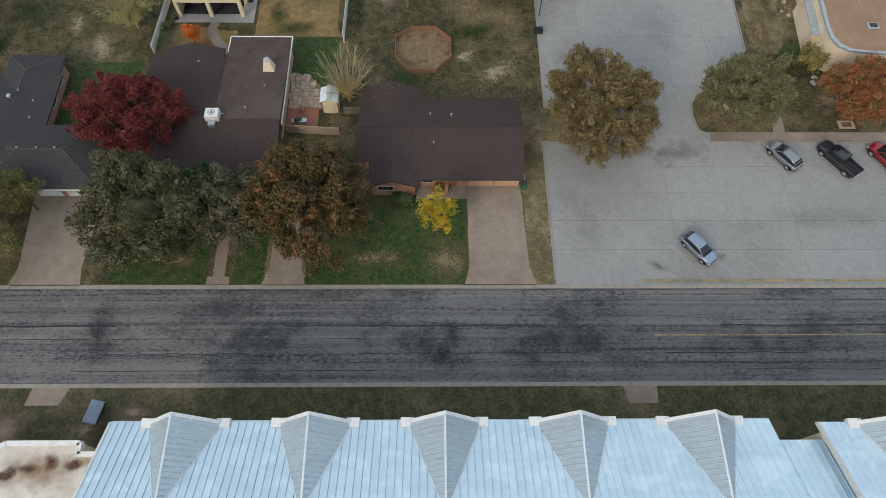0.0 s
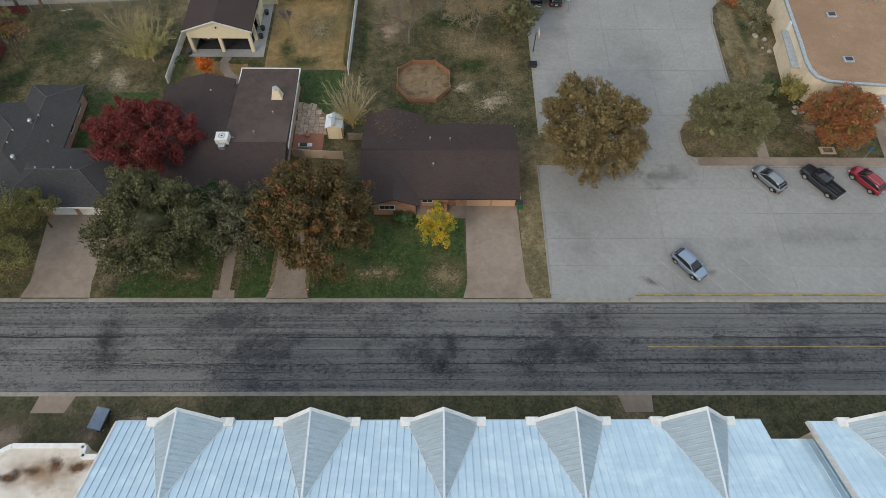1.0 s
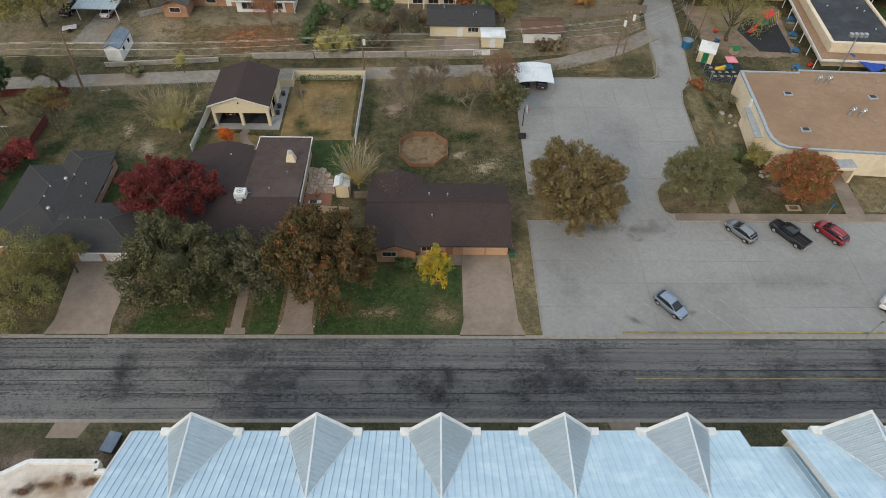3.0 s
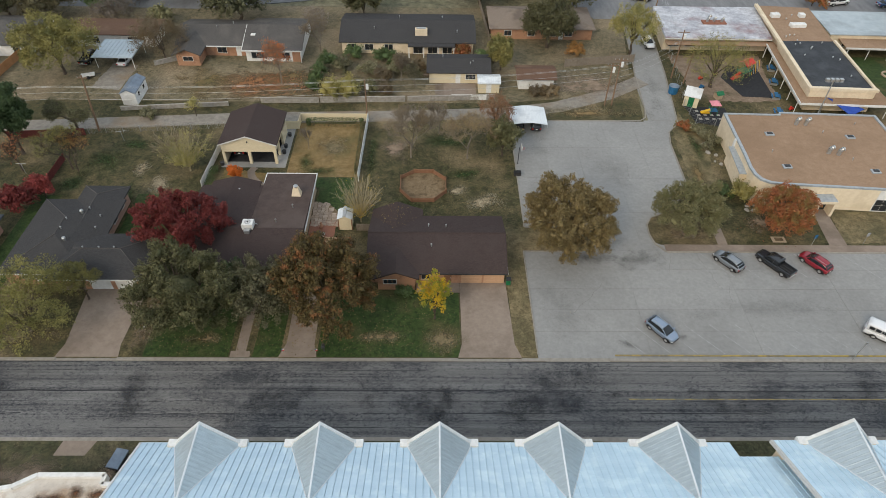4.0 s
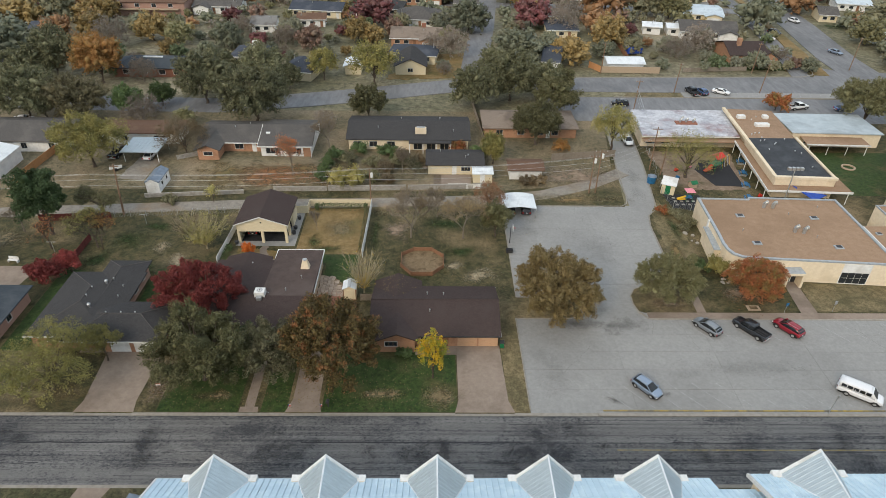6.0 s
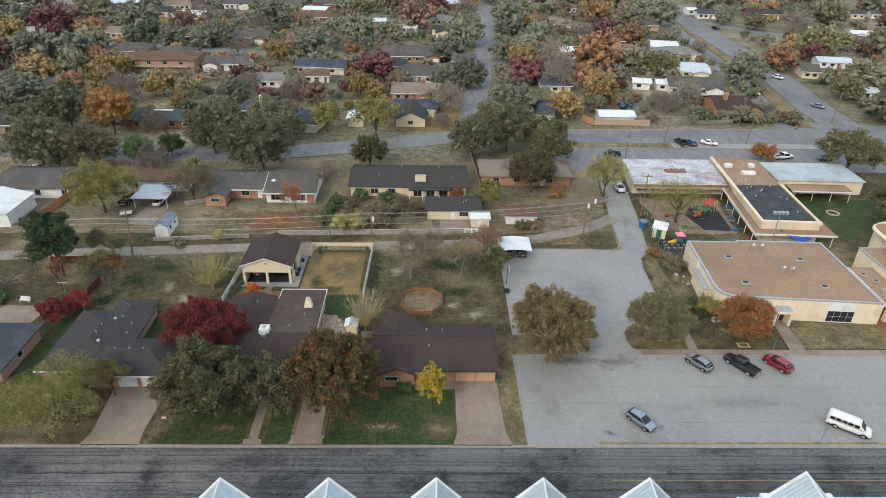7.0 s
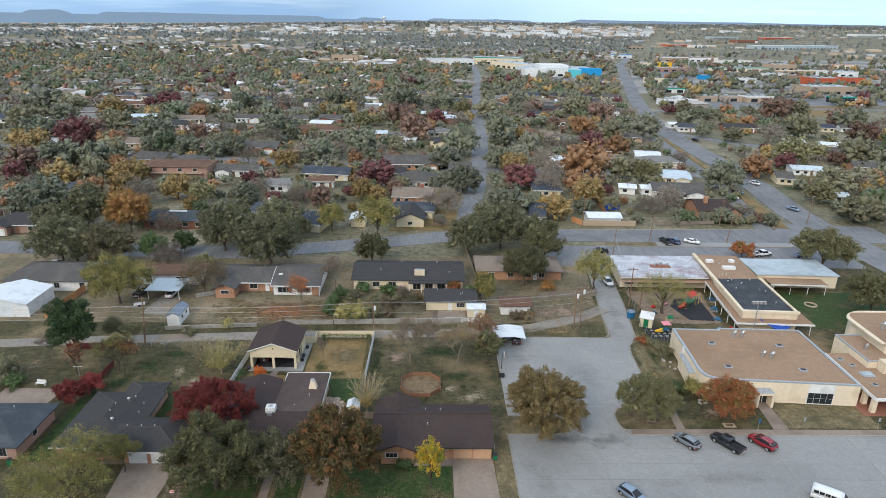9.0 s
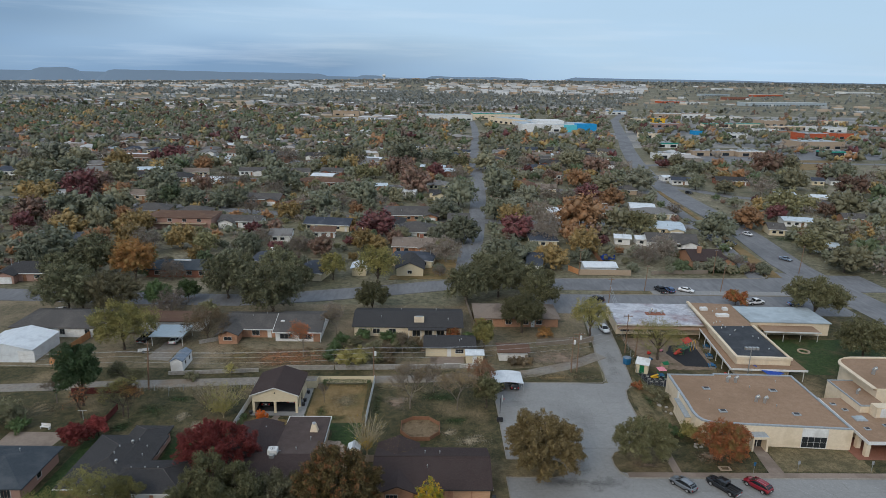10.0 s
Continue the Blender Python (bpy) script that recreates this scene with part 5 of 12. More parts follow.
part("fan_hub", Mesh().ring((0, 0.1), 0, 0.12, 0.95, 1.0, 10), DARK_METAL, cooler)
part("pipe", Mesh().tube((0.7, 0.3, 0.5), (1.15, 0.5, 0.2), 0.04, 0.04), STEEL, cooler)

# ---- low grey-roofed house with two white garage doors ----
ha = thing("house", -44, 45, 0.14, 0, "single-storey orange brick house with dark grey hip roof", "house")
w = Mesh().box(-52.4, -42.2, 38.7, 46.5, 0, 2.6).box(-42.2, -34.2, 37.9, 45.1, 0, 2.6).box(-48.0, -42.5, 46.5, 55.6, 0, 2.6).box(-52.4, -48.0, 46.5, 52.5, 0, 2.6)
wpart("wall", w, BRICK_PINK, ha)
wpart("wall_facing", Mesh().box(-52.43, -42.2, 38.6, 38.7, 0, 2.6).box(-42.2, -34.17, 37.8, 37.9, 0, 2.6), BRICK_ORANGE, ha, "orange brick front")
wpart("roof", hip(Mesh(), -53.0, -41.5, 38.05, 53.1, 2.7, 1.72), SHINGLE_DARK, ha)
wpart("wing_roof", hip(Mesh(), -47.2, -33.5, 37.05, 45.75, 2.7, 1.40), SHINGLE_DARK, ha)
wpart("wing_roof", hip(Mesh(), -48.5, -41.9, 40.2, 56.2, 2.71, 1.16), SHINGLE_DARK, ha)
for p_, q_ in (((-47.25, 43.8, 4.44), (-47.25, 47.35, 4.44)), ((-47.25, 43.8, 4.44), (-53.0, 38.05, 2.72)), ((-47.25, 47.35, 4.44), (-53.0, 53.1, 2.72)), ((-45.2, 47.6, 3.88), (-45.2, 52.9, 3.88)),
               ((-45.2, 52.9, 3.88), (-48.5, 56.2, 2.73)), ((-45.2, 52.9, 3.88), (-41.9, 56.2, 2.73)), ((-44.0, 41.4, 4.11), (-37.85, 41.4, 4.11)), ((-37.85, 41.4, 4.11), (-33.5, 45.75, 2.72)),
               ((-37.85, 41.4, 4.11), (-33.5, 37.05, 2.72)), ((-42.85, 41.4, 4.11), (-46.5, 37.75, 2.85))):
    ridge_cap(ha, p_, q_, SHINGLE_GREY, 0.06)
wpart("fascia", Mesh().box(-53.02, -43.2, 37.98, 38.06, 2.52, 2.7).box(-47.2, -33.5, 36.98, 37.06, 2.52, 2.7), WHITE, ha, "thin white fascia board")
garage_door(ha, "-y", -40.0, 37.8, 2.7, 2.2, WHITE)
garage_door(ha, "-y", -36.7, 37.8, 2.7, 2.2, WHITE)
window(ha, "-y", -49.2, 38.6, 2.2, 0.9, 1.3, TRIM, 3)
window(ha, "-y", -45.0, 38.6, 1.8, 1.2, 1.0)
window(ha, "+x", 50.2, -42.5, 1.3, 1.1, 1.0)
window(ha, "+x", 53.2, -42.5, 1.0, 1.0, 1.1)
door(ha, "-y", -43.3, 38.6, WOOD_RED)
for p in ((-42.7, 41.5, 4.05), (-40.6, 41.5, 4.05), (-38.6, 41.5, 4.05), (-45.0, 49.7, 3.85), (-43.3, 48.6, 3.3), (-43.1, 46.2, 3.25), (-46.9, 46.9, 4.35), (-46.9, 45.0, 4.35)):
    vent(ha, *p, h=0.22)
turbine(ha, -45.6, 48.6, 3.9)
turbine(ha, -45.7, 43.0, 3.95)

# ---- blue-grey-roofed house at the edge of the block ----
h0 = thing("house", -66, 44, 0.14, 0, "brick house with a blue-grey shingle roof", "house")
wpart("wall", Mesh().box(-78, -58.3, 38.7, 48.9, 0, 2.6), BRICK_PINK, h0)
wpart("roof", hip(Mesh(), -78.8, -57.5, 38.0, 49.6, 2.7, 1.9), SHINGLE_BLUE, h0)
window(h0, "-y", -60.5, 38.7, 1.5, 1.5, 0.7, TRIM, 3)
window(h0, "+x", 43.5, -58.3, 1.1, 1.0)
vent(h0, -62.5, 46.2, 3.9)
vent(h0, -64.5, 44.0, 4.5)

# ---- cream two-bay carport building with a brown gable roof ----
pv = thing("carport_building", -26, 69.5, 0.14, 0, "cream open carport building with dark brown gable roof", "carport")
w = Mesh().box(-30.6, -30.3, 65.7, 74.4, 0, 3.9).box(-30.6, -22.0, 74.2, 74.5, 0, 3.9).box(-22.3, -22.0, 71.0, 74.2, 0, 3.9)
gable_wall(w, -30.6, -22.0, 65.4, 65.7, 2.5, 3.9, 1.45, "y")
gable_wall(w, -30.6, -22.0, 74.2, 74.5, 3.9, 3.95, 1.45, "y")
w.box(-22.3, -22.0, 65.7, 74.2, 2.6, 3.9)
wpart("wall", w, SIDING, pv)
for x in (-30.4, -26.3, -22.2):
    wpart("post", Mesh().box(x - 0.22, x + 0.22, 65.35, 65.8, 0, 2.55), SIDING, pv)
for y in (68.0, 71.0):
    wpart("post", Mesh().box(-22.35, -21.95, y - 0.2, y + 0.2, 0, 2.65), SIDING, pv)
wpart("roof", gable(Mesh(), -31.0, -21.6, 65.0, 74.9, 4.0, 1.65, "y"), SHINGLE_BROWN, pv)
rk = Mesh()
for s in (-1, 1):
    rk.poly([(-26.3, 64.96, 5.68), (-26.3, 64.96, 5.48), (-26.3 + s * 4.7, 64.96, 3.82), (-26.3 + s * 4.7, 64.96, 4.03)])
    rk.poly([(-26.3, 64.99, 5.68), (-26.3, 64.99, 5.48), (-26.3 + s * 4.7, 64.99, 3.82), (-26.3 + s * 4.7, 64.99, 4.03)])
wpart("rake_board", rk, WHITE, pv, "white painted rake boards")
wpart("slab", Mesh().box(-31.0, -20.7, 64.4, 76.6, -0.1, 0.17), CONCRETE, pv, "grey concrete floor slab")
# near-black sheet over the slab; the shade inside is put into its colour
wpart("floor", Mesh().box(-30.2, -22.4, 65.9, 74.1, 0.1, 0.178), RUBBER_MAT, pv, "dark oil-stained floor inside")
wpart("ceiling_panel", Mesh().box(-30.3, -22.3, 65.7, 74.2, 3.6, 3.66), WOOD_FENCE, pv, "dark boarded ceiling")
lamp = wpart("wall_lamp", Mesh().tube((-26.3, 65.4, 4.4), (-26.3, 65.2, 4.35), 0.12, 0.1, 8), DARK_METAL, pv)
for x, y in ((-21.5, 70.0), (-21.4, 73.4), (-30.9, 65.0), (-21.5, 68.3)):
    wpart("planter", Mesh().tube((x, y, 0.17), (x, y, 0.75), 0.28, 0.36, 10), DARK_METAL, pv, "dark round planter pot")
curve = [(-25.6, 64.4), (-26.0, 63.4), (-25.7, 62.2), (-25.1, 61.2), (-23.8, 59.9), (-22.3, 58.8)]
structure("garden_path", Mesh().strip(curve, 0.6, 0.0, 0.168), CONCRETE_PINK, "curved concrete garden path", "path")

# ---- long low house rows behind the alley ----
def simple_house(name, label, x0, x1, y0, y1, eave, h, wall_mat, roof_mat, style="gable", axis="x", over=0.55, category="house"):
    t = thing(name, (x0 + x1) / 2, (y0 + y1) / 2, 0.14, 0, label, category)
    wm, rm = Mesh(), Mesh()
    if style == "gable":
        span = (y1 - y0) if axis == "x" else (x1 - x0)
        gable_wall(wm, x0, x1, y0, y1, 0, eave - 0.12, h * span / (span + 2 * over) - 0.05, axis)
        gable(rm, x0 - over, x1 + over, y0 - over, y1 + over, eave, h, axis)
    else:
        wm.box(x0, x1, y0, y1, 0, eave - 0.12)
        hip(rm, x0 - over, x1 + over, y0 - over, y1 + over, eave, h)
    wpart("wall", wm, wall_mat, t)
    wpart("roof", rm, roof_mat, t)
    return t


d1 = simple_house("house", "long grey-roofed house of orange brick and white siding", -34.2, -23.4, 99.7, 113.4, 2.7, 2.0, WHITE, SHINGLE_GREY)
wpart("wing_wall", gable_wall(Mesh(), -47.3, -42.9, 97.6, 108, 0, 2.5, 0.9, "y"), BRICK_ORANGE, d1)
wpart("wing_wall", Mesh().box(-47.3, -34.3, 101.9, 112.5, 0, 2.5), BRICK_ORANGE, d1)
wpart("wing_roof", gable(Mesh(), -48.0, -42.3, 97.0, 108, 2.65, 1.2, "y"), SHINGLE_GREY, d1)
wpart("wing_roof", gable(Mesh(), -48.6, -34.0, 101.1, 113.2, 2.6, 1.75, "x"), SHINGLE_GREY, d1)
wpart("rake_board", Mesh().box(-42.3, -34.8, 101.0, 101.1, 2.4, 2.62).box(-34.8, -22.8, 99.04, 99.14, 2.5, 2.74), WHITE, d1, "white fascia")
wpart("rake_board", Mesh().poly([(-34.86, 99.1, 2.76), (-34.76, 99.1, 2.76), (-34.76, 106.5, 4.74), (-34.86, 106.5, 4.74)]).poly([(-34.86, 99.1, 2.5), (-34.86, 99.1, 2.76), (-34.86, 106.5, 4.74), (-34.86, 106.5, 4.5)]), WHITE, d1, "white rake board")
wpart("post", Mesh().box(-23.3, -23.15, 99.15, 99.3, 0, 2.6), WHITE, d1)
window(d1, "-y", -45.1, 97.6, 1.9, 0.8, 1.2)
window(d1, "-y", -39.5, 101.9, 1.8, 1.3, 0.8, WHITE)
for a in (-31.6, -27.0):
    window(d1, "-y", a, 99.7, 3.0, 1.2, 0.85, STEEL, 3)
wpart("wall_facing", Mesh().box(-25.0, -23.4, 99.6, 99.7, 0, 2.5), BRICK_ORANGE, d1, "orange brick pier")
door(d1, "-y", -36.2, 101.9, WHITE)
wpart("skylight", Mesh().box(-33.6, -32.7, 103.2, 104.2, 3.5, 4.0), WHITE, d1)
for p in ((-41.0, 106.2, 3.9), (-38.0, 108, 4.0), (-29, 106.5, 3.9)):
    vent(d1, *p)
d2 = simple_house("house", "long house with a charcoal roof and cream chimney", -15.5, 11.3, 103.6, 116.0, 2.8, 1.75, CREAM, SHINGLE_DARK)
wpart("porch_roof", Mesh().prism([(-2.0, 101.6), (7.5, 101.6), (7.5, 104.2), (-2.0, 104.2)], 2.5, 2.72), SHINGLE_DARK, d2)
for x in (-1.8, 1.2, 4.2, 7.3):
    wpart("post", Mesh().box(x - 0.09, x + 0.09, 101.7, 101.88, 0, 2.5), WHITE, d2)
ch2 = wpart("chimney", Mesh().box(-0.6, 1.9, 105.0, 105.9, 3.0, 4.7, 0.04), CREAM, d2, "wide cream chimney")
wpart("chimney_cap", Mesh().box(-0.3, 1.6, 105.2, 105.7, 4.7, 4.85), STEEL, ch2)
for a in (-13.5, -10, -6, 9.5):
    window(d2, "-y", a, 103.6, 1.7, 1.2, 0.9, WHITE)
for a in (0.0, 3.0, 6.0):
    window(d2, "-y", a, 103.6, 1.9, 2.0, 0.25, WHITE)
for p in ((-9, 107, 3.8), (-4, 112, 3.9), (5, 112, 3.9), (8, 106, 3.6)):
    vent(d2, *p)
d2g = simple_house("garage", "cream garage house with a charcoal gable roof", 2.4, 13.7, 91.8, 98.2, 2.6, 1.15, SIDING, SHINGLE_DARK, category="garage")
door(d2g, "-y", 7.9, 91.8, WHITE)
window(d2g, "-y", 10.3, 91.8, 1.9, 1.0, 1.0, WHITE, 3)
for p in ((5.0, 95.5, 3.6), (10.8, 94.0, 3.3), (10.3, 93.5, 3.2)):
    vent(d2g, *p)
d3 = simple_house("house", "tan brick house with a tan hip roof", 15.5, 37.0, 110.6, 120.8, 2.7, 1.8, BRICK_ORANGE, SHINGLE_TAN, "hip")
for a in (19, 24, 28.5, 32):
    window(d3, "-y", a, 110.6, 1.5, 1.1)
door(d3, "-y", 30.4, 110.6, WHITE)
wg = simple_house("shed", "white garage shed with a brown roof", 19.4, 26.0, 89.8, 94.2, 2.5, 0.75, WHITE, SHINGLE_RED, category="shed")
door(wg, "-y", 21.0, 89.8, WHITE)
sd = simple_house("shed", "small pale shed with a blue-white metal roof", 11.7, 15.6, 88.2, 91.2, 2.3, 0.5, SIDING, METAL_WHITE, over=0.25, category="shed")
door(sd, "-y", 13.6, 88.2, WHITE)
bs = simple_house("shed", "white metal shed with a blue-grey roof", -53.0, -50.4, 82.9, 88.6, 2.5, 0.8, WHITE, METAL_BLUE, axis="y", over=0.12, category="shed")
window(bs, "+x", 84.5, -50.4, 0.8, 0.8, 1.2, WHITE, 1)
window(bs, "+x", 87.0, -50.4, 0.8, 0.8, 1.2, WHITE, 1)
door(bs, "-y", -51.7, 82.9, WHITE)
ws = simple_house("metal_shed", "white metal workshop with a bright white gable roof", -97.0, -84.6, 86.5, 97.0, 3.2, 1.5, METAL_WHITE, METAL_WHITE, axis="y", over=0.2, category="shed")
garage_door(ws, "-y", -86.0, 86.5, 3.6, 2.8, WHITE)
h5 = simple_house("house", "white house with a grey hip roof", -98.0, -77.5, 100.8, 113.0, 2.8, 2.1, WHITE, SHINGLE_GREY, "hip")
for a in (-92, -86, -80):
    window(h5, "-y", a, 100.8, 1.2, 1.3)
h6 = simple_house("house", "low house with a flat brown gravel roof", -71.0, -54.0, 105.3, 112.0, 2.9, 0.35, WHITE, SHINGLE_RED, "hip", over=0.4)
window(h6, "-y", -58.0, 105.3, 2.8, 1.2, 1.0, WHITE, 3)
window(h6, "-y", -66.0, 105.3, 1.4, 1.2)
cp = thing("carport", -59, 98.5, 0.14, 0, "open carport with a flat ribbed metal roof", "carport")
for x in (-62.5, -55.4):
    for y in (96.2, 102.6):
        wpart("post", Mesh().tube((x, y, 0), (x, y, 2.6), 0.07, 0.07), WHITE, cp)
wpart("roof", Mesh().prism([(-63.0, 95.6), (-55.0, 95.6), (-55.0, 103.2), (-63.0, 103.2)], 2.6, 2.75), METAL_DORMER, cp)
for k in range(11):
    wpart("rib", Mesh().box(-62.9 + 0.78 * k, -62.84 + 0.78 * k, 95.6, 103.2, 2.75, 2.81), METAL_DORMER, cp)
# arched white carport beside the parking lot
ac = thing("carport", 20, 77, 0.14, 0, "white arched metal carport over two parked vehicles", "carport")
roof = Mesh()
arc = [(16.5 + 6.4 * i / 8, 2.15 + 0.42 * math.sin(math.pi * i / 8)) for i in range(9)]
for i in range(8):
    (xa, za), (xb, zb) = arc[i], arc[i + 1]
    roof.poly([(xa, 74.4, za), (xb, 74.4, zb), (xb, 80.0, zb), (xa, 80.0, za)])
    roof.poly([(xa, 80.0, za - 0.06), (xb, 80.0, zb - 0.06), (xb, 74.4, zb - 0.06), (xa, 74.4, za - 0.06)])
    roof.poly([(xa, 74.4, za - 0.06), (xb, 74.4, zb - 0.06), (xb, 74.4, zb), (xa, 74.4, za)])
wpart("roof", roof, METAL_WHITE, ac)
for x in (16.55, 22.85):
    for y in (74.5, 77.2, 79.9):
        wpart("post", Mesh().tube((x, y, -0.1), (x, y, 2.2), 0.05, 0.05), STEEL, ac)

# ---- school ----
sc = thing("school_building", 65, 65, 0.14, 0, "single-storey cream school building with a flat brown gravel roof", "school")
plan = [(78.6, 53.8), (79.0, 74.9), (62.6, 75.6), (62.4, 74.9), (52.9, 75.2), (52.2, 63.0), (51.9, 59.8), (52.0, 58.0), (52.5, 56.7), (53.7, 55.9), (56.0, 55.6)]
cen = (66.0, 65.5)


def inset(pts, k):
    return [(cen[0] + (x - cen[0]) * k, cen[1] + (y - cen[1]) * k) for x, y in pts]


wpart("wall", Mesh().prism(plan, 0, 4.15), CREAM, sc)
wpart("roof", Mesh().prism(inset(plan, 0.975), 4.15, 4.22), GRAVEL_ROOF, sc, "flat brown gravel roof")
pp, ip = Mesh(), inset(plan, 0.965)
for i in range(len(plan)):
    j = (i + 1) % len(plan)
    pp.prism([plan[i], plan[j], ip[j], ip[i]], 4.15, 4.42)
wpart("parapet", pp, FLASHING, sc, "grey metal parapet flashing")
wpart("side_block", Mesh().prism([(50.9, 59.9), (52.4, 59.8), (53.4, 67.0), (51.6, 67.0)], 0, 3.0), CREAM, sc)
wpart("side_block_roof", Mesh().prism([(50.8, 59.8), (52.4, 59.7), (53.4, 67.1), (51.5, 67.1)], 3.0, 3.12), FLASHING, sc)
wpart("parapet_block", Mesh().box(52.3, 52.9, 67.1, 67.7, 2.2, 4.3), WHITE, sc)
wpart("downpipe", Mesh().box(52.35, 52.6, 59.3, 59.6, 0, 4.2), WHITE, sc)
en = wpart("entrance_porch", Mesh().box(60.5, 60.8, 53.2, 55.2, 0, 2.7).box(63.0, 63.4, 53.2, 55.0, 0, 2.7).box(60.5, 63.4, 53.1, 55.2, 2.6, 3.0), CREAM, sc, "cream entrance porch")
wpart("porch_roof", Mesh().box(60.6, 63.3, 53.2, 55.0, 3.0, 3.06), FLASHING, en)
wpart("door", Mesh().box(61.2, 63.1, 54.85, 54.95, 0.02, 2.3), GLASS, en, "dark glazed double door")
wpart("door_frame", Mesh().box(61.05, 61.2, 54.8, 54.96, 0, 2.45).box(63.1, 63.25, 54.8, 54.96, 0, 2.45).box(62.1, 62.2, 54.8, 54.96, 0, 2.45), WHITE, en)
front = lambda x_: 55.6 - (x_ - 56.0) * 0.0797
wpart("window_panel", Mesh().prism([(69.9, front(69.9) - 0.06), (74.4, front(74.4) - 0.06), (74.4, front(74.4) + 0.1), (69.9, front(69.9) + 0.1)], 0.2, 4.1), WHITE, sc, "white panel above the windows")
for i in range(4):
    for j in range(2):
        wpart("pane", Mesh().prism([(70.0 + 1.08 * i, front(70.0 + 1.08 * i) - 0.12), (71.0 + 1.08 * i, front(71.0 + 1.08 * i) - 0.12), (71.0 + 1.08 * i, front(71.0 + 1.08 * i)), (70.0 + 1.08 * i, front(70.0 + 1.08 * i))], 0.4 + 1.05 * j, 1.38 + 1.05 * j), GLASS, sc)
for i in range(11):
    wpart("letter_bar", Mesh().box(56.4 + 0.38 * i, 56.68 + 0.38 * i, front(56.5 + 0.38 * i) - 0.05, front(56.5 + 0.38 * i) + 0.1, 2.5, 2.9), DARK_METAL, sc)


def roof_unit(parent, x, y, z, s=1.0):
    u = wpart("vent_hood", Mesh().tube((x, y, z), (x, y, z + 0.7 * s), 0.3 * s, 0.3 * s, 10), STEEL, parent)
    hd = Mesh()
    for i in range(4):
        a0, a1 = math.pi / 2 * i / 4, math.pi / 2 * (i + 1) / 4
        hd.tube((x + 0.5 * s * (1 - math.cos(a0)), y, z + 0.7 * s + 0.5 * s * math.sin(a0)), (x + 0.5 * s * (1 - math.cos(a1)), y, z + 0.7 * s + 0.5 * s * math.sin(a1)), 0.32 * s, 0.34 * s, 10)
    wpart("hood_elbow", hd, STEEL, u)
    return u


for x, y in ((64.1, 72.0), (65.7, 71.9), (66.0, 63.8), (67.4, 63.4)):
    roof_unit(sc, x, y, 4.2, 1.0)
for x, y in ((58.5, 69.0), (71.6, 68.3), (57.9, 60.1), (71.2, 59.0)):
    hb_ = wpart("roof_hatch", Mesh().box(x - 0.7, x + 0.7, y - 0.5, y + 0.5, 4.2, 4.45, 0.06), FLASHING, sc)
    wpart("hatch_lid", Mesh().box(x - 0.45, x + 0.45, y - 0.3, y + 0.3, 4.45, 4.55, 0.04), DARK_METAL, hb_)
for x, y in ((57, 64), (69, 62), (74, 72), (67.5, 69.5)):
    vent(sc, x, y, 4.25, 0.35, 0.06)

sw = thing("school_wing", 62, 112, 0.14, 0, "low school wing with a mottled white flat roof", "school")
pl = [(50.9, 105.0), (73.0, 104.8), (74.9, 120.2), (52.0, 120.2)]
wpart("wall", Mesh().prism([(51.3, 106.6), (73.0, 106.4), (74.6, 119.8), (52.3, 119.8)], 0, 3.3), CREAM, sw)
wpart("roof", Mesh().prism(pl, 3.45, 3.6), ROOF_MOTTLED, sw, "white roof mottled with dark stains")
wpart("fascia", Mesh().prism(pl, 3.2, 3.45), WHITE, sw)
wpart("lower_roof", Mesh().prism([(51.0, 103.6), (73.6, 103.4), (73.6, 105.2), (51.0, 105.4)], 2.6, 2.75), GRAVEL_ROOF, sw)
for a in (53.5, 57, 60.5, 64, 67.5, 71):
    window(sw, "-y", a, 106.5, 2.2, 1.2, 1.0, WHITE, 2)
for a in (108.5, 112, 115.5):
    window(sw, "-x", a, 51.6 + (a - 108) * 0.06, 2.0, 1.0, 1.4, WHITE, 2)
for x, y in ((61.5, 112), (63, 112.2), (62.2, 113.2), (64.6, 112)):
    roof_unit(sw, x, y, 3.6, 0.9)
wpart("access_box", Mesh().box(60.5, 65.5, 111.2, 112.9, 3.6, 3.9, 0.05), BRICK_RED, sw)

sd2 = thing("school_wing", 79, 100, 0.14, 0, "school wing with a black membrane roof and cream parapet", "school")
wpart("wall", Mesh().prism([(71.5, 83.4), (83.3, 82.8), (84.5, 102.5), (73.3, 102.5)], 0, 4.3), CREAM, sd2)
wpart("roof", Mesh().prism([(71.8, 84.1), (83.0, 83.5), (84.1, 102.4), (73.6, 102.4)], 4.3, 4.36), ROOF_BLACK, sd2, "black membrane roof with pale spots")
wpart("parapet", Mesh().prism([(71.1, 83.2), (83.5, 82.5), (83.5, 83.2), (71.1, 83.9)], 4.2, 4.75).prism([(71.1, 83.9), (71.8, 83.9), (74.9, 119.6), (74.2, 119.6)], 4.2, 4.7)
      .prism([(83.0, 83.2), (83.5, 83.2), (84.7, 102.5), (84.2, 102.5)], 4.2, 4.6), CREAM, sd2)
wpart("skirt_roof", Mesh().prism([(69.3, 81.0), (85.7, 80.2), (86.4, 104.0), (84.6, 104.0), (83.5, 82.6), (71.2, 83.2), (73.2, 104.0), (71.8, 104.0)], 2.75, 2.95), GRAVEL_ROOF, sd2, "brown skirt roof over a walkway")
wpart("fascia", Mesh().strip([(71.7, 104.0), (69.2, 80.95), (85.8, 80.15)], 0.08, 2.6, 3.0), WHITE, sd2, "white fascia")
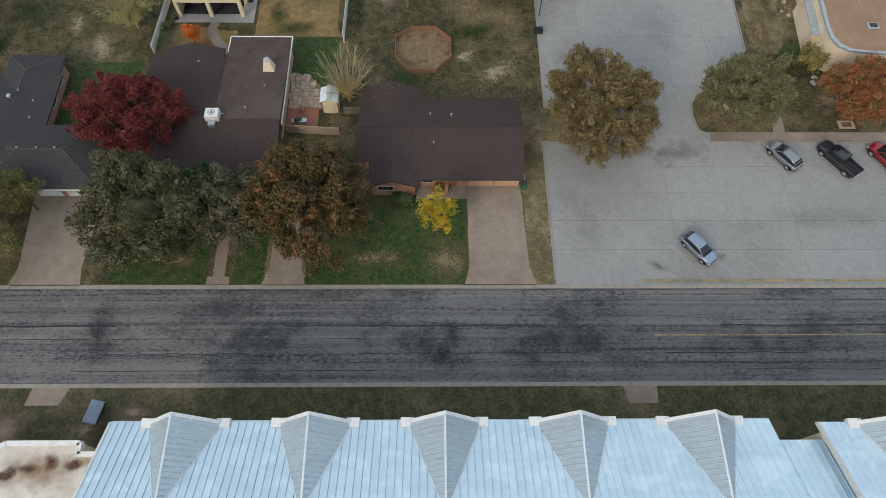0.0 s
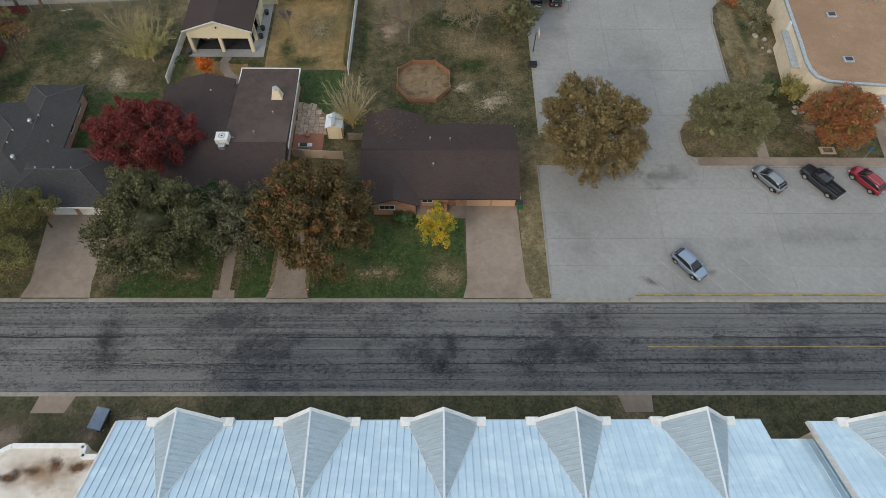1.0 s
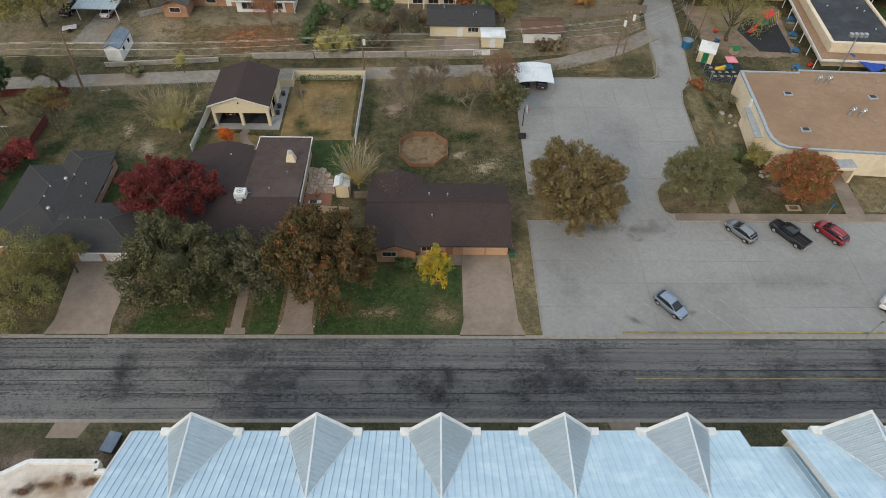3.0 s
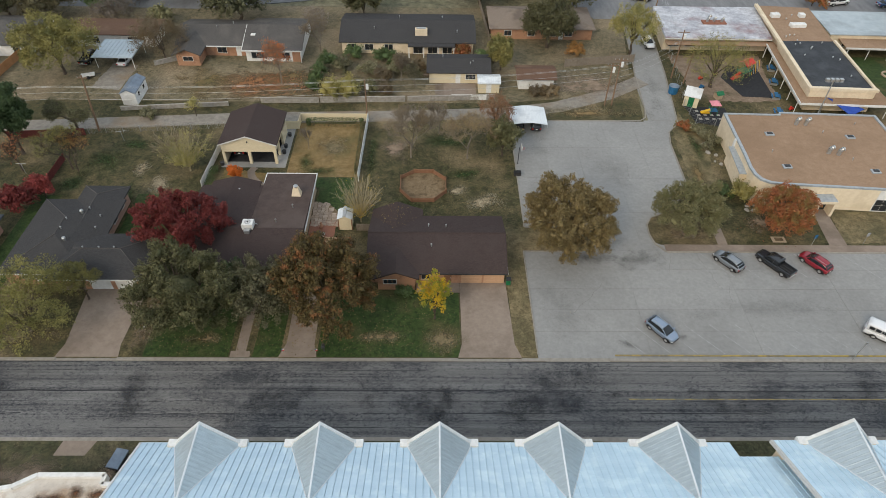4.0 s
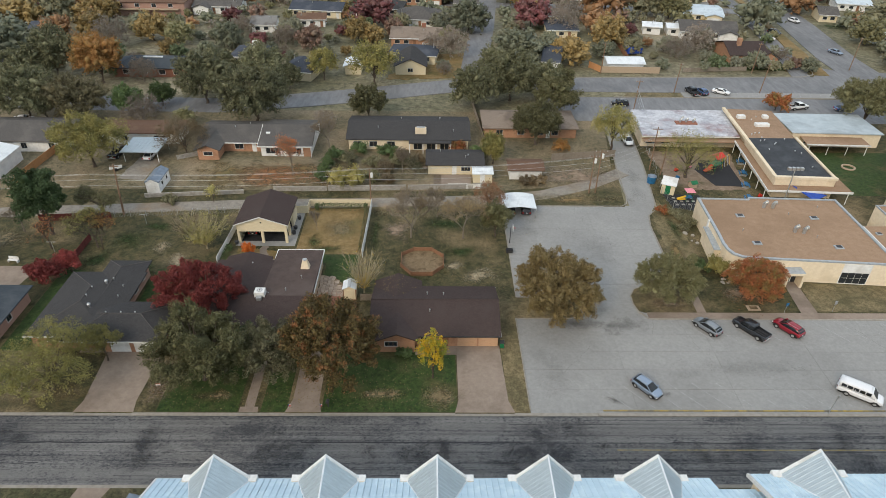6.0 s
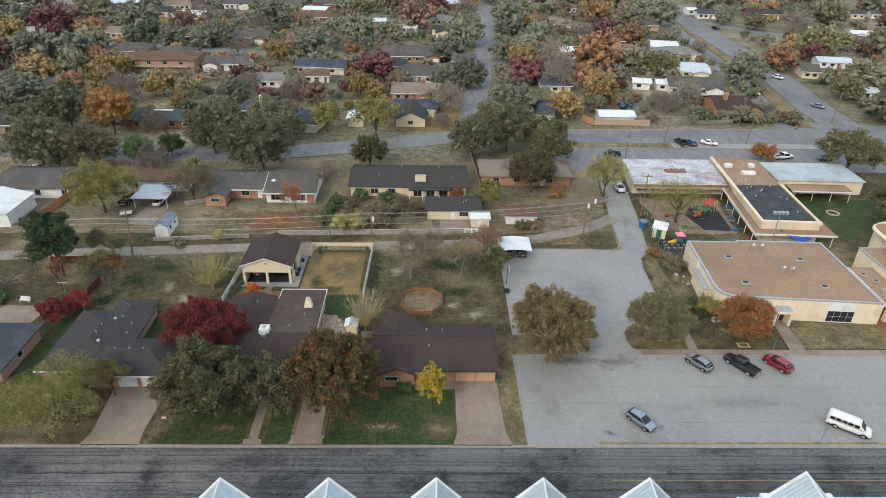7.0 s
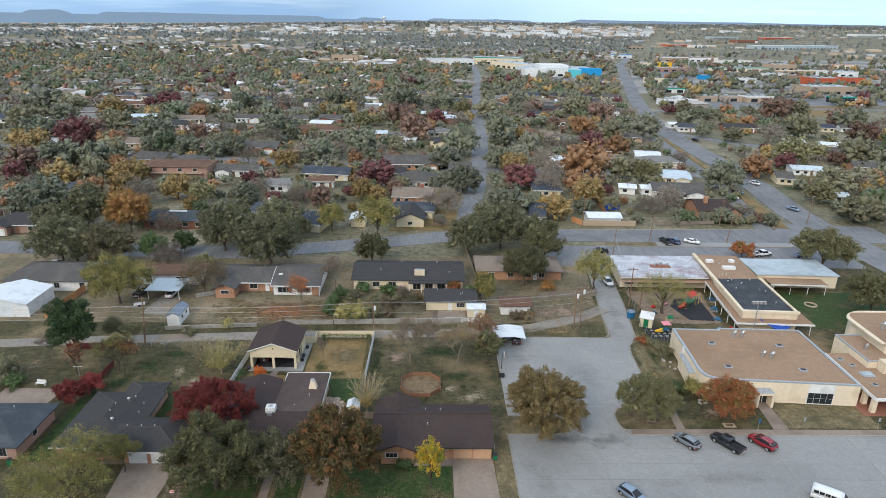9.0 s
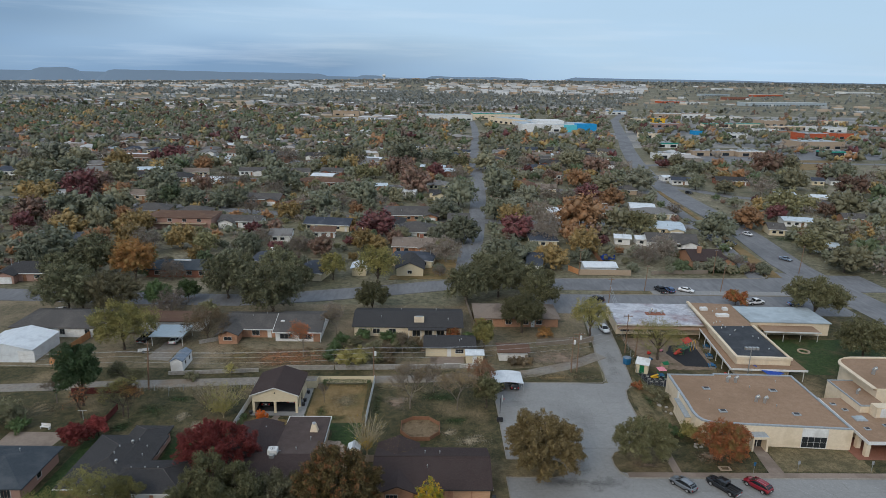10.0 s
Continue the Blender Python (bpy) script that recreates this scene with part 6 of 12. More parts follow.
for k in range(6):
    wpart("post", Mesh().tube((69.6 + 0.42 * k, 82.5 + 4.2 * k, 0), (69.6 + 0.42 * k, 82.5 + 4.2 * k, 2.7), 0.08, 0.08), WHITE, sd2)
wpart("corner_post", Mesh().tube((85.2, 80.5, 0), (85.2, 80.5, 2.7), 0.08, 0.08), WHITE, sd2)
wpart("roof_tan", Mesh().prism([(73.7, 102.6), (84.3, 102.6), (86.0, 118.6), (74.9, 119.6)], 3.6, 4.28), GRAVEL_ROOF, sd2, "brown gravel roof")
wpart("roof_tan_wall", Mesh().prism([(73.9, 102.8), (84.1, 102.8), (85.6, 118.2), (75.2, 119.2)], 0, 3.6), CREAM, sd2)
for x, y, wx in ((76.6, 113.9, 0.9), (79.6, 109.2, 1.6), (82.4, 114, 0.6)):
    wpart("roof_unit", Mesh().box(x - wx, x + wx, y - 0.6, y + 0.6, 4.28, 5.0, 0.06), WHITE, sd2, "white rooftop air unit")
for k in range(16):
    rr = random.Random(70 + k)
    vent(sd2, rr.uniform(74.5, 82.5), rr.uniform(85, 117), 4.3, 0.3, 0.09)
fl = Mesh().tube((72.4, 79.8, 0), (72.4, 79.8, 8.3), 0.12, 0.09, 8)
wpart("light_mast", fl, STEEL, sd2)
for dx in (-1.2, -0.4, 0.4, 1.2):
    wpart("floodlight", Mesh().box(72.4 + dx - 0.3, 72.4 + dx + 0.3, 79.4, 80.0, 8.0, 8.6, 0.06), STEEL, sd2)

lw = thing("school_wing", 97, 113, 0.14, 0, "school wing with a pale blue-white flat roof", "school")
wpart("wall", Mesh().prism([(86.5, 107.4), (106.8, 106.8), (107.1, 117.8), (87.0, 118.2)], 0, 3.5), CREAM, lw)
wpart("roof", Mesh().prism([(86.1, 107.1), (107.1, 106.4), (107.4, 118.2), (86.6, 118.6)], 3.5, 3.7), ROOF_LIGHT, lw)
wpart("porch_roof", Mesh().prism([(87.9, 102.9), (102.0, 102.3), (102.3, 106.7), (88.2, 107.2)], 2.6, 2.75), GRAVEL_ROOF, lw)
wpart("porch_fascia", Mesh().prism([(87.8, 102.8), (102.1, 102.2), (102.1, 102.35), (87.8, 102.95)], 2.5, 2.8), WHITE, lw)
for k in range(4):
    wpart("post", Mesh().tube((88.6 + 4.3 * k, 103.1 - 0.18 * k, 0), (88.6 + 4.3 * k, 103.1 - 0.18 * k, 2.6), 0.08, 0.08), WHITE, lw)
for a in (90.5, 93.5, 96.5, 99.5):
    window(lw, "-y", a, 106.95, 2.4, 1.1, 1.1, WHITE, 3)

# right-hand classroom block with a brick porch
rb = thing("school_wing", 95, 66, 0.14, 0, "cream classroom block with a flat brown roof and red brick porch", "school")
plan_r = [(90.2, 65.2), (115, 65.2), (115, 80), (95.0, 80)] + [(94.6 - 4.2 * math.sin(math.radians(a)), 75.8 + 4.2 * math.cos(math.radians(a))) for a in range(10, 91, 16)]
wpart("hall_wall", Mesh().prism(plan_r, 0, 6.2), CREAM, rb)
wpart("hall_roof", Mesh().prism(inset(plan_r, 0.97), 6.2, 6.26), GRAVEL_ROOF, rb)
hp, ip = Mesh(), inset(plan_r, 0.965)
for i in range(len(plan_r)):
    j = (i + 1) % len(plan_r)
    hp.prism([plan_r[i], plan_r[j], ip[j], ip[i]], 6.2, 6.5)
wpart("hall_parapet", hp, CREAM, rb)
wpart("mid_wall", Mesh().box(84.9, 90.1, 61.6, 72.2, 0, 4.6), CREAM, rb)
wpart("mid_roof", Mesh().box(85.1, 90.0, 61.8, 72.0, 4.6, 4.66), GRAVEL_ROOF, rb)
wpart("mid_parapet", Mesh().box(84.85, 85.1, 61.55, 72.25, 4.6, 4.85).box(85.1, 90.1, 72.0, 72.25, 4.6, 4.85).box(85.1, 90.1, 61.55, 61.8, 4.6, 4.85), FLASHING, rb)
wpart("stair_block", Mesh().box(86.6, 92.5, 59.6, 61.5, 0, 5.4), CREAM, rb)
wpart("stair_panel", Mesh().box(87.4, 89.4, 59.5, 59.6, 3.5, 5.2), WHITE, rb)
wpart("low_wall", Mesh().box(82.2, 84.8, 58.0, 66.8, 0, 3.0), CREAM, rb)
wpart("porch_roof", Mesh().prism([(79.9, 51.4), (110, 51.4), (110, 59.5), (86.4, 59.5), (86.4, 61.5), (84.8, 61.5), (84.8, 67.2), (80.3, 67.2)], 3.1, 3.35), GRAVEL_ROOF, rb)
wpart("porch_fascia", Mesh().strip([(80.25, 67.2), (79.8, 51.3), (110, 51.3)], 0.1, 2.85, 3.42), WHITE, rb)
for x_, y_ in ((80.1, 54.4), (79.9, 51.7), (84.4, 51.7), (88.9, 51.7), (93.4, 51.7), (80.2, 58.4)):
    wpart("porch_pillar", Mesh().box(x_, x_ + 0.75, y_, y_ + 0.75, 0, 2.9), CREAM, rb)
wpart("porch_wall", Mesh().box(82.2, 110, 57.7, 58.0, 0, 3.0), BRICK_RED, rb)
wpart("porch_floor", Mesh().box(78.2, 110, 50.8, 57.7, 0.0, 0.2), BRICK_RED, rb)
dome = wpart("skylight", Mesh().box(82.2, 84.4, 58.3, 60.0, 3.35, 3.6, 0.1), FLASHING, rb)
wpart("skylight_dome", Mesh().box(82.5, 84.1, 58.6, 59.7, 3.6, 3.95, 0.3), ROOF_LIGHT, dome)
for x_, y_ in ((81.6, 64.6), (82.6, 62.4), (82.4, 55.6), (86.6, 56.8)):
    hb_ = wpart("roof_hatch", Mesh().box(x_ - 0.5, x_ + 0.5, y_ - 0.4, y_ + 0.4, 3.35, 3.55, 0.05), FLASHING, rb)
    wpart("hatch_lid", Mesh().box(x_ - 0.3, x_ + 0.3, y_ - 0.22, y_ + 0.22, 3.55, 3.63, 0.03), DARK_METAL, hb_)
roof_unit(rb, 87.4, 66.5, 4.66, 0.8)
roof_unit(rb, 94, 72, 6.26, 1.1)

# ---- metal-roofed building in the foreground ----
mb = thing("metal_roof_building", 4, 0, 0.0, 0, "large building with a pale blue standing-seam metal roof and dormers", "building")
EAVE_Y, EAVE_Z, SLOPE = 10.85, 8.8, 0.49
RIDGE_Y = -9.0
RIDGE_Z = EAVE_Z + (EAVE_Y - RIDGE_Y) * SLOPE
wpart("wall", gable_wall(Mesh(), -23.2, 30.6, -28.4, 10.2, 0, EAVE_Z - 0.4, (EAVE_Y - RIDGE_Y) * SLOPE - 0.4, "x"), CREAM, mb)
wpart("back_roof", Mesh().poly([(-23.6, RIDGE_Y, RIDGE_Z), (31.0, RIDGE_Y, RIDGE_Z), (31.0, -28.9, EAVE_Z), (-23.6, -28.9, EAVE_Z)]).poly(
    [(-23.6, -28.9, EAVE_Z - 0.1), (31.0, -28.9, EAVE_Z - 0.1), (31.0, RIDGE_Y, RIDGE_Z - 0.1), (-23.6, RIDGE_Y, RIDGE_Z - 0.1)]), METAL_ROOF, mb)
PANEL = Mesh()
for k in range(54):
    x_ = -23.0 + k
    wpart("back_seam", Mesh().poly([(x_ - 0.04, RIDGE_Y, RIDGE_Z + 0.06), (x_ - 0.04, -28.9, EAVE_Z + 0.06), (x_ + 0.04, -28.9, EAVE_Z + 0.06), (x_ + 0.04, RIDGE_Y, RIDGE_Z + 0.06)])
          .poly([(x_ - 0.04, RIDGE_Y, RIDGE_Z), (x_ - 0.04, -28.9, EAVE_Z), (x_ - 0.04, -28.9, EAVE_Z + 0.06), (x_ - 0.04, RIDGE_Y, RIDGE_Z + 0.06)])
          .poly([(x_ + 0.04, RIDGE_Y, RIDGE_Z), (x_ + 0.04, RIDGE_Y, RIDGE_Z + 0.06), (x_ + 0.04, -28.9, EAVE_Z + 0.06), (x_ + 0.04, -28.9, EAVE_Z)]), METAL_ROOF, mb)
L = EAVE_Y - RIDGE_Y
pw = 0.62
PANEL.poly([(0.022, 0, 0), (pw - 0.05, 0, 0), (pw - 0.05, -L, L * SLOPE), (0.022, -L, L * SLOPE)])
PANEL.poly([(0.0, 0, -0.06), (0.0, -L, L * SLOPE - 0.06), (pw, -L, L * SLOPE - 0.06), (pw, 0, -0.06)])
PANEL.poly([(0, 0, -0.06), (pw, 0, -0.06), (pw, 0, 0), (0, 0, 0)])
PANEL.poly([(pw - 0.05, 0, 0), (pw - 0.04, 0, 0.08), (pw - 0.04, -L, L * SLOPE + 0.08), (pw - 0.05, -L, L * SLOPE)])
PANEL.poly([(pw - 0.04, 0, 0.08), (pw - 0.01, 0, 0.08), (pw - 0.01, -L, L * SLOPE + 0.08), (pw - 0.04, -L, L * SLOPE + 0.08)])
PANEL.poly([(pw - 0.01, 0, 0.08), (pw, 0, 0), (pw, -L, L * SLOPE), (pw - 0.01, -L, L * SLOPE + 0.08)])
PANEL_DATA = PANEL.data("roof_panel")
for i in range(88):
    p = part("roof_panel", PANEL_DATA, METAL_ROOF, mb)
    x = -23.6 + pw * i
    p.location = (x - 4, EAVE_Y, EAVE_Z + (0.0 if i < 52 else 0.05)) if x < 30.4 else (x - 4, 9.0, EAVE_Z + 1.85 * SLOPE)
wpart("eave_gutter", Mesh().box(-23.6, 10.6, EAVE_Y - 0.02, EAVE_Y + 0.1, EAVE_Z - 0.2, EAVE_Z - 0.02).box(10.6, 31.0, EAVE_Y - 0.02, EAVE_Y + 0.1, EAVE_Z - 0.15, EAVE_Z), METAL_DORMER, mb)
wpart("rake_trim", Mesh().poly([(-23.75, EAVE_Y, EAVE_Z - 0.25), (-23.75, EAVE_Y, EAVE_Z + 0.08), (-23.75, RIDGE_Y, RIDGE_Z + 0.08), (-23.75, RIDGE_Y, RIDGE_Z - 0.25)]).poly(
    [(-23.75, EAVE_Y, EAVE_Z + 0.08), (-23.55, EAVE_Y, EAVE_Z + 0.08), (-23.55, RIDGE_Y, RIDGE_Z + 0.08), (-23.75, RIDGE_Y, RIDGE_Z + 0.08)]), WHITE, mb)
wpart("recess_wall", Mesh().box(31.0, 36.0, 3.0, 8.4, 0, 9.2), CREAM, mb)
wpart("recess_roof", Mesh().poly([(30.9, 9.0, EAVE_Z + 1.85 * SLOPE + 0.0), (36.5, 9.0, EAVE_Z + 1.85 * SLOPE), (36.5, 0, EAVE_Z + 10.85 * SLOPE), (30.9, 0, EAVE_Z + 10.85 * SLOPE)]), METAL_ROOF, mb)
for k in range(10):
    x_ = 31.15 + 0.55 * k
    wpart("recess_seam", Mesh().poly([(x_ - 0.03, 9.0, EAVE_Z + 1.85 * SLOPE + 0.07), (x_ + 0.03, 9.0, EAVE_Z + 1.85 * SLOPE + 0.07), (x_ + 0.03, 0, EAVE_Z + 10.85 * SLOPE + 0.07), (x_ - 0.03, 0, EAVE_Z + 10.85 * SLOPE + 0.07)])
          .poly([(x_ - 0.03, 9.0, EAVE_Z + 1.85 * SLOPE), (x_ - 0.03, 0, EAVE_Z + 10.85 * SLOPE), (x_ - 0.03, 0, EAVE_Z + 10.85 * SLOPE + 0.07), (x_ - 0.03, 9.0, EAVE_Z + 1.85 * SLOPE + 0.07)])
          .poly([(x_ + 0.03, 9.0, EAVE_Z + 1.85 * SLOPE), (x_ + 0.03, 9.0, EAVE_Z + 1.85 * SLOPE + 0.07), (x_ + 0.03, 0, EAVE_Z + 10.85 * SLOPE + 0.07), (x_ + 0.03, 0, EAVE_Z + 10.85 * SLOPE)]), METAL_ROOF, mb)


def dormer(parent, xc, y0, peak, eave_z, half, slope_main, main_z0, main_y0):
    """A gabled dormer: ribbed roof faces, white rake boards and cornice returns, with a wall below."""
    drop = main_z0 + (main_y0 - y0 + 0.1) * slope_main
    back = lambda z: main_y0 - (z - main_z0) / slope_main
    d = wpart("dormer", Mesh().poly([(xc - half + 0.2, y0 - 0.5, main_z0 - 1.2), (xc + half - 0.2, y0 - 0.5, main_z0 - 1.2), (xc + half - 0.2, y0 - 0.5, drop), (xc, y0 - 0.5, peak - 0.2), (xc - half + 0.2, y0 - 0.5, drop)])
              .box(xc - half + 0.25, xc + half - 0.25, y0 - 2.2, y0 - 0.55, main_z0 - 1.0, drop - 0.1), CREAM, parent, "gabled dormer with white trim")
    for s in (-1, 1):
        run = lambda y_: min(1.0, (peak - main_z0 - (main_y0 - y_) * slope_main) / (peak - drop))
        at = lambda u, y_, up: (xc + s * half * u, y_, peak + (drop - peak) * u + up)
        m = Mesh().poly([at(0, y0, 0), at(1, y0, 0), at(1.06, y0 - 0.1, 0), at(0, back(peak) - 0.3, 0)])
        yy = y0 - 0.35
        while run(yy) > 0.05:
            u1 = run(yy)
            rib = Mesh().poly([at(0, yy, 0.01), at(u1, yy, 0.01), at(u1, yy - 0.03, 0.06), at(0, yy - 0.03, 0.06)])
            rib.poly([at(0, yy - 0.03, 0.06), at(u1, yy - 0.03, 0.06), at(u1, yy - 0.07, 0.06), at(0, yy - 0.07, 0.06)])
            rib.poly([at(0, yy - 0.07, 0.06), at(u1, yy - 0.07, 0.06), at(u1, yy - 0.10, 0.01), at(0, yy - 0.10, 0.01)])
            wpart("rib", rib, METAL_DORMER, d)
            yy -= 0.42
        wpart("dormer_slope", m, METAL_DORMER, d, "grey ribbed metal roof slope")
        wpart("valley_flashing", Mesh().tube(at(1.0, y0 - 0.1, 0.03), at(0.0, back(peak), 0.03), 0.06, 0.06, 5), METAL_WHITE, d)
        rb_ = Mesh()
        k = Vector((s * half, 0, drop - peak)).normalized() * 0.0
        for yy0, yy1 in ((y0 - 0.06, y0 + 0.22),):
            a0, a1 = (xc, peak + 0.14), (xc + s * (half + 0.05), drop + 0.12)
            b0, b1 = (xc, peak - 0.34), (xc + s * (half + 0.05), drop - 0.30)
            q = [(a0[0], yy1, a0[1]), (a1[0], yy1, a1[1]), (b1[0], yy1, b1[1]), (b0[0], yy1, b0[1])]
            p = [(x_, yy0, z_) for x_, _, z_ in q]
            rb_.poly(q), rb_.poly(p[::-1])
            rb_.poly([q[0], p[0], p[1], q[1]]), rb_.poly([q[2], p[2], p[3], q[3]]), rb_.poly([q[1], p[1], p[2], q[2]])
        wpart("rake_board", rb_, WHITE, d)
        x0, x1 = sorted((xc + s * (half - 0.45), xc + s * (half + 0.62)))
        wpart("cornice_return", Mesh().box(x0, x1, y0 - 0.35, y0 + 0.42, drop - 0.35, drop + 0.22, 0.03), WHITE, d)
        x0, x1 = sorted((xc + s * (half + 0.0), xc + s * (half + 0.5)))
        wpart("return_underside", Mesh().box(x0, x1, y0 - 0.62, y0 - 0.35, drop - 0.3, drop + 0.16, 0.02), CREAM, d)
    wpart("ridge_flashing", Mesh().tube((xc, y0 + 0.05, peak + 0.02), (xc, back(peak), peak + 0.02), 0.09, 0.09, 6), METAL_WHITE, d)
    return d


for k in range(5):
    dormer(mb, -17.4 + 10.62 * k, 10.66, 12.4, 9.35, 3.0, SLOPE, EAVE_Z, EAVE_Y)
eb = thing("metal_roof_building", 45, 0, 0.0, 0, "taller end block with a pale blue metal roof and dormer", "building")
wpart("wall", Mesh().box(34.6, 60, -25, 9.6, 0, 9.9), CREAM, eb)
for i in range(40):
    p = part("roof_panel", PANEL_DATA, METAL_ROOF, eb)
    p.location = (34.2 + pw * i - 45, 10.3, 10.3)
wpart("rake_trim", Mesh().poly([(34.1, 10.3, 9.95), (34.1, 10.3, 10.4), (34.1, RIDGE_Y, 10.4 + 19.3 * SLOPE), (34.1, RIDGE_Y, 9.95 + 19.3 * SLOPE)]).poly(
    [(34.1, 10.3, 10.4), (34.3, 10.3, 10.4), (34.3, RIDGE_Y, 10.4 + 19.3 * SLOPE), (34.1, RIDGE_Y, 10.4 + 19.3 * SLOPE)]), TRIM, eb)
dormer(eb, 40.1, 10.1, 13.95, 10.85, 3.0, SLOPE, 10.3, 10.3)
fb = thing("flat_roof_annex", -31, 0, 0.0, 0, "flat-roofed annex with a white rusty roof and parapet", "building")
pl = [(-36.4, 8.8), (-34.5, 9.95), (-28.1, 9.95), (-28.1, 9.0), (-24.2, 9.0), (-24.2, -20), (-60, -20), (-60, 4.0)][::-1]
pl = pl[::-1]
wpart("wall", Mesh().prism(pl[::-1], 0, 4.0), CREAM, fb)
wpart("roof", Mesh().prism(pl[::-1], 4.0, 4.08), ROOF_RUST, fb, "white roof coating streaked with rust")
par = Mesh()
for a, b in ((0, 1), (1, 2), (2, 3), (3, 4), (7, 0)):
    par.strip([pl[a], pl[b]], 0.22, 3.7, 4.5)
wpart("parapet", par, WHITE, fb)
for k, (x, y, rx, ry) in enumerate(((-32.5, 7.9, 1.6, 0.45), (-30.4, 8.3, 0.9, 0.7), (-28.3, 8.1, 1.0, 0.45), (-34.2, 7.2, 1.2, 0.5))):
    rr = random.Random(k)
    pts = [(x + rx * rr.uniform(0.75, 1.2) * math.cos(a), y + ry * rr.uniform(0.7, 1.2) * math.sin(a)) for a in [2 * math.pi * i / 14 for i in range(14)]]
    stain = part("rust_stain", DISC.data("rust_stain"), RUST_SOFT, fb)
    stain.matrix_basis = pose(x + 31, y, 4.09 + 0.003 * k) @ Matrix.Diagonal((rx * 1.5, ry * 1.8, 1, 1))

for k, (x, y, rx, ry) in enumerate(((-31.5, 7.6, 7.0, 2.6), (-27, 8.4, 4, 1.2), (-40, 5.0, 6, 2.2), (-30, 3.0, 5, 2.5))):
    wash = part("rust_wash", DISC.data("rust_wash"), RUST_WASH, fb, "thin tan rust wash")
    wash.matrix_basis = pose(x + 31, y, 4.083 + 0.0012 * k) @ Matrix.Diagonal((rx, ry, 1, 1))


# ---- trees ----
def ball(level):
    """Points and triangles of an even ball of radius 1."""
    b = bmesh.new()
    bmesh.ops.create_icosphere(b, subdivisions=level, radius=1.0)
    pts = np.array([v.co[:] for v in b.verts])
    tri = np.array([[v.index for v in f.verts] for f in b.faces])
    b.free()
    return pts, tri


BALLS = {1: ball(1), 2: ball(2)}


def from_arrays(name, verts, loops, starts):
    me = bpy.data.meshes.new(name)
    me.vertices.add(len(verts))
    me.vertices.foreach_set("co", np.ascontiguousarray(verts, np.float32).ravel())
    me.loops.add(len(loops))
    me.loops.foreach_set("vertex_index", np.ascontiguousarray(loops, np.int32))
    me.polygons.add(len(starts))
    me.polygons.foreach_set("loop_start", np.ascontiguousarray(starts, np.int32))
    me.polygons.foreach_set("use_smooth", np.diff(np.append(starts, len(loops))) == 3)
    me.update(calc_edges=True)
    return me


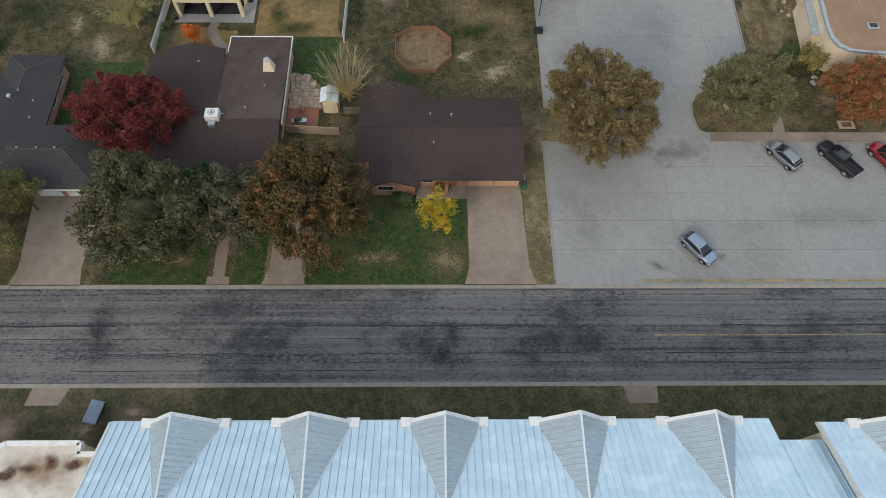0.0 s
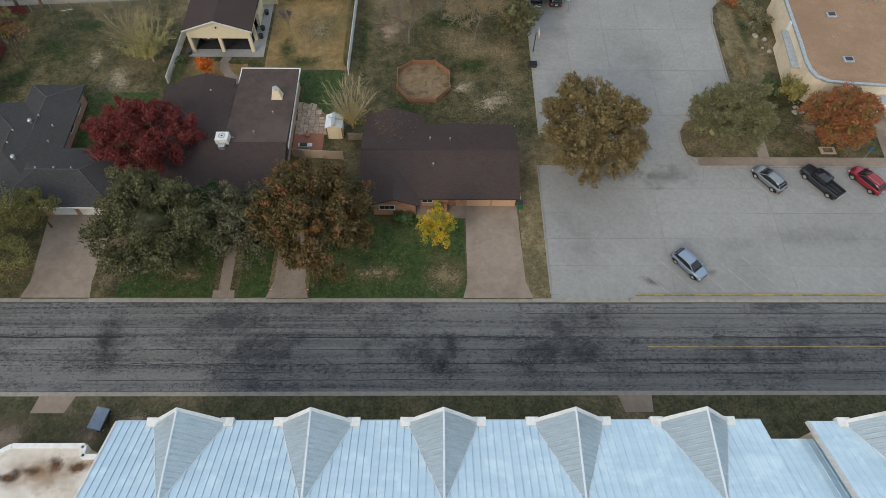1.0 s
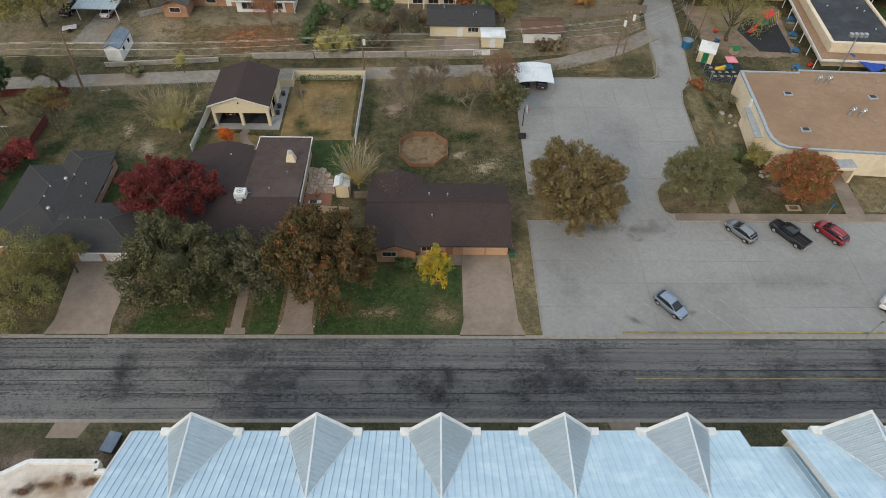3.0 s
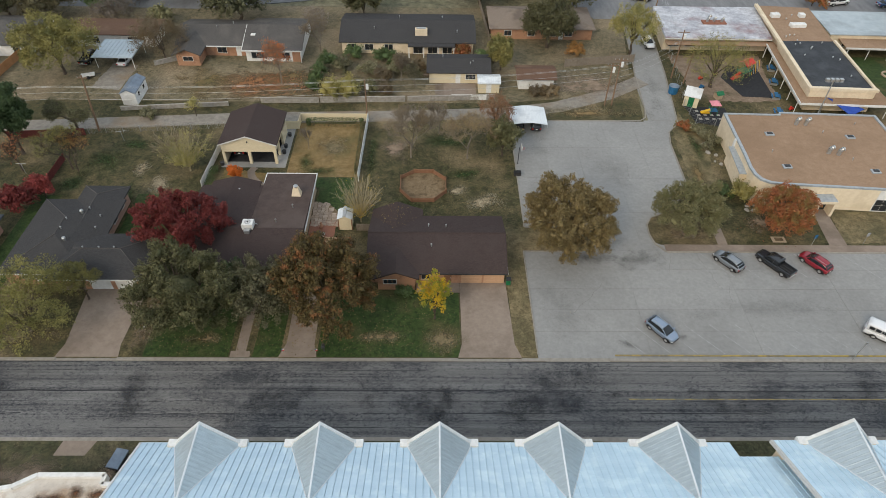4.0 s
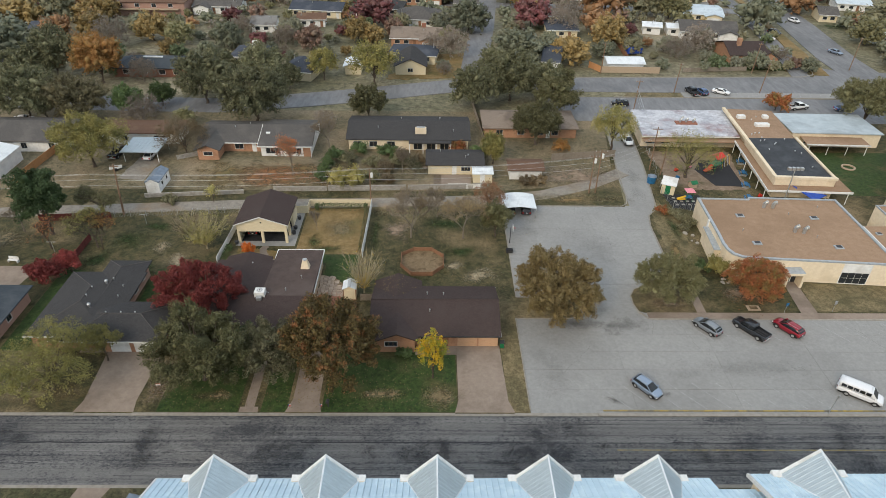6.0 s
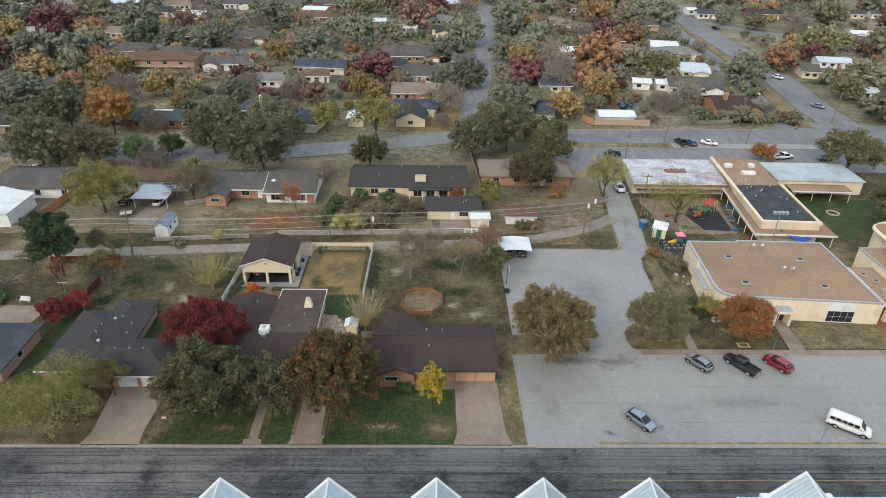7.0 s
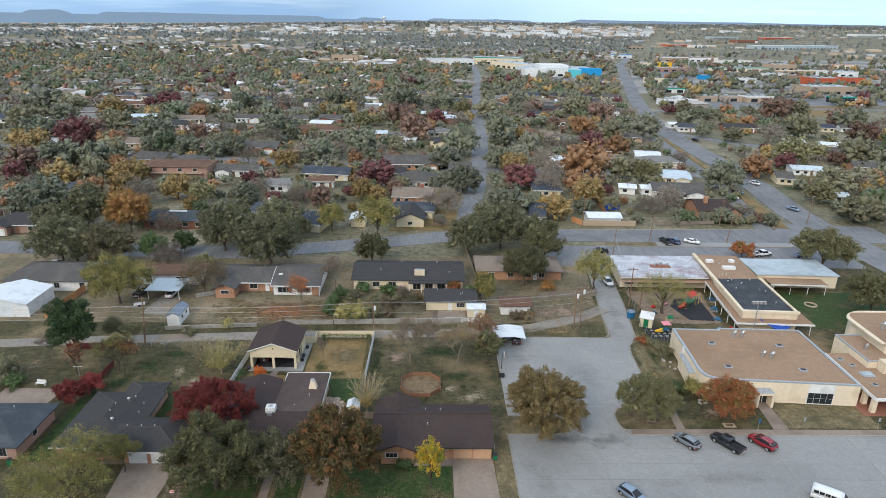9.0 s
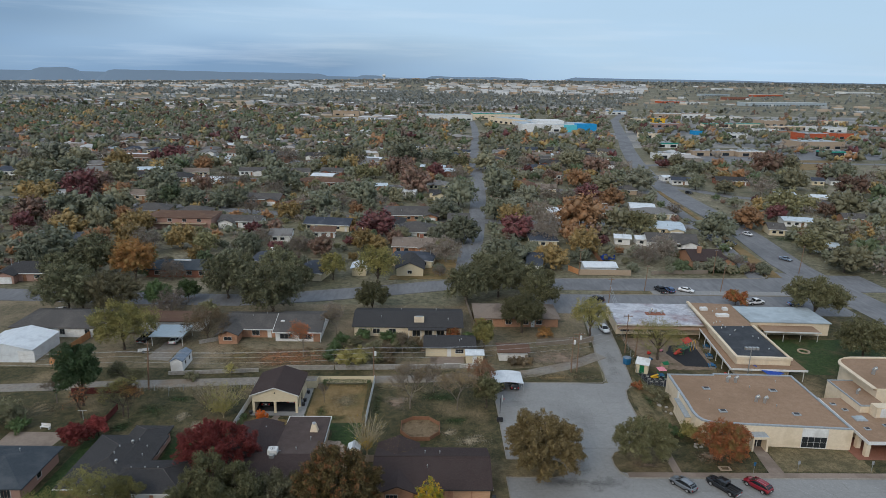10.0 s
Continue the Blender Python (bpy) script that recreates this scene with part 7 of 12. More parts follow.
def crown_arrays(seed, rx, ry, rz, zc, lobes, leaves, size, corners=4, mass=0.6, level=2, deep=1.55, full=1.8):
    """A crown of leafy boughs that reach outwards: ragged inner foliage along each, with leaf clumps and sprigs standing on it. mass 0: open, feathery boughs."""
    rng = np.random.default_rng(seed)
    low = min(rx, ry)
    i = np.arange(lobes) + 0.5
    cz = 1 - deep * i / lobes
    ang = i * 2.39996 + rng.uniform(-0.6, 0.6, lobes)
    flat = np.sqrt(np.maximum(0, 1 - cz * cz))
    d = np.stack([np.cos(ang) * flat, np.sin(ang) * flat, cz], axis=1) + rng.normal(scale=0.10, size=(lobes, 3))
    d /= np.linalg.norm(d, axis=1)[:, None]
    br = np.minimum(low * full / math.sqrt(lobes) * rng.uniform(0.55, 1.25, lobes), 0.45 * rz + 0.2)
    ph = rng.uniform(0, 6.28, 3)
    reach = (1 - 0.95 * br / low) * (1 + 0.07 * np.sin(2 * ang + ph[0]) + 0.06 * np.sin(3 * ang + ph[1]) + rng.uniform(-0.16, 0.08, lobes))
    reach[::5] *= rng.uniform(0.6, 0.88, len(reach[::5]))
    cen = d * reach[:, None] * np.array([rx, ry, rz]) + np.array([0, 0, zc])
    axis = d + rng.normal(scale=0.45, size=(lobes, 3))
    axis /= np.linalg.norm(axis, axis=1)[:, None]
    long = rng.uniform(0.35, 0.95, lobes)

    def along(n_, which):
        """Bough-shaped offsets: drawn out along the bough, slimmer across it."""
        a = axis[which]
        return 0.9 * n_ + a * ((n_ * a).sum(-1) * long[which])[..., None]

    verts, loops, starts, base, done = [], [], [], 0, 0
    if mass:
        pts, tri = BALLS[level]
        who = np.repeat(np.arange(lobes), len(pts))
        body = along(np.tile(pts, (lobes, 1)), who) * (br[who] * mass * rng.uniform(0.55, 1.35, len(who)))[:, None] + cen[who]
        heart = pts * np.array([rx, ry, rz]) * (0.38 if mass < 0.55 else 0.44) * rng.uniform(0.85, 1.15, (len(pts), 1)) + np.array([0, 0, zc])
        every = np.concatenate([body, heart]) if lobes > 1 else body
        verts.append(every)
        faces = np.concatenate([tri + k * len(pts) for k in range(len(every) // len(pts))])
        loops.append(faces.ravel())
        starts.append(np.arange(len(faces)) * 3)
        base, done = len(every), 3 * len(faces)
    more = int(leaves * 1.6)
    on = rng.choice(lobes, more, p=br ** 2 / (br ** 2).sum())
    tufts = rng.normal(size=(lobes, 14, 3))
    tufts[:, :, 2] += 0.25
    tufts /= np.linalg.norm(tufts, axis=2)[:, :, None]
    n = tufts[on, rng.integers(0, 14, more)] + rng.normal(scale=0.26, size=(more, 3))
    n /= np.linalg.norm(n, axis=1)[:, None]
    p = cen[on] + along(n, on) * (br[on] * rng.uniform(0.62, 1.22, more))[:, None]
    # leaves buried in a neighbouring bough, or under the crown, are left out
    gap = np.linalg.norm(p[:, None, :] - cen[None, :, :], axis=2) / br[None, :]
    gap[np.arange(more), on] = 9
    ok = np.flatnonzero((gap.min(axis=1) > 0.6) & (n[:, 2] > -0.8))[:leaves]
    p, n = p[ok], n[ok]
    count = len(p)
    nn = n + rng.normal(scale=0.5, size=(count, 3))
    nn[:, 2] += 0.15
    nn /= np.linalg.norm(nn, axis=1)[:, None]
    u = np.cross(nn, rng.normal(size=(count, 3)))
    u /= np.linalg.norm(u, axis=1)[:, None]
    # half of the clumps are sprigs that point outwards
    out = n[::2] + 0.5 * axis[on[ok]][::2] + np.array([0, 0, 0.3]) + rng.normal(scale=0.35, size=n[::2].shape)
    out /= np.linalg.norm(out, axis=1)[:, None]
    side = np.cross(out, rng.normal(size=out.shape))
    side /= np.linalg.norm(side, axis=1)[:, None]
    u[::2], nn[::2] = out, side
    v = np.cross(nn, u)
    s = size * rng.uniform(0.55, 1.3, count)[:, None]
    shape = ((-0.68, 0.0, 0.0), (0.05, -0.36, 0.16), (0.68, 0.05, 0.0), (-0.05, 0.38, 0.16)) if corners == 4 else ((-0.6, -0.33, 0.0), (0.6, -0.28, 0.1), (0.0, 0.62, 0.0))
    verts.append(np.stack([p + s * (u * a + v * b) + nn * s * k for a, b, k in shape], axis=1).reshape(-1, 3))
    loops.append(base + np.arange(count * corners))
    starts.append(done + np.arange(count) * corners)
    return np.concatenate(verts), np.concatenate(loops), np.concatenate(starts), cen


def crown_mesh(*args, **kw):
    verts, loops, starts, cen = crown_arrays(*args, **kw)
    return from_arrays("crown", verts, loops, starts), cen


def trunk_mesh(seed, h, r, cen, zbase=0.0, limbs=10, sides=6, lean=0.0):
    """A tapered trunk that forks into limbs running to the lobes of the crown."""
    rng = random.Random(seed)
    m = Mesh()
    pts = [Vector((0, 0, zbase - 0.15))]
    for i in range(1, 4):
        pts.append(Vector((rng.uniform(-1, 1) * r * 0.8 + lean * i / 3, rng.uniform(-1, 1) * r * 0.8, zbase + h * i / 3)))
    for i in range(3):
        m.tube(pts[i], pts[i + 1], r * (1.25 if i == 0 else 1.05 - 0.16 * i), r * (1.05 - 0.16 * (i + 1)), sides, cap=False)
    for c in list(cen)[:limbs]:
        a = pts[3] if rng.random() < 0.6 else pts[2].lerp(pts[3], rng.random())
        b = Vector(c)
        mid = a.lerp(b, 0.5) + Vector((rng.uniform(-0.3, 0.3), rng.uniform(-0.3, 0.3), rng.uniform(0.0, 0.4)))
        m.tube(a, mid, r * 0.5, r * 0.3, 5, cap=False)
        m.tube(mid, b, r * 0.3, r * 0.08, 4, cap=False)
    return m


def bare_mesh(seed, h, spread, r, depth=5, lift=0.55, stem=0.31):
    """Trunk, limbs and fine twigs of a leafless tree."""
    rng = random.Random(seed)
    m, tips = Mesh(), []

    def grow(p, d, length, rad, level):
        q = p + d * length
        m.tube(p, q, rad, rad * 0.68, 5 if level < 2 else 3, cap=False)
        if level >= depth:
            tips.append(q)
            return
        for _ in range(3 if level < 3 else 2 + (rng.random() < 0.5)):
            nd = (d + Vector((rng.uniform(-1, 1) * spread, rng.uniform(-1, 1) * spread, rng.uniform(-0.15, lift)))).normalized()
            grow(p.lerp(q, rng.uniform(0.65, 1.0)), nd, (length if level or stem > 0.3 else length * 1.9) * rng.uniform(0.66, 0.86), max(rad * 0.6, 0.034), level + 1)
    grow(Vector((0, 0, -0.1)), Vector((0.02, 0.02, 1)), h * stem, r, 0)
    return m, tips


def tree(x, y, label, leaf, r, h, trunk_h=1.6, seed=1, leaves=7000, size=0.34, blobs=26, ry=None, rz=None, bark=None, trunk_r=0.26, name="tree", group="", limbs=12, mass=0.6, full=1.8, deep=1.55):
    """A full tree of its own: crown radius r, height h."""
    ry = ry or r
    rz = rz or (h - trunk_h) / 2
    zc = h - rz
    t = thing(name, x, y, 0.14, 0, label, "tree", group)
    crown, cen = crown_mesh(seed, r, ry, rz, zc, blobs, leaves, size, mass=mass, level=1 if blobs > 50 else 2, full=full, deep=deep)
    part("trunk", trunk_mesh(seed, max(trunk_h, 0.8) + 0.3, trunk_r, cen, limbs=limbs), bark or BARK, t)
    part("crown", crown, leaf, t)
    return t


def fan_tree(x, y, label, h, wide, stems, seed, leaf, leaves, size, bark):
    """Many straight slim stems fanning out from one foot, each with fine side twigs, and leaves towards the foot and the tips."""
    rng = random.Random(seed)
    t = thing("tree", x, y, 0.14, 0, label, "tree")
    m, spots = Mesh(), []
    m.tube((0, 0, -0.1), (0, 0, h * 0.16), 0.16, 0.12, 6, cap=False)
    for i in range(stems):
        a, tilt = i * 2.39996, math.sqrt((i + 0.5) / stems) * wide
        d = Vector((math.cos(a) * math.sin(tilt), math.sin(a) * math.sin(tilt), math.cos(tilt)))
        p, ln = Vector((0, 0, h * rng.uniform(0.08, 0.17))), h * rng.uniform(0.66, 0.92)
        q = p + d * ln * 0.5 + Vector((rng.gauss(0, 0.16), rng.gauss(0, 0.16), 0.05 * h))
        e = p + d * ln + Vector((rng.gauss(0, 0.2), rng.gauss(0, 0.2), 0.1 * h))
        m.tube(p, q, 0.05, 0.034, 4, cap=False)
        m.tube(q, e, 0.034, 0.012, 3, cap=False)
        for _ in range(15):
            k = rng.uniform(0.15, 0.97)
            b = p.lerp(q, k * 2) if k < 0.5 else q.lerp(e, k * 2 - 1)
            f = b + (d + Vector((rng.gauss(0, 0.42), rng.gauss(0, 0.42), rng.gauss(0.12, 0.3)))).normalized() * h * rng.uniform(0.09, 0.24)
            m.tube(b, f, 0.020, 0.008, 3, cap=False)
            spots += [f, b.lerp(f, 0.6)]
    part("trunk", m, bark, t)
    c = Mesh()
    low = [p for p in spots if p.z < 0.5 * h]
    for _ in range(leaves):
        p = rng.choice(low if rng.random() < 0.5 else spots) + Vector((rng.gauss(0, 0.14), rng.gauss(0, 0.14), rng.gauss(0, 0.14)))
        u = Vector((rng.uniform(-1, 1), rng.uniform(-1, 1), rng.uniform(-1, 1))).normalized()
        v = u.orthogonal().normalized()
        k = size * rng.uniform(0.5, 1.0) / 2
        c.poly([p - u * k, p - v * k * 0.6, p + u * k, p + v * k * 0.6])
    part("crown", c, leaf, t, "sparse remaining leaves")
    return t


def bare_tree(x, y, label, h, spread=0.75, r=0.2, seed=1, leaf=None, leaves=600, size=0.3, bark=None, depth=5, lift=0.55, stem=0.31):
    t = thing("tree", x, y, 0.14, 0, label, "tree")
    m, tips = bare_mesh(seed, h, spread, r, depth, lift, stem)
    part("trunk", m, bark or BARK_PALE, t)
    if leaf:
        rng = random.Random(seed)
        c = Mesh()
        for _ in range(leaves):
            p = rng.choice(tips) + Vector((rng.gauss(0, 0.22), rng.gauss(0, 0.22), rng.gauss(0, 0.22)))
            u = Vector((rng.uniform(-1, 1), rng.uniform(-1, 1), rng.uniform(-1, 1))).normalized()
            v = u.orthogonal().normalized()
            k = size * rng.uniform(0.5, 1.0) / 2
            c.poly([p - u * k, p - v * k * 0.6, p + u * k, p + v * k * 0.6])
        part("crown", c, leaf, t, "sparse remaining leaves")
    return t


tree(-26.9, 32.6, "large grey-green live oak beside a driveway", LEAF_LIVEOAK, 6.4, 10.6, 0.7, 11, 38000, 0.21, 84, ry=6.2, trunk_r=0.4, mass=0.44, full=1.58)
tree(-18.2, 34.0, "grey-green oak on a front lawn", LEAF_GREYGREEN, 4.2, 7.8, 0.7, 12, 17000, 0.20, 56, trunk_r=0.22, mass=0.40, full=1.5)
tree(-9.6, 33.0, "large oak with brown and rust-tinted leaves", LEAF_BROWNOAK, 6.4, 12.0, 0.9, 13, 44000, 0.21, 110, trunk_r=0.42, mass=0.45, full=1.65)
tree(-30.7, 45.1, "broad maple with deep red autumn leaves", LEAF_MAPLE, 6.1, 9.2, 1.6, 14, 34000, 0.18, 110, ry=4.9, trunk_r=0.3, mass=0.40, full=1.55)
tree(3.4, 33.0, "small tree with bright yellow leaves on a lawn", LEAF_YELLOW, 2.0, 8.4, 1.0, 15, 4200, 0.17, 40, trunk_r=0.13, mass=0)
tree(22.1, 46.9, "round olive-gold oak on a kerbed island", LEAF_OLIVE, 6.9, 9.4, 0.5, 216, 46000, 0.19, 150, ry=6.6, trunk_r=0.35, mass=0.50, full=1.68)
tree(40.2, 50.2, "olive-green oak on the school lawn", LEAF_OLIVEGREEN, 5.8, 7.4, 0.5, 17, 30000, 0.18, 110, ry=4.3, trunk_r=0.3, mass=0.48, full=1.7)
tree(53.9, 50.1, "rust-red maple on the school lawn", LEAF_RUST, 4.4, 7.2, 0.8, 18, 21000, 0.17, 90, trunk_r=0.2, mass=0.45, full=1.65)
tree(-46.2, 30.8, "spreading mesquite with feathery yellow-green leaves", LEAF_MESQUITE, 6.4, 7.4, 0.7, 19, 17000, 0.17, 46, rz=2.6, trunk_r=0.22, mass=0)
tree(-41.2, 36.0, "small yellow-green mesquite before a garage", LEAF_MESQUITE, 2.6, 5.6, 1.5, 20, 4200, 0.17, 22, rz=1.7, trunk_r=0.12, mass=0)
tree(-22.9, 37.9, "small dark green holly beside a house", LEAF_GREEN, 1.7, 4.6, 0.5, 21, 4048, 0.22, 12, trunk_r=0.1)
fan_tree(-7.4, 51.4, "pale leafless tree fanning out, with yellow leaves round its foot", 6.6, 0.72, 46, 122, LEAF_YELLOW, 1100, 0.16, BARK_STRAW)
bare_tree(-0.5, 67.4, "grey-brown leafless tree in a back yard", 9.0, 1.0, 0.16, 23, LEAF_TWIG, 9000, 0.13, BARK_PALE, 7)
bare_tree(8.8, 67.2, "thin tree with faded golden-brown leaves", 8.6, 1.0, 0.16, 24, LEAF_DRYGOLD, 10000, 0.14, BARK_PALE, 7)
bare_tree(4.2, 74.5, "grey leafless tree beside the alley", 6.0, 0.8, 0.12, 25, LEAF_TWIG, 400, 0.24, BARK_PALE, 6)
tree(14.6, 68.0, "dark grey-green tree beside a carport", LEAF_LIVEOAK, 2.7, 6.6, 1.4, 26, 6992, 0.22, 30, trunk_r=0.16)
tree(14.0, 75.4, "rust-orange tree beside the alley", LEAF_SOFTRUST, 2.9, 6.8, 1.2, 27, 5200, 0.16, 46, trunk_r=0.13, mass=0)
fan_tree(-35.6, 63.4, "shrubby tree of fanning straw twigs and yellow-green leaves", 6.2, 0.9, 36, 28, LEAF_YGREEN, 9500, 0.20, BARK_STRAW)
fan_tree(-39.2, 66.4, "pale bare shrubby tree", 5.2, 0.95, 34, 29, LEAF_TWIG, 5000, 0.17, BARK_STRAW)
tree(-27.6, 60.6, "small bright orange shrub in a garden bed", LEAF_FLAME, 1.1, 3.4, 0.4, 30, 1500, 0.17, 14, mass=0.35, trunk_r=0.05, name="shrub")
bare_tree(-54.4, 63.6, "small tree with sparse green, yellow and orange leaves", 8.4, 0.95, 0.16, 31, LEAF_MESQUITE, 6500, 0.17, BARK, 7)
bare_tree(-53.2, 63.0, "slim tree with sparse orange leaves", 7.2, 0.8, 0.10, 131, LEAF_ORANGE, 1500, 0.22, BARK, 6)
bare_tree(-57.8, 74.4, "leaning olive mesquite beside the alley", 7.4, 1.05, 0.28, 32, LEAF_OLIVEGREEN, 6000, 0.22, BARK, 6, 0.35)
bare_tree(-17.6, 69.6, "thin leafless sapling on a tan lawn", 4.4, 0.7, 0.06, 60, LEAF_TWIG, 120, 0.16, BARK_PALE, 5)
tree(-64.0, 67.6, "tall dark green pine", LEAF_PINE, 3.9, 13.0, 2.6, 33, 11958, 0.31, 24, trunk_r=0.26)
tree(-58.0, 53.5, "dark red shrubby maple between houses", LEAF_MAPLE, 2.3, 4.4, 0.5, 34, 4416, 0.23, 14, trunk_r=0.1)
tree(-55.6, 56.6, "dark red shrubby maple between houses", LEAF_MAPLE, 1.7, 3.8, 0.5, 35, 2758, 0.23, 10, trunk_r=0.1)
bare_tree(-62.0, 63.0, "leafless reddish tree in a yard", 6.0, 0.8, 0.14, 36, LEAF_RUST, 700, 0.24, BARK, 6)
bare_tree(-69.5, 68.5, "leafless grey tree in a yard", 6.6, 0.8, 0.16, 37, LEAF_TWIG, 700, 0.24, BARK_PALE, 6)
tree(-68.0, 93.8, "spreading elm with feathery yellow-green leaves", LEAF_YGREEN, 7.2, 10.6, 2.4, 38, 17000, 0.28, 54, trunk_r=0.3, mass=0)
tree(-74.0, 60.5, "grey-green shrub in a back yard", LEAF_GREYGREEN, 3.0, 4.2, 0.4, 39, 4416, 0.26, 16, trunk_r=0.1)
bare_tree(-39.0, 79.5, "thin olive tree beside the alley", 3.6, 0.7, 0.08, 40, LEAF_YGREEN, 900, 0.24, BARK, 5)
tree(27.0, 106.8, "dense olive-green oak in a back yard", LEAF_OLIVEGREEN, 5.6, 9.4, 2.2, 41, 16000, 0.28, 80, trunk_r=0.32, mass=0.5)
tree(44.0, 104.5, "sparse yellow-green tree beside the lane", LEAF_YGREEN, 4.8, 9.8, 2.6, 42, 9500, 0.22, 36, trunk_r=0.28, mass=0)
tree(56.9, 91.3, "spreading elm with thin yellow-green leaves", LEAF_YGREEN, 6.6, 9.0, 2.6, 43, 6500, 0.18, 40, trunk_r=0.34, mass=0)
tree(34.0, 124.0, "olive-green oak beside a brown roof", LEAF_OLIVEGREEN, 5.5, 9.0, 2.0, 46, 11000, 0.30, 80, trunk_r=0.32, mass=0.5)
bare_tree(-25.8, 91.0, "thin tree with rusty orange leaves in a yard", 8.0, 0.85, 0.16, 48, LEAF_FLAME, 2200, 0.20, BARK_PALE, 7)
bare_tree(-20.0, 104.0, "grey leafless tree between houses", 7.2, 0.75, 0.16, 49, LEAF_TWIG, 900, 0.26, BARK_PALE, 7)
bare_tree(-3.0, 92.5, "grey tangled tree in a back yard", 5.6, 0.95, 0.14, 50, LEAF_TWIG, 1600, 0.26, BARK_PALE, 7)
bare_tree(-0.5, 90.0, "grey tangled tree in a back yard", 4.8, 0.95, 0.12, 51, LEAF_LIVEOAK, 1600, 0.26, BARK_PALE, 6)
tree(16.4, 97.0, "olive-yellow tree beside a garage", LEAF_YGREEN, 2.8, 7.0, 1.0, 52, 5518, 0.28, 16, trunk_r=0.15)
tree(-51.0, 100.8, "leafless brown tree beside a carport", LEAF_TWIG, 5.4, 7.6, 1.0, 53, 9000, 0.20, 40, trunk_r=0.18, mass=0)
tree(111.0, 120.0, "large dense olive-green oak beside the school", LEAF_OLIVEGREEN, 7.4, 11.0, 2.0, 55, 14000, 0.33, 90, trunk_r=0.4, mass=0.5)
tree(106.0, 92.0, "dense olive-green oak in a courtyard", LEAF_OLIVEGREEN, 6.2, 9.5, 2.0, 56, 12000, 0.32, 80, trunk_r=0.35, mass=0.5)
tree(93.0, 129.3, "brownish red shrubby tree beside the street", LEAF_RUST, 3.2, 4.2, 0.5, 57, 4048, 0.30, 14, trunk_r=0.12)

tree(-93.8, 118.2, "large dark grey-green live oak among the houses", LEAF_TOWNOAK, 7.3, 13.3, 1.9, 700, 10000, 0.36, 76, trunk_r=0.36, mass=0.55, deep=1.8)
tree(-90.6, 119.3, "large dark grey-green live oak among the houses", LEAF_TOWNOAK, 4.8, 9.1, 1.3, 701, 6000, 0.36, 64, trunk_r=0.24, mass=0.55, deep=1.8)
tree(-54.9, 130.1, "large dark grey-green live oak among the houses", LEAF_TOWNOAK, 7.0, 12.9, 1.8, 702, 10000, 0.36, 75, trunk_r=0.35, mass=0.55, deep=1.8)
tree(-38.9, 117.3, "large dark grey-green live oak among the houses", LEAF_TOWNOAK, 8.0, 14.5, 2.0, 703, 14000, 0.36, 79, trunk_r=0.40, mass=0.55, deep=1.8)
tree(-54.4, 142.1, "large dark grey-green live oak among the houses", LEAF_TOWNOAK, 5.5, 10.2, 1.4, 704, 6000, 0.36, 67, trunk_r=0.28, mass=0.55, deep=1.8)
tree(-42.7, 141.4, "large dark grey-green live oak among the houses", LEAF_TOWNOAK, 6.4, 11.9, 1.7, 705, 8000, 0.36, 72, trunk_r=0.32, mass=0.55, deep=1.8)
tree(-35.8, 141.6, "large dark grey-green live oak among the houses", LEAF_TOWNOAK, 3.5, 6.7, 0.9, 706, 4000, 0.36, 57, trunk_r=0.17, mass=0.55, deep=1.8)
tree(-12.4, 120.6, "round olive-green oak beside the street", LEAF_OLIVEGREEN, 4.4, 8.3, 1.2, 707, 7000, 0.36, 62, trunk_r=0.22)
tree(14.0, 128.5, "large dark grey-green live oak among the houses", LEAF_TOWNOAK, 6.0, 11.1, 1.6, 708, 9000, 0.36, 70, trunk_r=0.30, mass=0.55, deep=1.8)
tree(23.8, 134.3, "large dark grey-green live oak among the houses", LEAF_TOWNOAK, 6.9, 12.7, 1.8, 709, 11000, 0.36, 74, trunk_r=0.34, mass=0.55, deep=1.8)
tree(20.8, 147.3, "large dark grey-green live oak among the houses", LEAF_TOWNOAK, 5.3, 9.8, 1.4, 710, 6000, 0.36, 66, trunk_r=0.26, mass=0.55, deep=1.8)
tree(31.7, 135.4, "large dark grey-green live oak among the houses", LEAF_TOWNOAK, 5.5, 10.2, 1.4, 711, 8000, 0.36, 67, trunk_r=0.27, mass=0.55, deep=1.8)
tree(38.4, 140.7, "round olive-green oak beside the street", LEAF_OLIVEGREEN, 3.6, 6.9, 1.0, 712, 4000, 0.36, 58, trunk_r=0.18)
tree(-101.3, 148.2, "large dark grey-green live oak among the houses", LEAF_TOWNOAK, 7.3, 13.5, 1.9, 713, 7000, 0.42, 76, trunk_r=0.37, mass=0.55, deep=1.8)
tree(-107.5, 140.7, "large dark grey-green live oak among the houses", LEAF_TOWNOAK, 5.5, 10.2, 1.4, 714, 5000, 0.42, 67, trunk_r=0.27, mass=0.55, deep=1.8)
tree(-27.4, 148.9, "pale yellow-green elm beside the street", LEAF_YGREEN, 4.5, 8.4, 1.2, 715, 3500, 0.36, 62, trunk_r=0.22, mass=0.3)
tree(-12.9, 145.9, "pale yellow-green elm beside the street", LEAF_YGREEN, 6.3, 11.5, 1.6, 716, 6000, 0.36, 71, trunk_r=0.31, mass=0.3)
tree(-82.6, 119.4, "broad olive-brown oak beside the street", LEAF_OLIVEBROWN, 7.4, 10.2, 1.2, 720, 9000, 0.34, 76, trunk_r=0.34, mass=0.5, deep=1.8)
tree(-70.9, 121.5, "dense dark green tree beside the street", LEAF_GREEN, 3.8, 7.3, 1.0, 717, 4000, 0.36, 59, trunk_r=0.19)
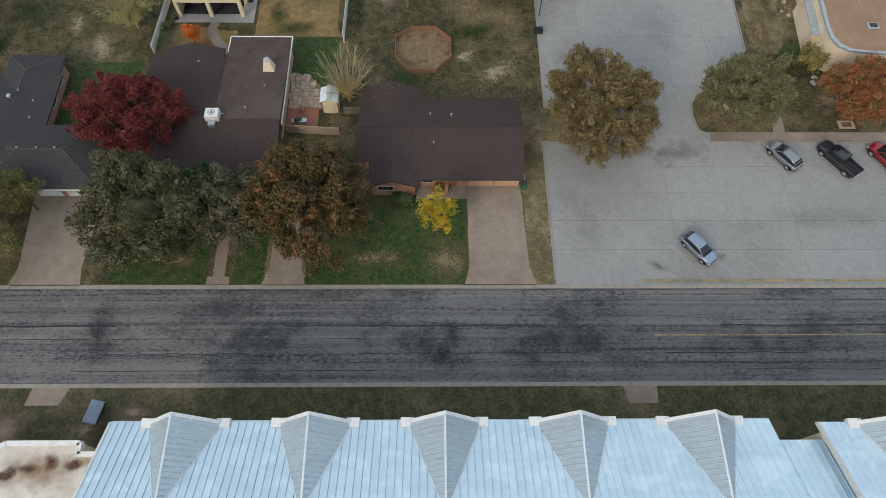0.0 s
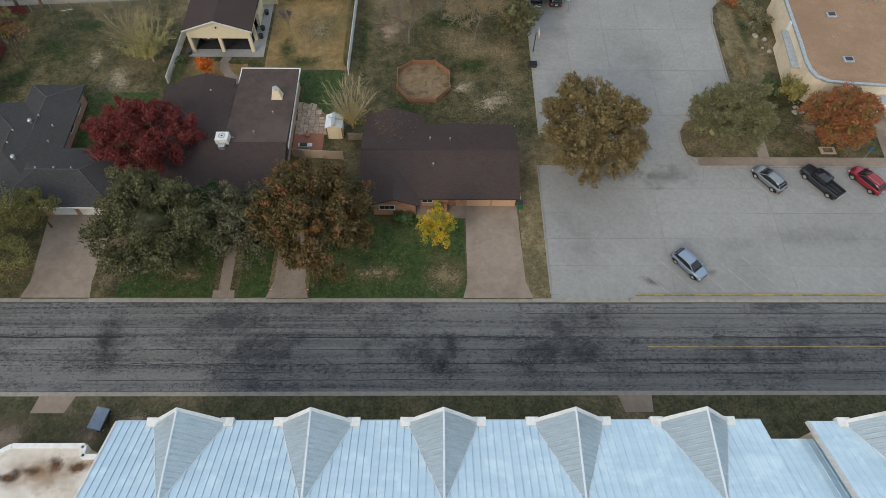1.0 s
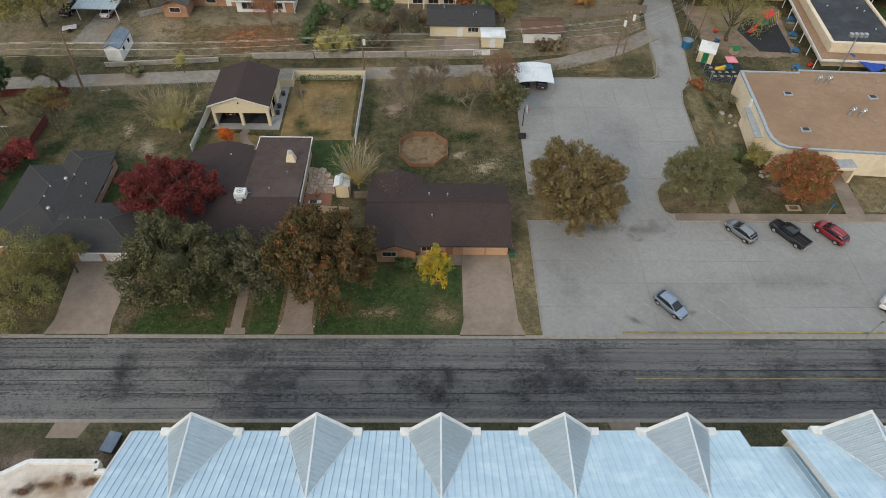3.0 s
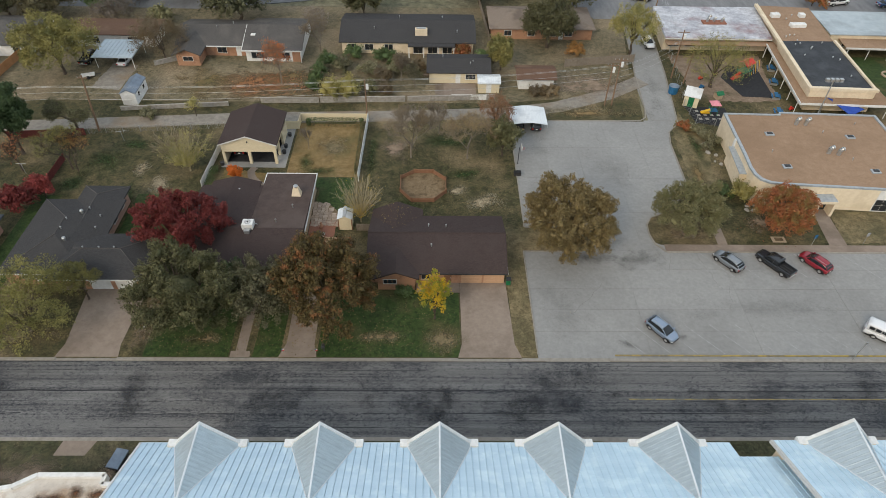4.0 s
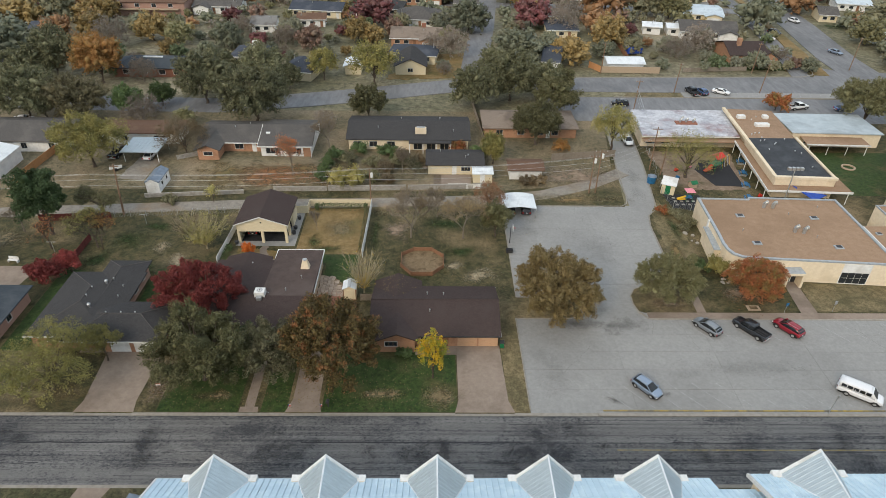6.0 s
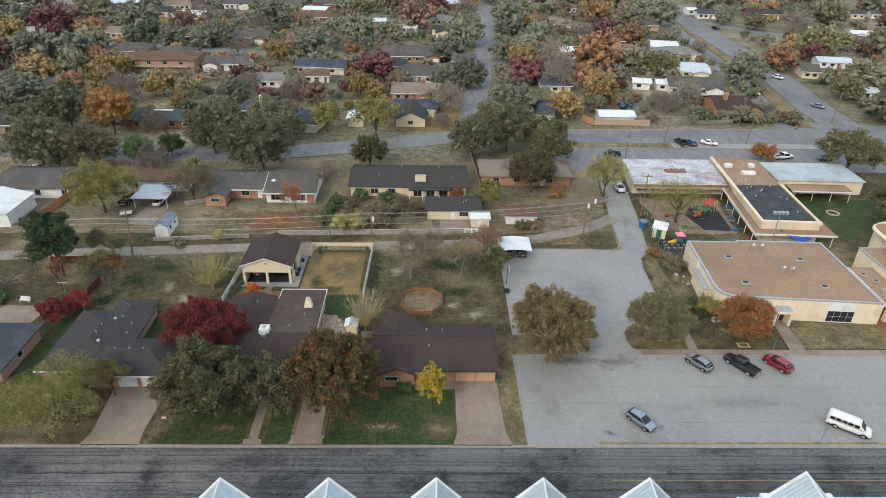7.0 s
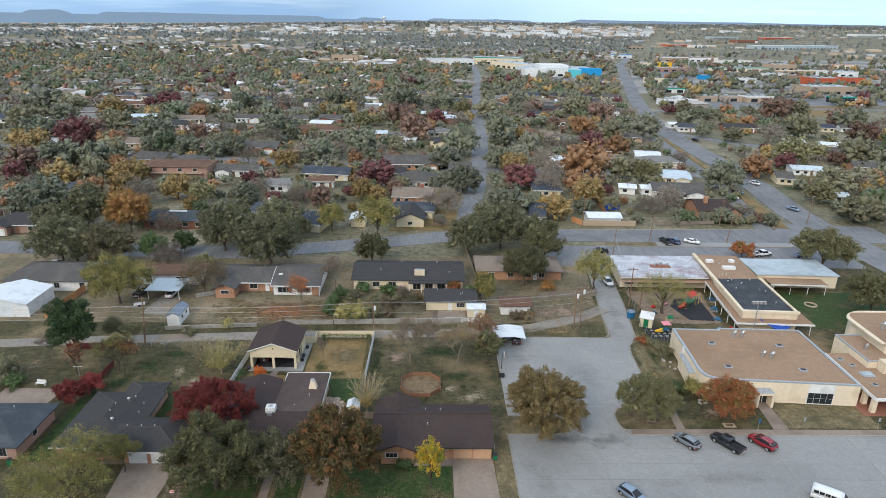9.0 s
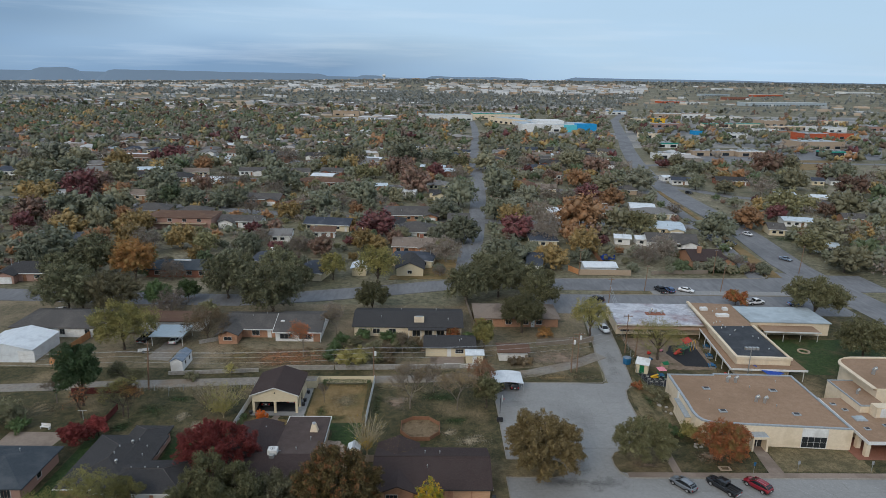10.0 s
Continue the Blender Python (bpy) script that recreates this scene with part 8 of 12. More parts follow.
tree(-65.5, 128.0, "dense dark green tree beside the street", LEAF_GREEN, 3.1, 6.0, 0.8, 718, 3000, 0.36, 55, trunk_r=0.15)
tree(-87.4, 144.1, "broad orange autumn oak before a brick house", LEAF_ORANGE, 7.2, 13.2, 1.8, 719, 8000, 0.36, 76, trunk_r=0.36)

# ---- vehicles ----
WHEEL = {}


def wheel_meshes(r, w):
    key = (r, w)
    if key not in WHEEL:
        ty, ri = Mesh(), Mesh()
        n = 16
        for a, b, z0, z1 in ((r * 0.66, r * 0.96, -w / 2, -w / 2 + 0.01), (r * 0.96, r, -w / 2 + 0.01, -w / 2 + 0.05), (r, r, -w / 2 + 0.05, w / 2 - 0.05), (r, r * 0.96, w / 2 - 0.05, w / 2 - 0.01), (r * 0.96, r * 0.66, w / 2 - 0.01, w / 2)):
            ty.tube((0, z0, 0), (0, z1, 0), a, b, n, cap=False)
        ri.tube((0, -w / 2 + 0.03, 0), (0, w / 2 - 0.03, 0), r * 0.67, r * 0.67, n)
        for k in range(5):
            a = 2 * math.pi * k / 5
            for s in (-1, 1):
                y = s * (w / 2 - 0.015)
                ri.tube((0, y, 0), (r * 0.62 * math.cos(a), y, r * 0.62 * math.sin(a)), 0.045, 0.035, 4)
        WHEEL[key] = (ty.data("tyre"), ri.data("rim"))
    return WHEEL[key]


def loft(m, rings, closed_ends=True):
    k, n = len(m.v), len(rings[0])
    for r in rings:
        m.v += r
    for i in range(len(rings) - 1):
        for j in range(n):
            a, b = k + i * n + j, k + i * n + (j + 1) % n
            m.f.append((a, b, b + n, a + n))
    if closed_ends:
        m.f += [tuple(k + n - 1 - j for j in range(n)), tuple(k + (len(rings) - 1) * n + j for j in range(n))]
    return m


def interp(x, pts):
    for (x0, *a), (x1, *b) in zip(pts, pts[1:]):
        if x0 <= x <= x1:
            t = (x - x0) / (x1 - x0)
            return [p + (q - p) * t for p, q in zip(a, b)]
    return list(pts[0][1:] if x < pts[0][0] else pts[-1][1:])


def car(x, y, rz, label, body_mat, kind="suv", category="car", group="", z=0.05, name="car", k=1.0):
    """A vehicle with its nose along its own x: lofted body, glazed cabin, roof, lamps, mirrors, wheels."""
    t = thing(name, x, y, z, rz, label, category, group)
    t.scale = (k, k, k)
    # along x: half width, sill, belt line; then the cabin: base half width, roof half width, roof height
    if kind == "van":
        L, W, wr = 5.9, 2.0, 0.37
        line = [(-2.95, 0.86, 0.55, 1.15), (-2.85, 0.97, 0.45, 1.2), (-1.5, 1.0, 0.38, 1.2), (1.4, 1.0, 0.38, 1.2), (1.9, 0.99, 0.38, 1.15), (2.6, 0.93, 0.42, 1.02), (2.9, 0.82, 0.5, 0.9)]
        cab = [(-2.9, 0.9, 0.84, 2.0), (-2.7, 0.95, 0.86, 2.12), (0.9, 0.97, 0.86, 2.12), (1.3, 0.97, 0.82, 2.0), (2.05, 0.95, 0.86, 1.18)]
        front_ax, rear_ax, roof = 2.0, -1.6, (-2.75, 1.15)
    elif kind == "pickup":
        L, W, wr = 5.7, 1.95, 0.39
        line = [(-2.85, 0.86, 0.6, 0.9), (-2.75, 0.93, 0.5, 0.92), (-0.75, 0.97, 0.42, 0.92), (-0.7, 0.97, 0.42, 1.12), (1.1, 0.97, 0.42, 1.12), (1.5, 0.96, 0.42, 1.12), (2.5, 0.92, 0.45, 1.05), (2.85, 0.78, 0.55, 0.92)]
        cab = [(-0.72, 0.9, 0.76, 1.72), (-0.6, 0.92, 0.76, 1.82), (0.75, 0.92, 0.74, 1.82), (0.95, 0.92, 0.74, 1.76), (1.6, 0.9, 0.8, 1.13)]
        front_ax, rear_ax, roof = 1.85, -1.75, (-0.62, 0.8)
    elif kind == "sedan":
        L, W, wr = 4.7, 1.82, 0.32
        line = [(-2.35, 0.76, 0.5, 0.9), (-2.2, 0.87, 0.35, 0.98), (-1.4, 0.91, 0.3, 1.0), (0.9, 0.91, 0.28, 0.98), (1.4, 0.89, 0.3, 0.93), (2.1, 0.82, 0.35, 0.78), (2.35, 0.66, 0.45, 0.66)]
        cab = [(-1.75, 0.8, 0.66, 1.02), (-0.95, 0.84, 0.6, 1.36), (-0.3, 0.85, 0.6, 1.45), (0.35, 0.85, 0.6, 1.42), (1.25, 0.84, 0.7, 0.98)]
        front_ax, rear_ax, roof = 1.4, -1.4, (-0.95, 0.38)
    else:
        L, W, wr = 4.5, 1.86, 0.36
        line = [(-2.25, 0.74, 0.50, 0.92), (-2.15, 0.85, 0.42, 1.08), (-1.3, 0.93, 0.36, 1.14), (0.6, 0.93, 0.34, 1.10), (1.15, 0.92, 0.35, 1.08), (1.7, 0.87, 0.38, 1.01), (2.08, 0.75, 0.4, 0.88), (2.25, 0.54, 0.5, 0.72)]
        cab = [(-2.12, 0.76, 0.66, 1.10), (-1.78, 0.82, 0.64, 1.50), (-1.1, 0.87, 0.66, 1.63), (-0.3, 0.88, 0.66, 1.67), (0.3, 0.88, 0.65, 1.60), (1.25, 0.84, 0.74, 1.08)]
        front_ax, rear_ax, roof = 1.36, -1.33, (-1.9, 0.3)
    xs = sorted(set([p[0] for p in line] + [line[0][0] + (line[-1][0] - line[0][0]) * i / 16 for i in range(17)]))
    rings = []
    for sx in xs:
        hw, lo, hi = interp(sx, line)
        arch = max(0.0, *(wr * 1.15 - abs(sx - ax) for ax in (front_ax, rear_ax)))
        low = lo + (0.30 if arch > 0.05 else 0.0)
        rings.append([(sx, -hw * 0.9, low), (sx, -hw, low + 0.10), (sx, -hw, hi - 0.16), (sx, -hw * 0.94, hi - 0.03), (sx, -hw * 0.75, hi), (sx, hw * 0.75, hi), (sx, hw * 0.94, hi - 0.03),
                      (sx, hw, hi - 0.16), (sx, hw, low + 0.10), (sx, hw * 0.9, low)])
    part("body", smooth(loft(Mesh(), rings).data("body")), body_mat, t)
    part("underbody", Mesh().box(-L / 2 + 0.3, L / 2 - 0.3, -W / 2 + 0.12, W / 2 - 0.12, 0.2, 0.6), RUBBER, t)
    rings = []
    for sx, hb, ht, zt in cab:
        zb = interp(sx, line)[2] - 0.03
        zt = max(zt, zb + 0.01)
        rings.append([(sx, -hb, zb), (sx, -(hb * 0.35 + ht * 0.65), zb + (zt - zb) * 0.72), (sx, -ht, zt - 0.05 * (zt > zb + 0.1)), (sx, -ht * 0.7, zt), (sx, ht * 0.7, zt), (sx, ht, zt - 0.05 * (zt > zb + 0.1)),
                      (sx, (hb * 0.35 + ht * 0.65), zb + (zt - zb) * 0.72), (sx, hb, zb)])
    cabin_mat = body_mat if kind == "van" else CAR_GLASS
    part("cabin", smooth(loft(Mesh(), rings).data("cabin")), cabin_mat, t, "" if kind == "van" else "dark glazed cabin")
    rr = []
    for i in range(7):
        sx = roof[0] + (roof[1] - roof[0]) * i / 6
        hb, ht, zt = interp(sx, cab)
        rr.append([(sx, -ht - 0.05, zt - 0.13), (sx, -ht - 0.01, zt - 0.03), (sx, -ht * 0.6, zt + 0.03), (sx, ht * 0.6, zt + 0.03), (sx, ht + 0.01, zt - 0.03), (sx, ht + 0.05, zt - 0.13)])
    part("roof_panel", smooth(loft(Mesh(), rr).data("roof_panel")), body_mat, t)
    for s in (-1, 1):
        for (xa, ba, ta, za), (xb, bb, tb, zb_) in ((cab[-1], cab[-2]), (cab[0], cab[1])):
            part("pillar", Mesh().tube((xa, s * ba, interp(xa, line)[2] - 0.02), (xb, s * (tb + 0.02), zb_ - 0.05), 0.05, 0.045, 5), body_mat, t)
        mid = (roof[0] + roof[1]) / 2
        hb, ht, zt = interp(mid, cab)
        part("pillar", Mesh().tube((mid, s * (hb + 0.005), interp(mid, line)[2] - 0.02), (mid, s * (ht + 0.03), zt - 0.06), 0.045, 0.04, 5), DARK_METAL if kind != "van" else body_mat, t)
        mx = cab[-1][0] - 0.25
        part("wing_mirror", Mesh().box(mx - 0.08, mx + 0.1, s * 1.0 - 0.1 + 0.04 * s, s * 1.0 + 0.1 + 0.04 * s, interp(mx, line)[2] - 0.02, interp(mx, line)[2] + 0.16, 0.04), body_mat, t)
        fx, bx = line[-1][0], line[0][0]
        part("headlight", Mesh().box(fx - 0.28, fx - 0.01, s * 0.55 - 0.17, s * 0.55 + 0.17, interp(fx, line)[2] - 0.22, interp(fx, line)[2] - 0.02, 0.03), LAMP_CLEAR, t)
        part("tail_light", Mesh().box(bx - 0.01, bx + 0.14, s * 0.68 - 0.14, s * 0.68 + 0.14, interp(bx, line)[2] - 0.32, interp(bx, line)[2] + 0.0, 0.03), LAMP_RED, t)
        if kind == "suv":
            part("roof_rail", Mesh().tube((roof[0] + 0.3, s * 0.56, 1.72), (roof[1] - 0.1, s * 0.56, 1.72), 0.025, 0.025, 5), STEEL, t)
        if kind == "van":
            for k in range(5):
                x0 = -2.6 + 0.78 * k
                part("side_window", Mesh().prism([(x0, s * 0.90), (x0 + 0.66, s * 0.90), (x0 + 0.66, s * 0.955), (x0, s * 0.955)][::s], 1.42, 1.9), CAR_GLASS, t)
    if kind == "van":
        part("windscreen", Mesh().poly([(2.03, -0.78, 1.3), (2.03, 0.78, 1.3), (1.40, 0.72, 1.98), (1.40, -0.72, 1.98)]).poly([(1.36, -0.72, 1.96), (1.36, 0.72, 1.96), (1.99, 0.78, 1.28), (1.99, -0.78, 1.28)]), CAR_GLASS, t)
    if kind == "pickup":
        for s in (-1, 1):
            part("bed_side", Mesh().box(-2.82, -0.72, s * 0.88 - 0.07, s * 0.88 + 0.07, 0.88, 1.16, 0.03), body_mat, t)
        part("tailgate", Mesh().box(-2.86, -2.74, -0.86, 0.86, 0.86, 1.16, 0.03), body_mat, t)
        part("bed_floor", Mesh().box(-2.74, -0.74, -0.8, 0.8, 0.90, 0.95), RUBBER, t)
        for s in (-0.35, 0.25):
            part("cargo_pipe", Mesh().tube((-2.5, s, 1.0), (-0.9, s + 0.2, 1.1), 0.06, 0.06, 6), DARK_METAL, t)
    part("front_bumper", Mesh().box(L / 2 - 0.2, L / 2 + 0.03, -W / 2 + 0.2, W / 2 - 0.2, 0.36, 0.58, 0.05), DARK_METAL if kind != "van" else STEEL, t)
    part("rear_bumper", Mesh().box(-L / 2 - 0.05, -L / 2 + 0.14, -W / 2 + 0.15, W / 2 - 0.15, 0.42, 0.62, 0.05), DARK_METAL if kind == "suv" else STEEL, t)
    part("number_plate", Mesh().box(-L / 2 - 0.065, -L / 2 - 0.04, -0.16, 0.16, 0.66, 0.8), WHITE, t)
    ty, ri = wheel_meshes(wr, 0.23)
    for ax in (front_ax, rear_ax):
        for s in (-1, 1):
            wh = part("wheel", Mesh().tube((0, -0.06, 0), (0, 0.06, 0), 0.07, 0.07, 8), DARK_METAL, t)
            wh.location = (ax, s * (W / 2 - 0.11), wr)
            part("tyre", ty, RUBBER, wh)
            part("rim", ri, STEEL, wh)
    return t


SILVER_BLUE = paint("paint_silver_blue", (0.27, 0.34, 0.44), 0.28, 0.5)
GREY_METAL = paint("paint_grey", (0.26, 0.285, 0.31), 0.28, 0.5)
DARK_TRUCK = paint("paint_charcoal", (0.028, 0.032, 0.038), 0.25, 0.3)
RED_CAR = paint("paint_red", (0.30, 0.014, 0.028), 0.25, 0.3)
WHITE_CAR = paint("paint_white", (0.78, 0.79, 0.80), 0.3, 0.0)
BLACK_CAR = paint("paint_black", (0.014, 0.016, 0.020), 0.22, 0.2)
BLUE_CAR = paint("paint_blue", (0.06, 0.12, 0.26), 0.25, 0.3)

car(31.9, 30.9, -53, "blue-grey crossover parked alone on pale concrete", SILVER_BLUE, "suv", k=0.93)
car(44.3, 43.1, 125, "grey crossover parked nose-in at the kerb", GREY_METAL, "suv", k=0.95)
car(50.7, 42.6, 124, "charcoal crew-cab pickup parked at the kerb", DARK_TRUCK, "pickup", "pickup truck", name="pickup_truck", k=0.95)
car(56.4, 42.9, 123, "dark red crossover parked nose-in at the kerb", RED_CAR, "suv", k=0.98)
car(60.0, 29.9, -36, "white passenger van parked on pale concrete", WHITE_CAR, "van", "van", name="van", k=0.92)
car(48.7, 108.5, -85, "white crossover parked in the lane", WHITE_CAR, "suv", z=0.06)
car(52.6, 131.5, 168, "black and white utility vehicle by the street", BLACK_CAR, "suv", z=0.16)
car(74.9, 140.8, 100, "black pickup in a street-side bay", BLACK_CAR, "pickup", "pickup truck", z=0.16, name="pickup_truck")
car(77.6, 140.8, 100, "dark blue car in a street-side bay", BLUE_CAR, "suv", z=0.16)
car(83.0, 141.0, -32, "white car in the street-side lot", WHITE_CAR, "sedan", z=0.16)
car(99.4, 130.4, 15, "white pickup parked behind the school", WHITE_CAR, "pickup", "pickup truck", z=0.16, name="pickup_truck")
car(111.0, 129.6, 5, "dark blue car parked behind the school", BLUE_CAR, "sedan", z=0.16)
car(134.6, 178.5, -62, "grey-blue car on the wide avenue", SILVER_BLUE, "sedan", z=0.18)
car(138.8, 216.5, -66, "white car on the wide avenue", WHITE_CAR, "suv", z=0.18)
car(118.4, 192.6, 175, "white car parked before a brown-roofed house", WHITE_CAR, "sedan", z=0.18)
car(124.3, 200.6, -50, "dark car parked beside a brown-roofed house", BLACK_CAR, "suv", z=0.18)
car(153.6, 318.0, -60, "dark car on the wide avenue", BLACK_CAR, "suv", z=0.18)
car(-65.4, 99.6, 85, "dark pickup parked beside a carport", DARK_TRUCK, "pickup", "pickup truck", z=0.15, name="pickup_truck")
car(-58.0, 98.6, 88, "white car parked under a carport", WHITE_CAR, "sedan", z=0.16)
car(-70.5, 104.0, 10, "pale car parked under an oak", GREY_METAL, "sedan", z=0.15)
car(-95.2, 117.5, 8, "white car parked behind a grey-roofed house", WHITE_CAR, "sedan", z=0.16)
car(-28.6, 69.5, 90, "dark car parked inside the carport building", BLACK_CAR, "suv", z=0.17)
car(-23.8, 70.5, 90, "white car parked inside the carport building", WHITE_CAR, "suv", z=0.17)
car(18.2, 77.4, 90, "dark car under an arched carport", BLACK_CAR, "sedan", z=0.05)
car(21.2, 77.4, 90, "dark car under an arched carport", DARK_TRUCK, "suv", z=0.05)

# ---- fences and walls ----
def fence(label, a, b, h, material, panel=2.4, name="fence", base=0.14, thick=0.04, post_mat=None, open_wire=False):
    """A fence of posts and boarded panels from a to b."""
    a, b = Vector(a), Vector(b)
    n = max(1, round((b - a).length / panel))
    d = (b - a) / n
    ang = math.degrees(math.atan2(d.y, d.x))
    t = thing(name, a.x, a.y, base, ang, label, "fence")
    ln = d.length
    pm = Mesh().box(-0.05, 0.05, -0.05, 0.05, -0.1, h + 0.05).data("post")
    if open_wire:
        # one woven net, every wire joined to its neighbours
        net = bmesh.new()
        bmesh.ops.create_grid(net, x_segments=10, y_segments=6, size=0.5)
        for v_ in net.verts:
            v_.co = ((v_.co.x + 0.5) * ln, 0.0, (v_.co.y + 0.5) * h)
        bmesh.ops.wireframe(net, faces=net.faces[:], thickness=0.016, use_replace=True, use_even_offset=True)
        bd = bpy.data.meshes.new("panel")
        net.to_mesh(bd)
        net.free()
    else:
        bm_ = Mesh()
        m = max(3, int(ln / 0.16))
        prof = []
        for k in range(m):
            o = thick / 2 if k % 2 else thick / 2 + 0.022
            prof += [(ln * k / m, o), (ln * (k + 1) / m, o)]
        prof += [(ln, -thick / 2), (0, -thick / 2)]
        bm_.prism(prof, 0.02, h)
    if not open_wire:
        bd = bm_.data("panel")
    for i in range(n + 1):
        part("post", pm, post_mat or material, t).location = (ln * i, 0, 0)
    for i in range(n):
        part("panel", bd, material, t).location = (ln * i, 0.03, 0)
    return t


def block_wall(label, a, b, h, lattice=False):
    """A low wall of concrete blocks in courses."""
    a, b = Vector(a), Vector(b)
    ln = (b - a).length
    t = thing("block_wall", a.x, a.y, 0.14, math.degrees(math.atan2((b - a).y, (b - a).x)), label, "wall")
    part("coping", Mesh().box(0, ln, -0.13, 0.13, h, h + 0.07, 0.02), BLOCK, t)
    core = part("core", Mesh().box(0, ln, -0.06, 0.06, -0.1, h), BLOCK, t)
    blk = Mesh().box(0.02, 0.78, -0.1, 0.1, 0.01, 0.38, 0.015).data("block")
    for j in range(max(1, round(h / 0.4))):
        for i in range(int(ln / 0.8)):
            part("block", blk, BLOCK, t).location = (0.8 * i + (0.0 if j % 2 else 0.3 * (i < int(ln / 0.8) - 1)), 0, 0.4 * j)
    return t


fence("white metal fence with hedge behind it", (-8.6, 61.0), (-8.3, 78.2), 1.7, WHITE)
fence("cream metal return fence beside the carport", (-20.1, 75.6), (-20.1, 77.8), 1.6, SIDING, 1.4)
fence("cream metal fence along the alley", (-20.0, 78.1), (-8.4, 78.25), 1.5, SIDING)
fence("cream metal gate panel beside the carport", (-22.6, 75.4), (-20.2, 75.6), 1.6, SIDING, 1.4)
fence("white board fence beside a garden bed", (-32.6, 59.0), (-32.0, 73.5), 1.4, WHITE)
fence("maroon picket fence in a back yard", (-56.6, 57.0), (-56.6, 66.0), 1.3, WOOD_MAROON)
fence("maroon board fence along the alley", (-68.5, 72.0), (-56.0, 73.1), 1.4, WOOD_MAROON)
fence("chain-link fence along the alley", (-55.6, 73.6), (-33.0, 75.6), 1.2, STEEL, 3.0, open_wire=True)
fence("new orange cedar fence beside a workshop", (-80.5, 86.0), (-79.2, 102.0), 1.7, WOOD_ORANGE)
fence("new orange cedar fence beside a workshop", (-80.4, 85.4), (-76.0, 85.6), 1.6, WOOD_ORANGE)
fence("weathered board fence behind a yard", (29.5, 98.6), (44.0, 100.9), 1.7, WOOD_FENCE)
fence("weathered fence between two houses", (13.2, 137.0), (15.6, 100.0), 1.5, WOOD_FENCE)
fence("low weathered gate between two houses", (-7.8, 49.4), (-5.9, 49.4), 1.3, WOOD_FENCE, 1.0)
fence("tan board fence round a fenced yard", (50.5, 162.0), (53.0, 157.4), 1.9, WOOD_ORANGE)
fence("tan board fence along the street", (53.0, 157.3), (70.5, 157.0), 1.9, BRICK_TAN)
fence("grey picket fence along the street", (78.0, 158.5), (98.0, 160.5), 1.3, WOOD_FENCE)
fence("red-brown fence behind trees", (64.0, 168.0), (66.0, 215.0), 1.8, WOOD_RED)
fence("chain-link fence beside the school lane", (50.2, 87.0), (52.4, 105.0), 1.6, STEEL, 3.0, open_wire=True)
fence("grey chain-link playground fence", (49.6, 84.2), (50.2, 78.4), 1.5, STEEL, 3.0, open_wire=True)
fence("grey chain-link playground fence", (50.2, 78.4), (53.4, 77.6), 1.5, STEEL, 3.0, open_wire=True)
fence("wooden patio fence beside a shed", (-14.4, 46.6), (-8.2, 46.2), 1.5, BRICK_TAN)
fence("white picket lattice on a block wall", (6.6, 85.55), (10.2, 85.6), 1.15, WHITE, 1.8)
fence("white board gate on a block wall", (10.4, 85.6), (13.0, 85.65), 1.1, WHITE, 1.3)
block_wall("pale concrete block wall along the alley", (-52.8, 81.0), (-34.0, 82.9), 0.8)
block_wall("weathered concrete block wall along the alley", (-28.4, 84.0), (-17.8, 84.2), 1.0)
block_wall("weathered concrete block wall along the alley", (-17.6, 84.3), (-2.0, 84.9), 1.1)
block_wall("weathered concrete block wall along the alley", (-1.6, 85.0), (14.6, 85.9), 1.0)
block_wall("grey block wall behind a yard", (-52.0, 97.5), (-44.0, 102.0), 0.9)

# hedges
def hedge(x0, x1, y0, y1, h, label, leaf, seed, dens=60, size=0.22):
    t = thing("hedge", (x0 + x1) / 2, (y0 + y1) / 2, 0.14, 0, label, "hedge")
    rng = np.random.default_rng(seed)
    n = int(dens * ((x1 - x0) * (y1 - y0) + 2 * h * (x1 - x0 + y1 - y0)))
    p = rng.uniform((-0.5, -0.5, 0.05), (0.5, 0.5, 1.0), (n, 3)) * np.array([x1 - x0, y1 - y0, h])
    face = rng.integers(0, 3, n)
    p[face == 0, 2] = h * rng.uniform(0.88, 1.08, (face == 0).sum())
    sx = np.sign(rng.uniform(-1, 1, n))
    p[face == 1, 0] = (sx * (x1 - x0) / 2 * rng.uniform(0.9, 1.05, n))[face == 1]
    p[face == 2, 1] = (sx * (y1 - y0) / 2 * rng.uniform(0.9, 1.05, n))[face == 2]
    u, v = rng.normal(size=(n, 3)), rng.normal(size=(n, 3))
    u /= np.linalg.norm(u, axis=1)[:, None]
    v = np.cross(u, v)
    v /= np.linalg.norm(v, axis=1)[:, None]
    k = size * rng.uniform(0.5, 1.0, (n, 1)) / 2
    verts = np.stack([p - u * k, p - v * k * 0.7, p + u * k, p + v * k * 0.7], 1).reshape(-1, 3)
    me = bpy.data.meshes.new("foliage")
    me.from_pydata(verts.tolist(), [], np.arange(4 * n).reshape(-1, 4).tolist())
    part("foliage", me, leaf, t)
    st = Mesh()
    for i in range(max(2, int(max(x1 - x0, y1 - y0) / 0.8))):
        q = rng.uniform(-0.4, 0.4, 2) * np.array([x1 - x0, y1 - y0])
        st.tube((q[0], q[1], -0.05), (q[0], q[1], h * 0.7), 0.04, 0.02, 4, cap=False)
    part("stems", st, BARK, t)
    return t


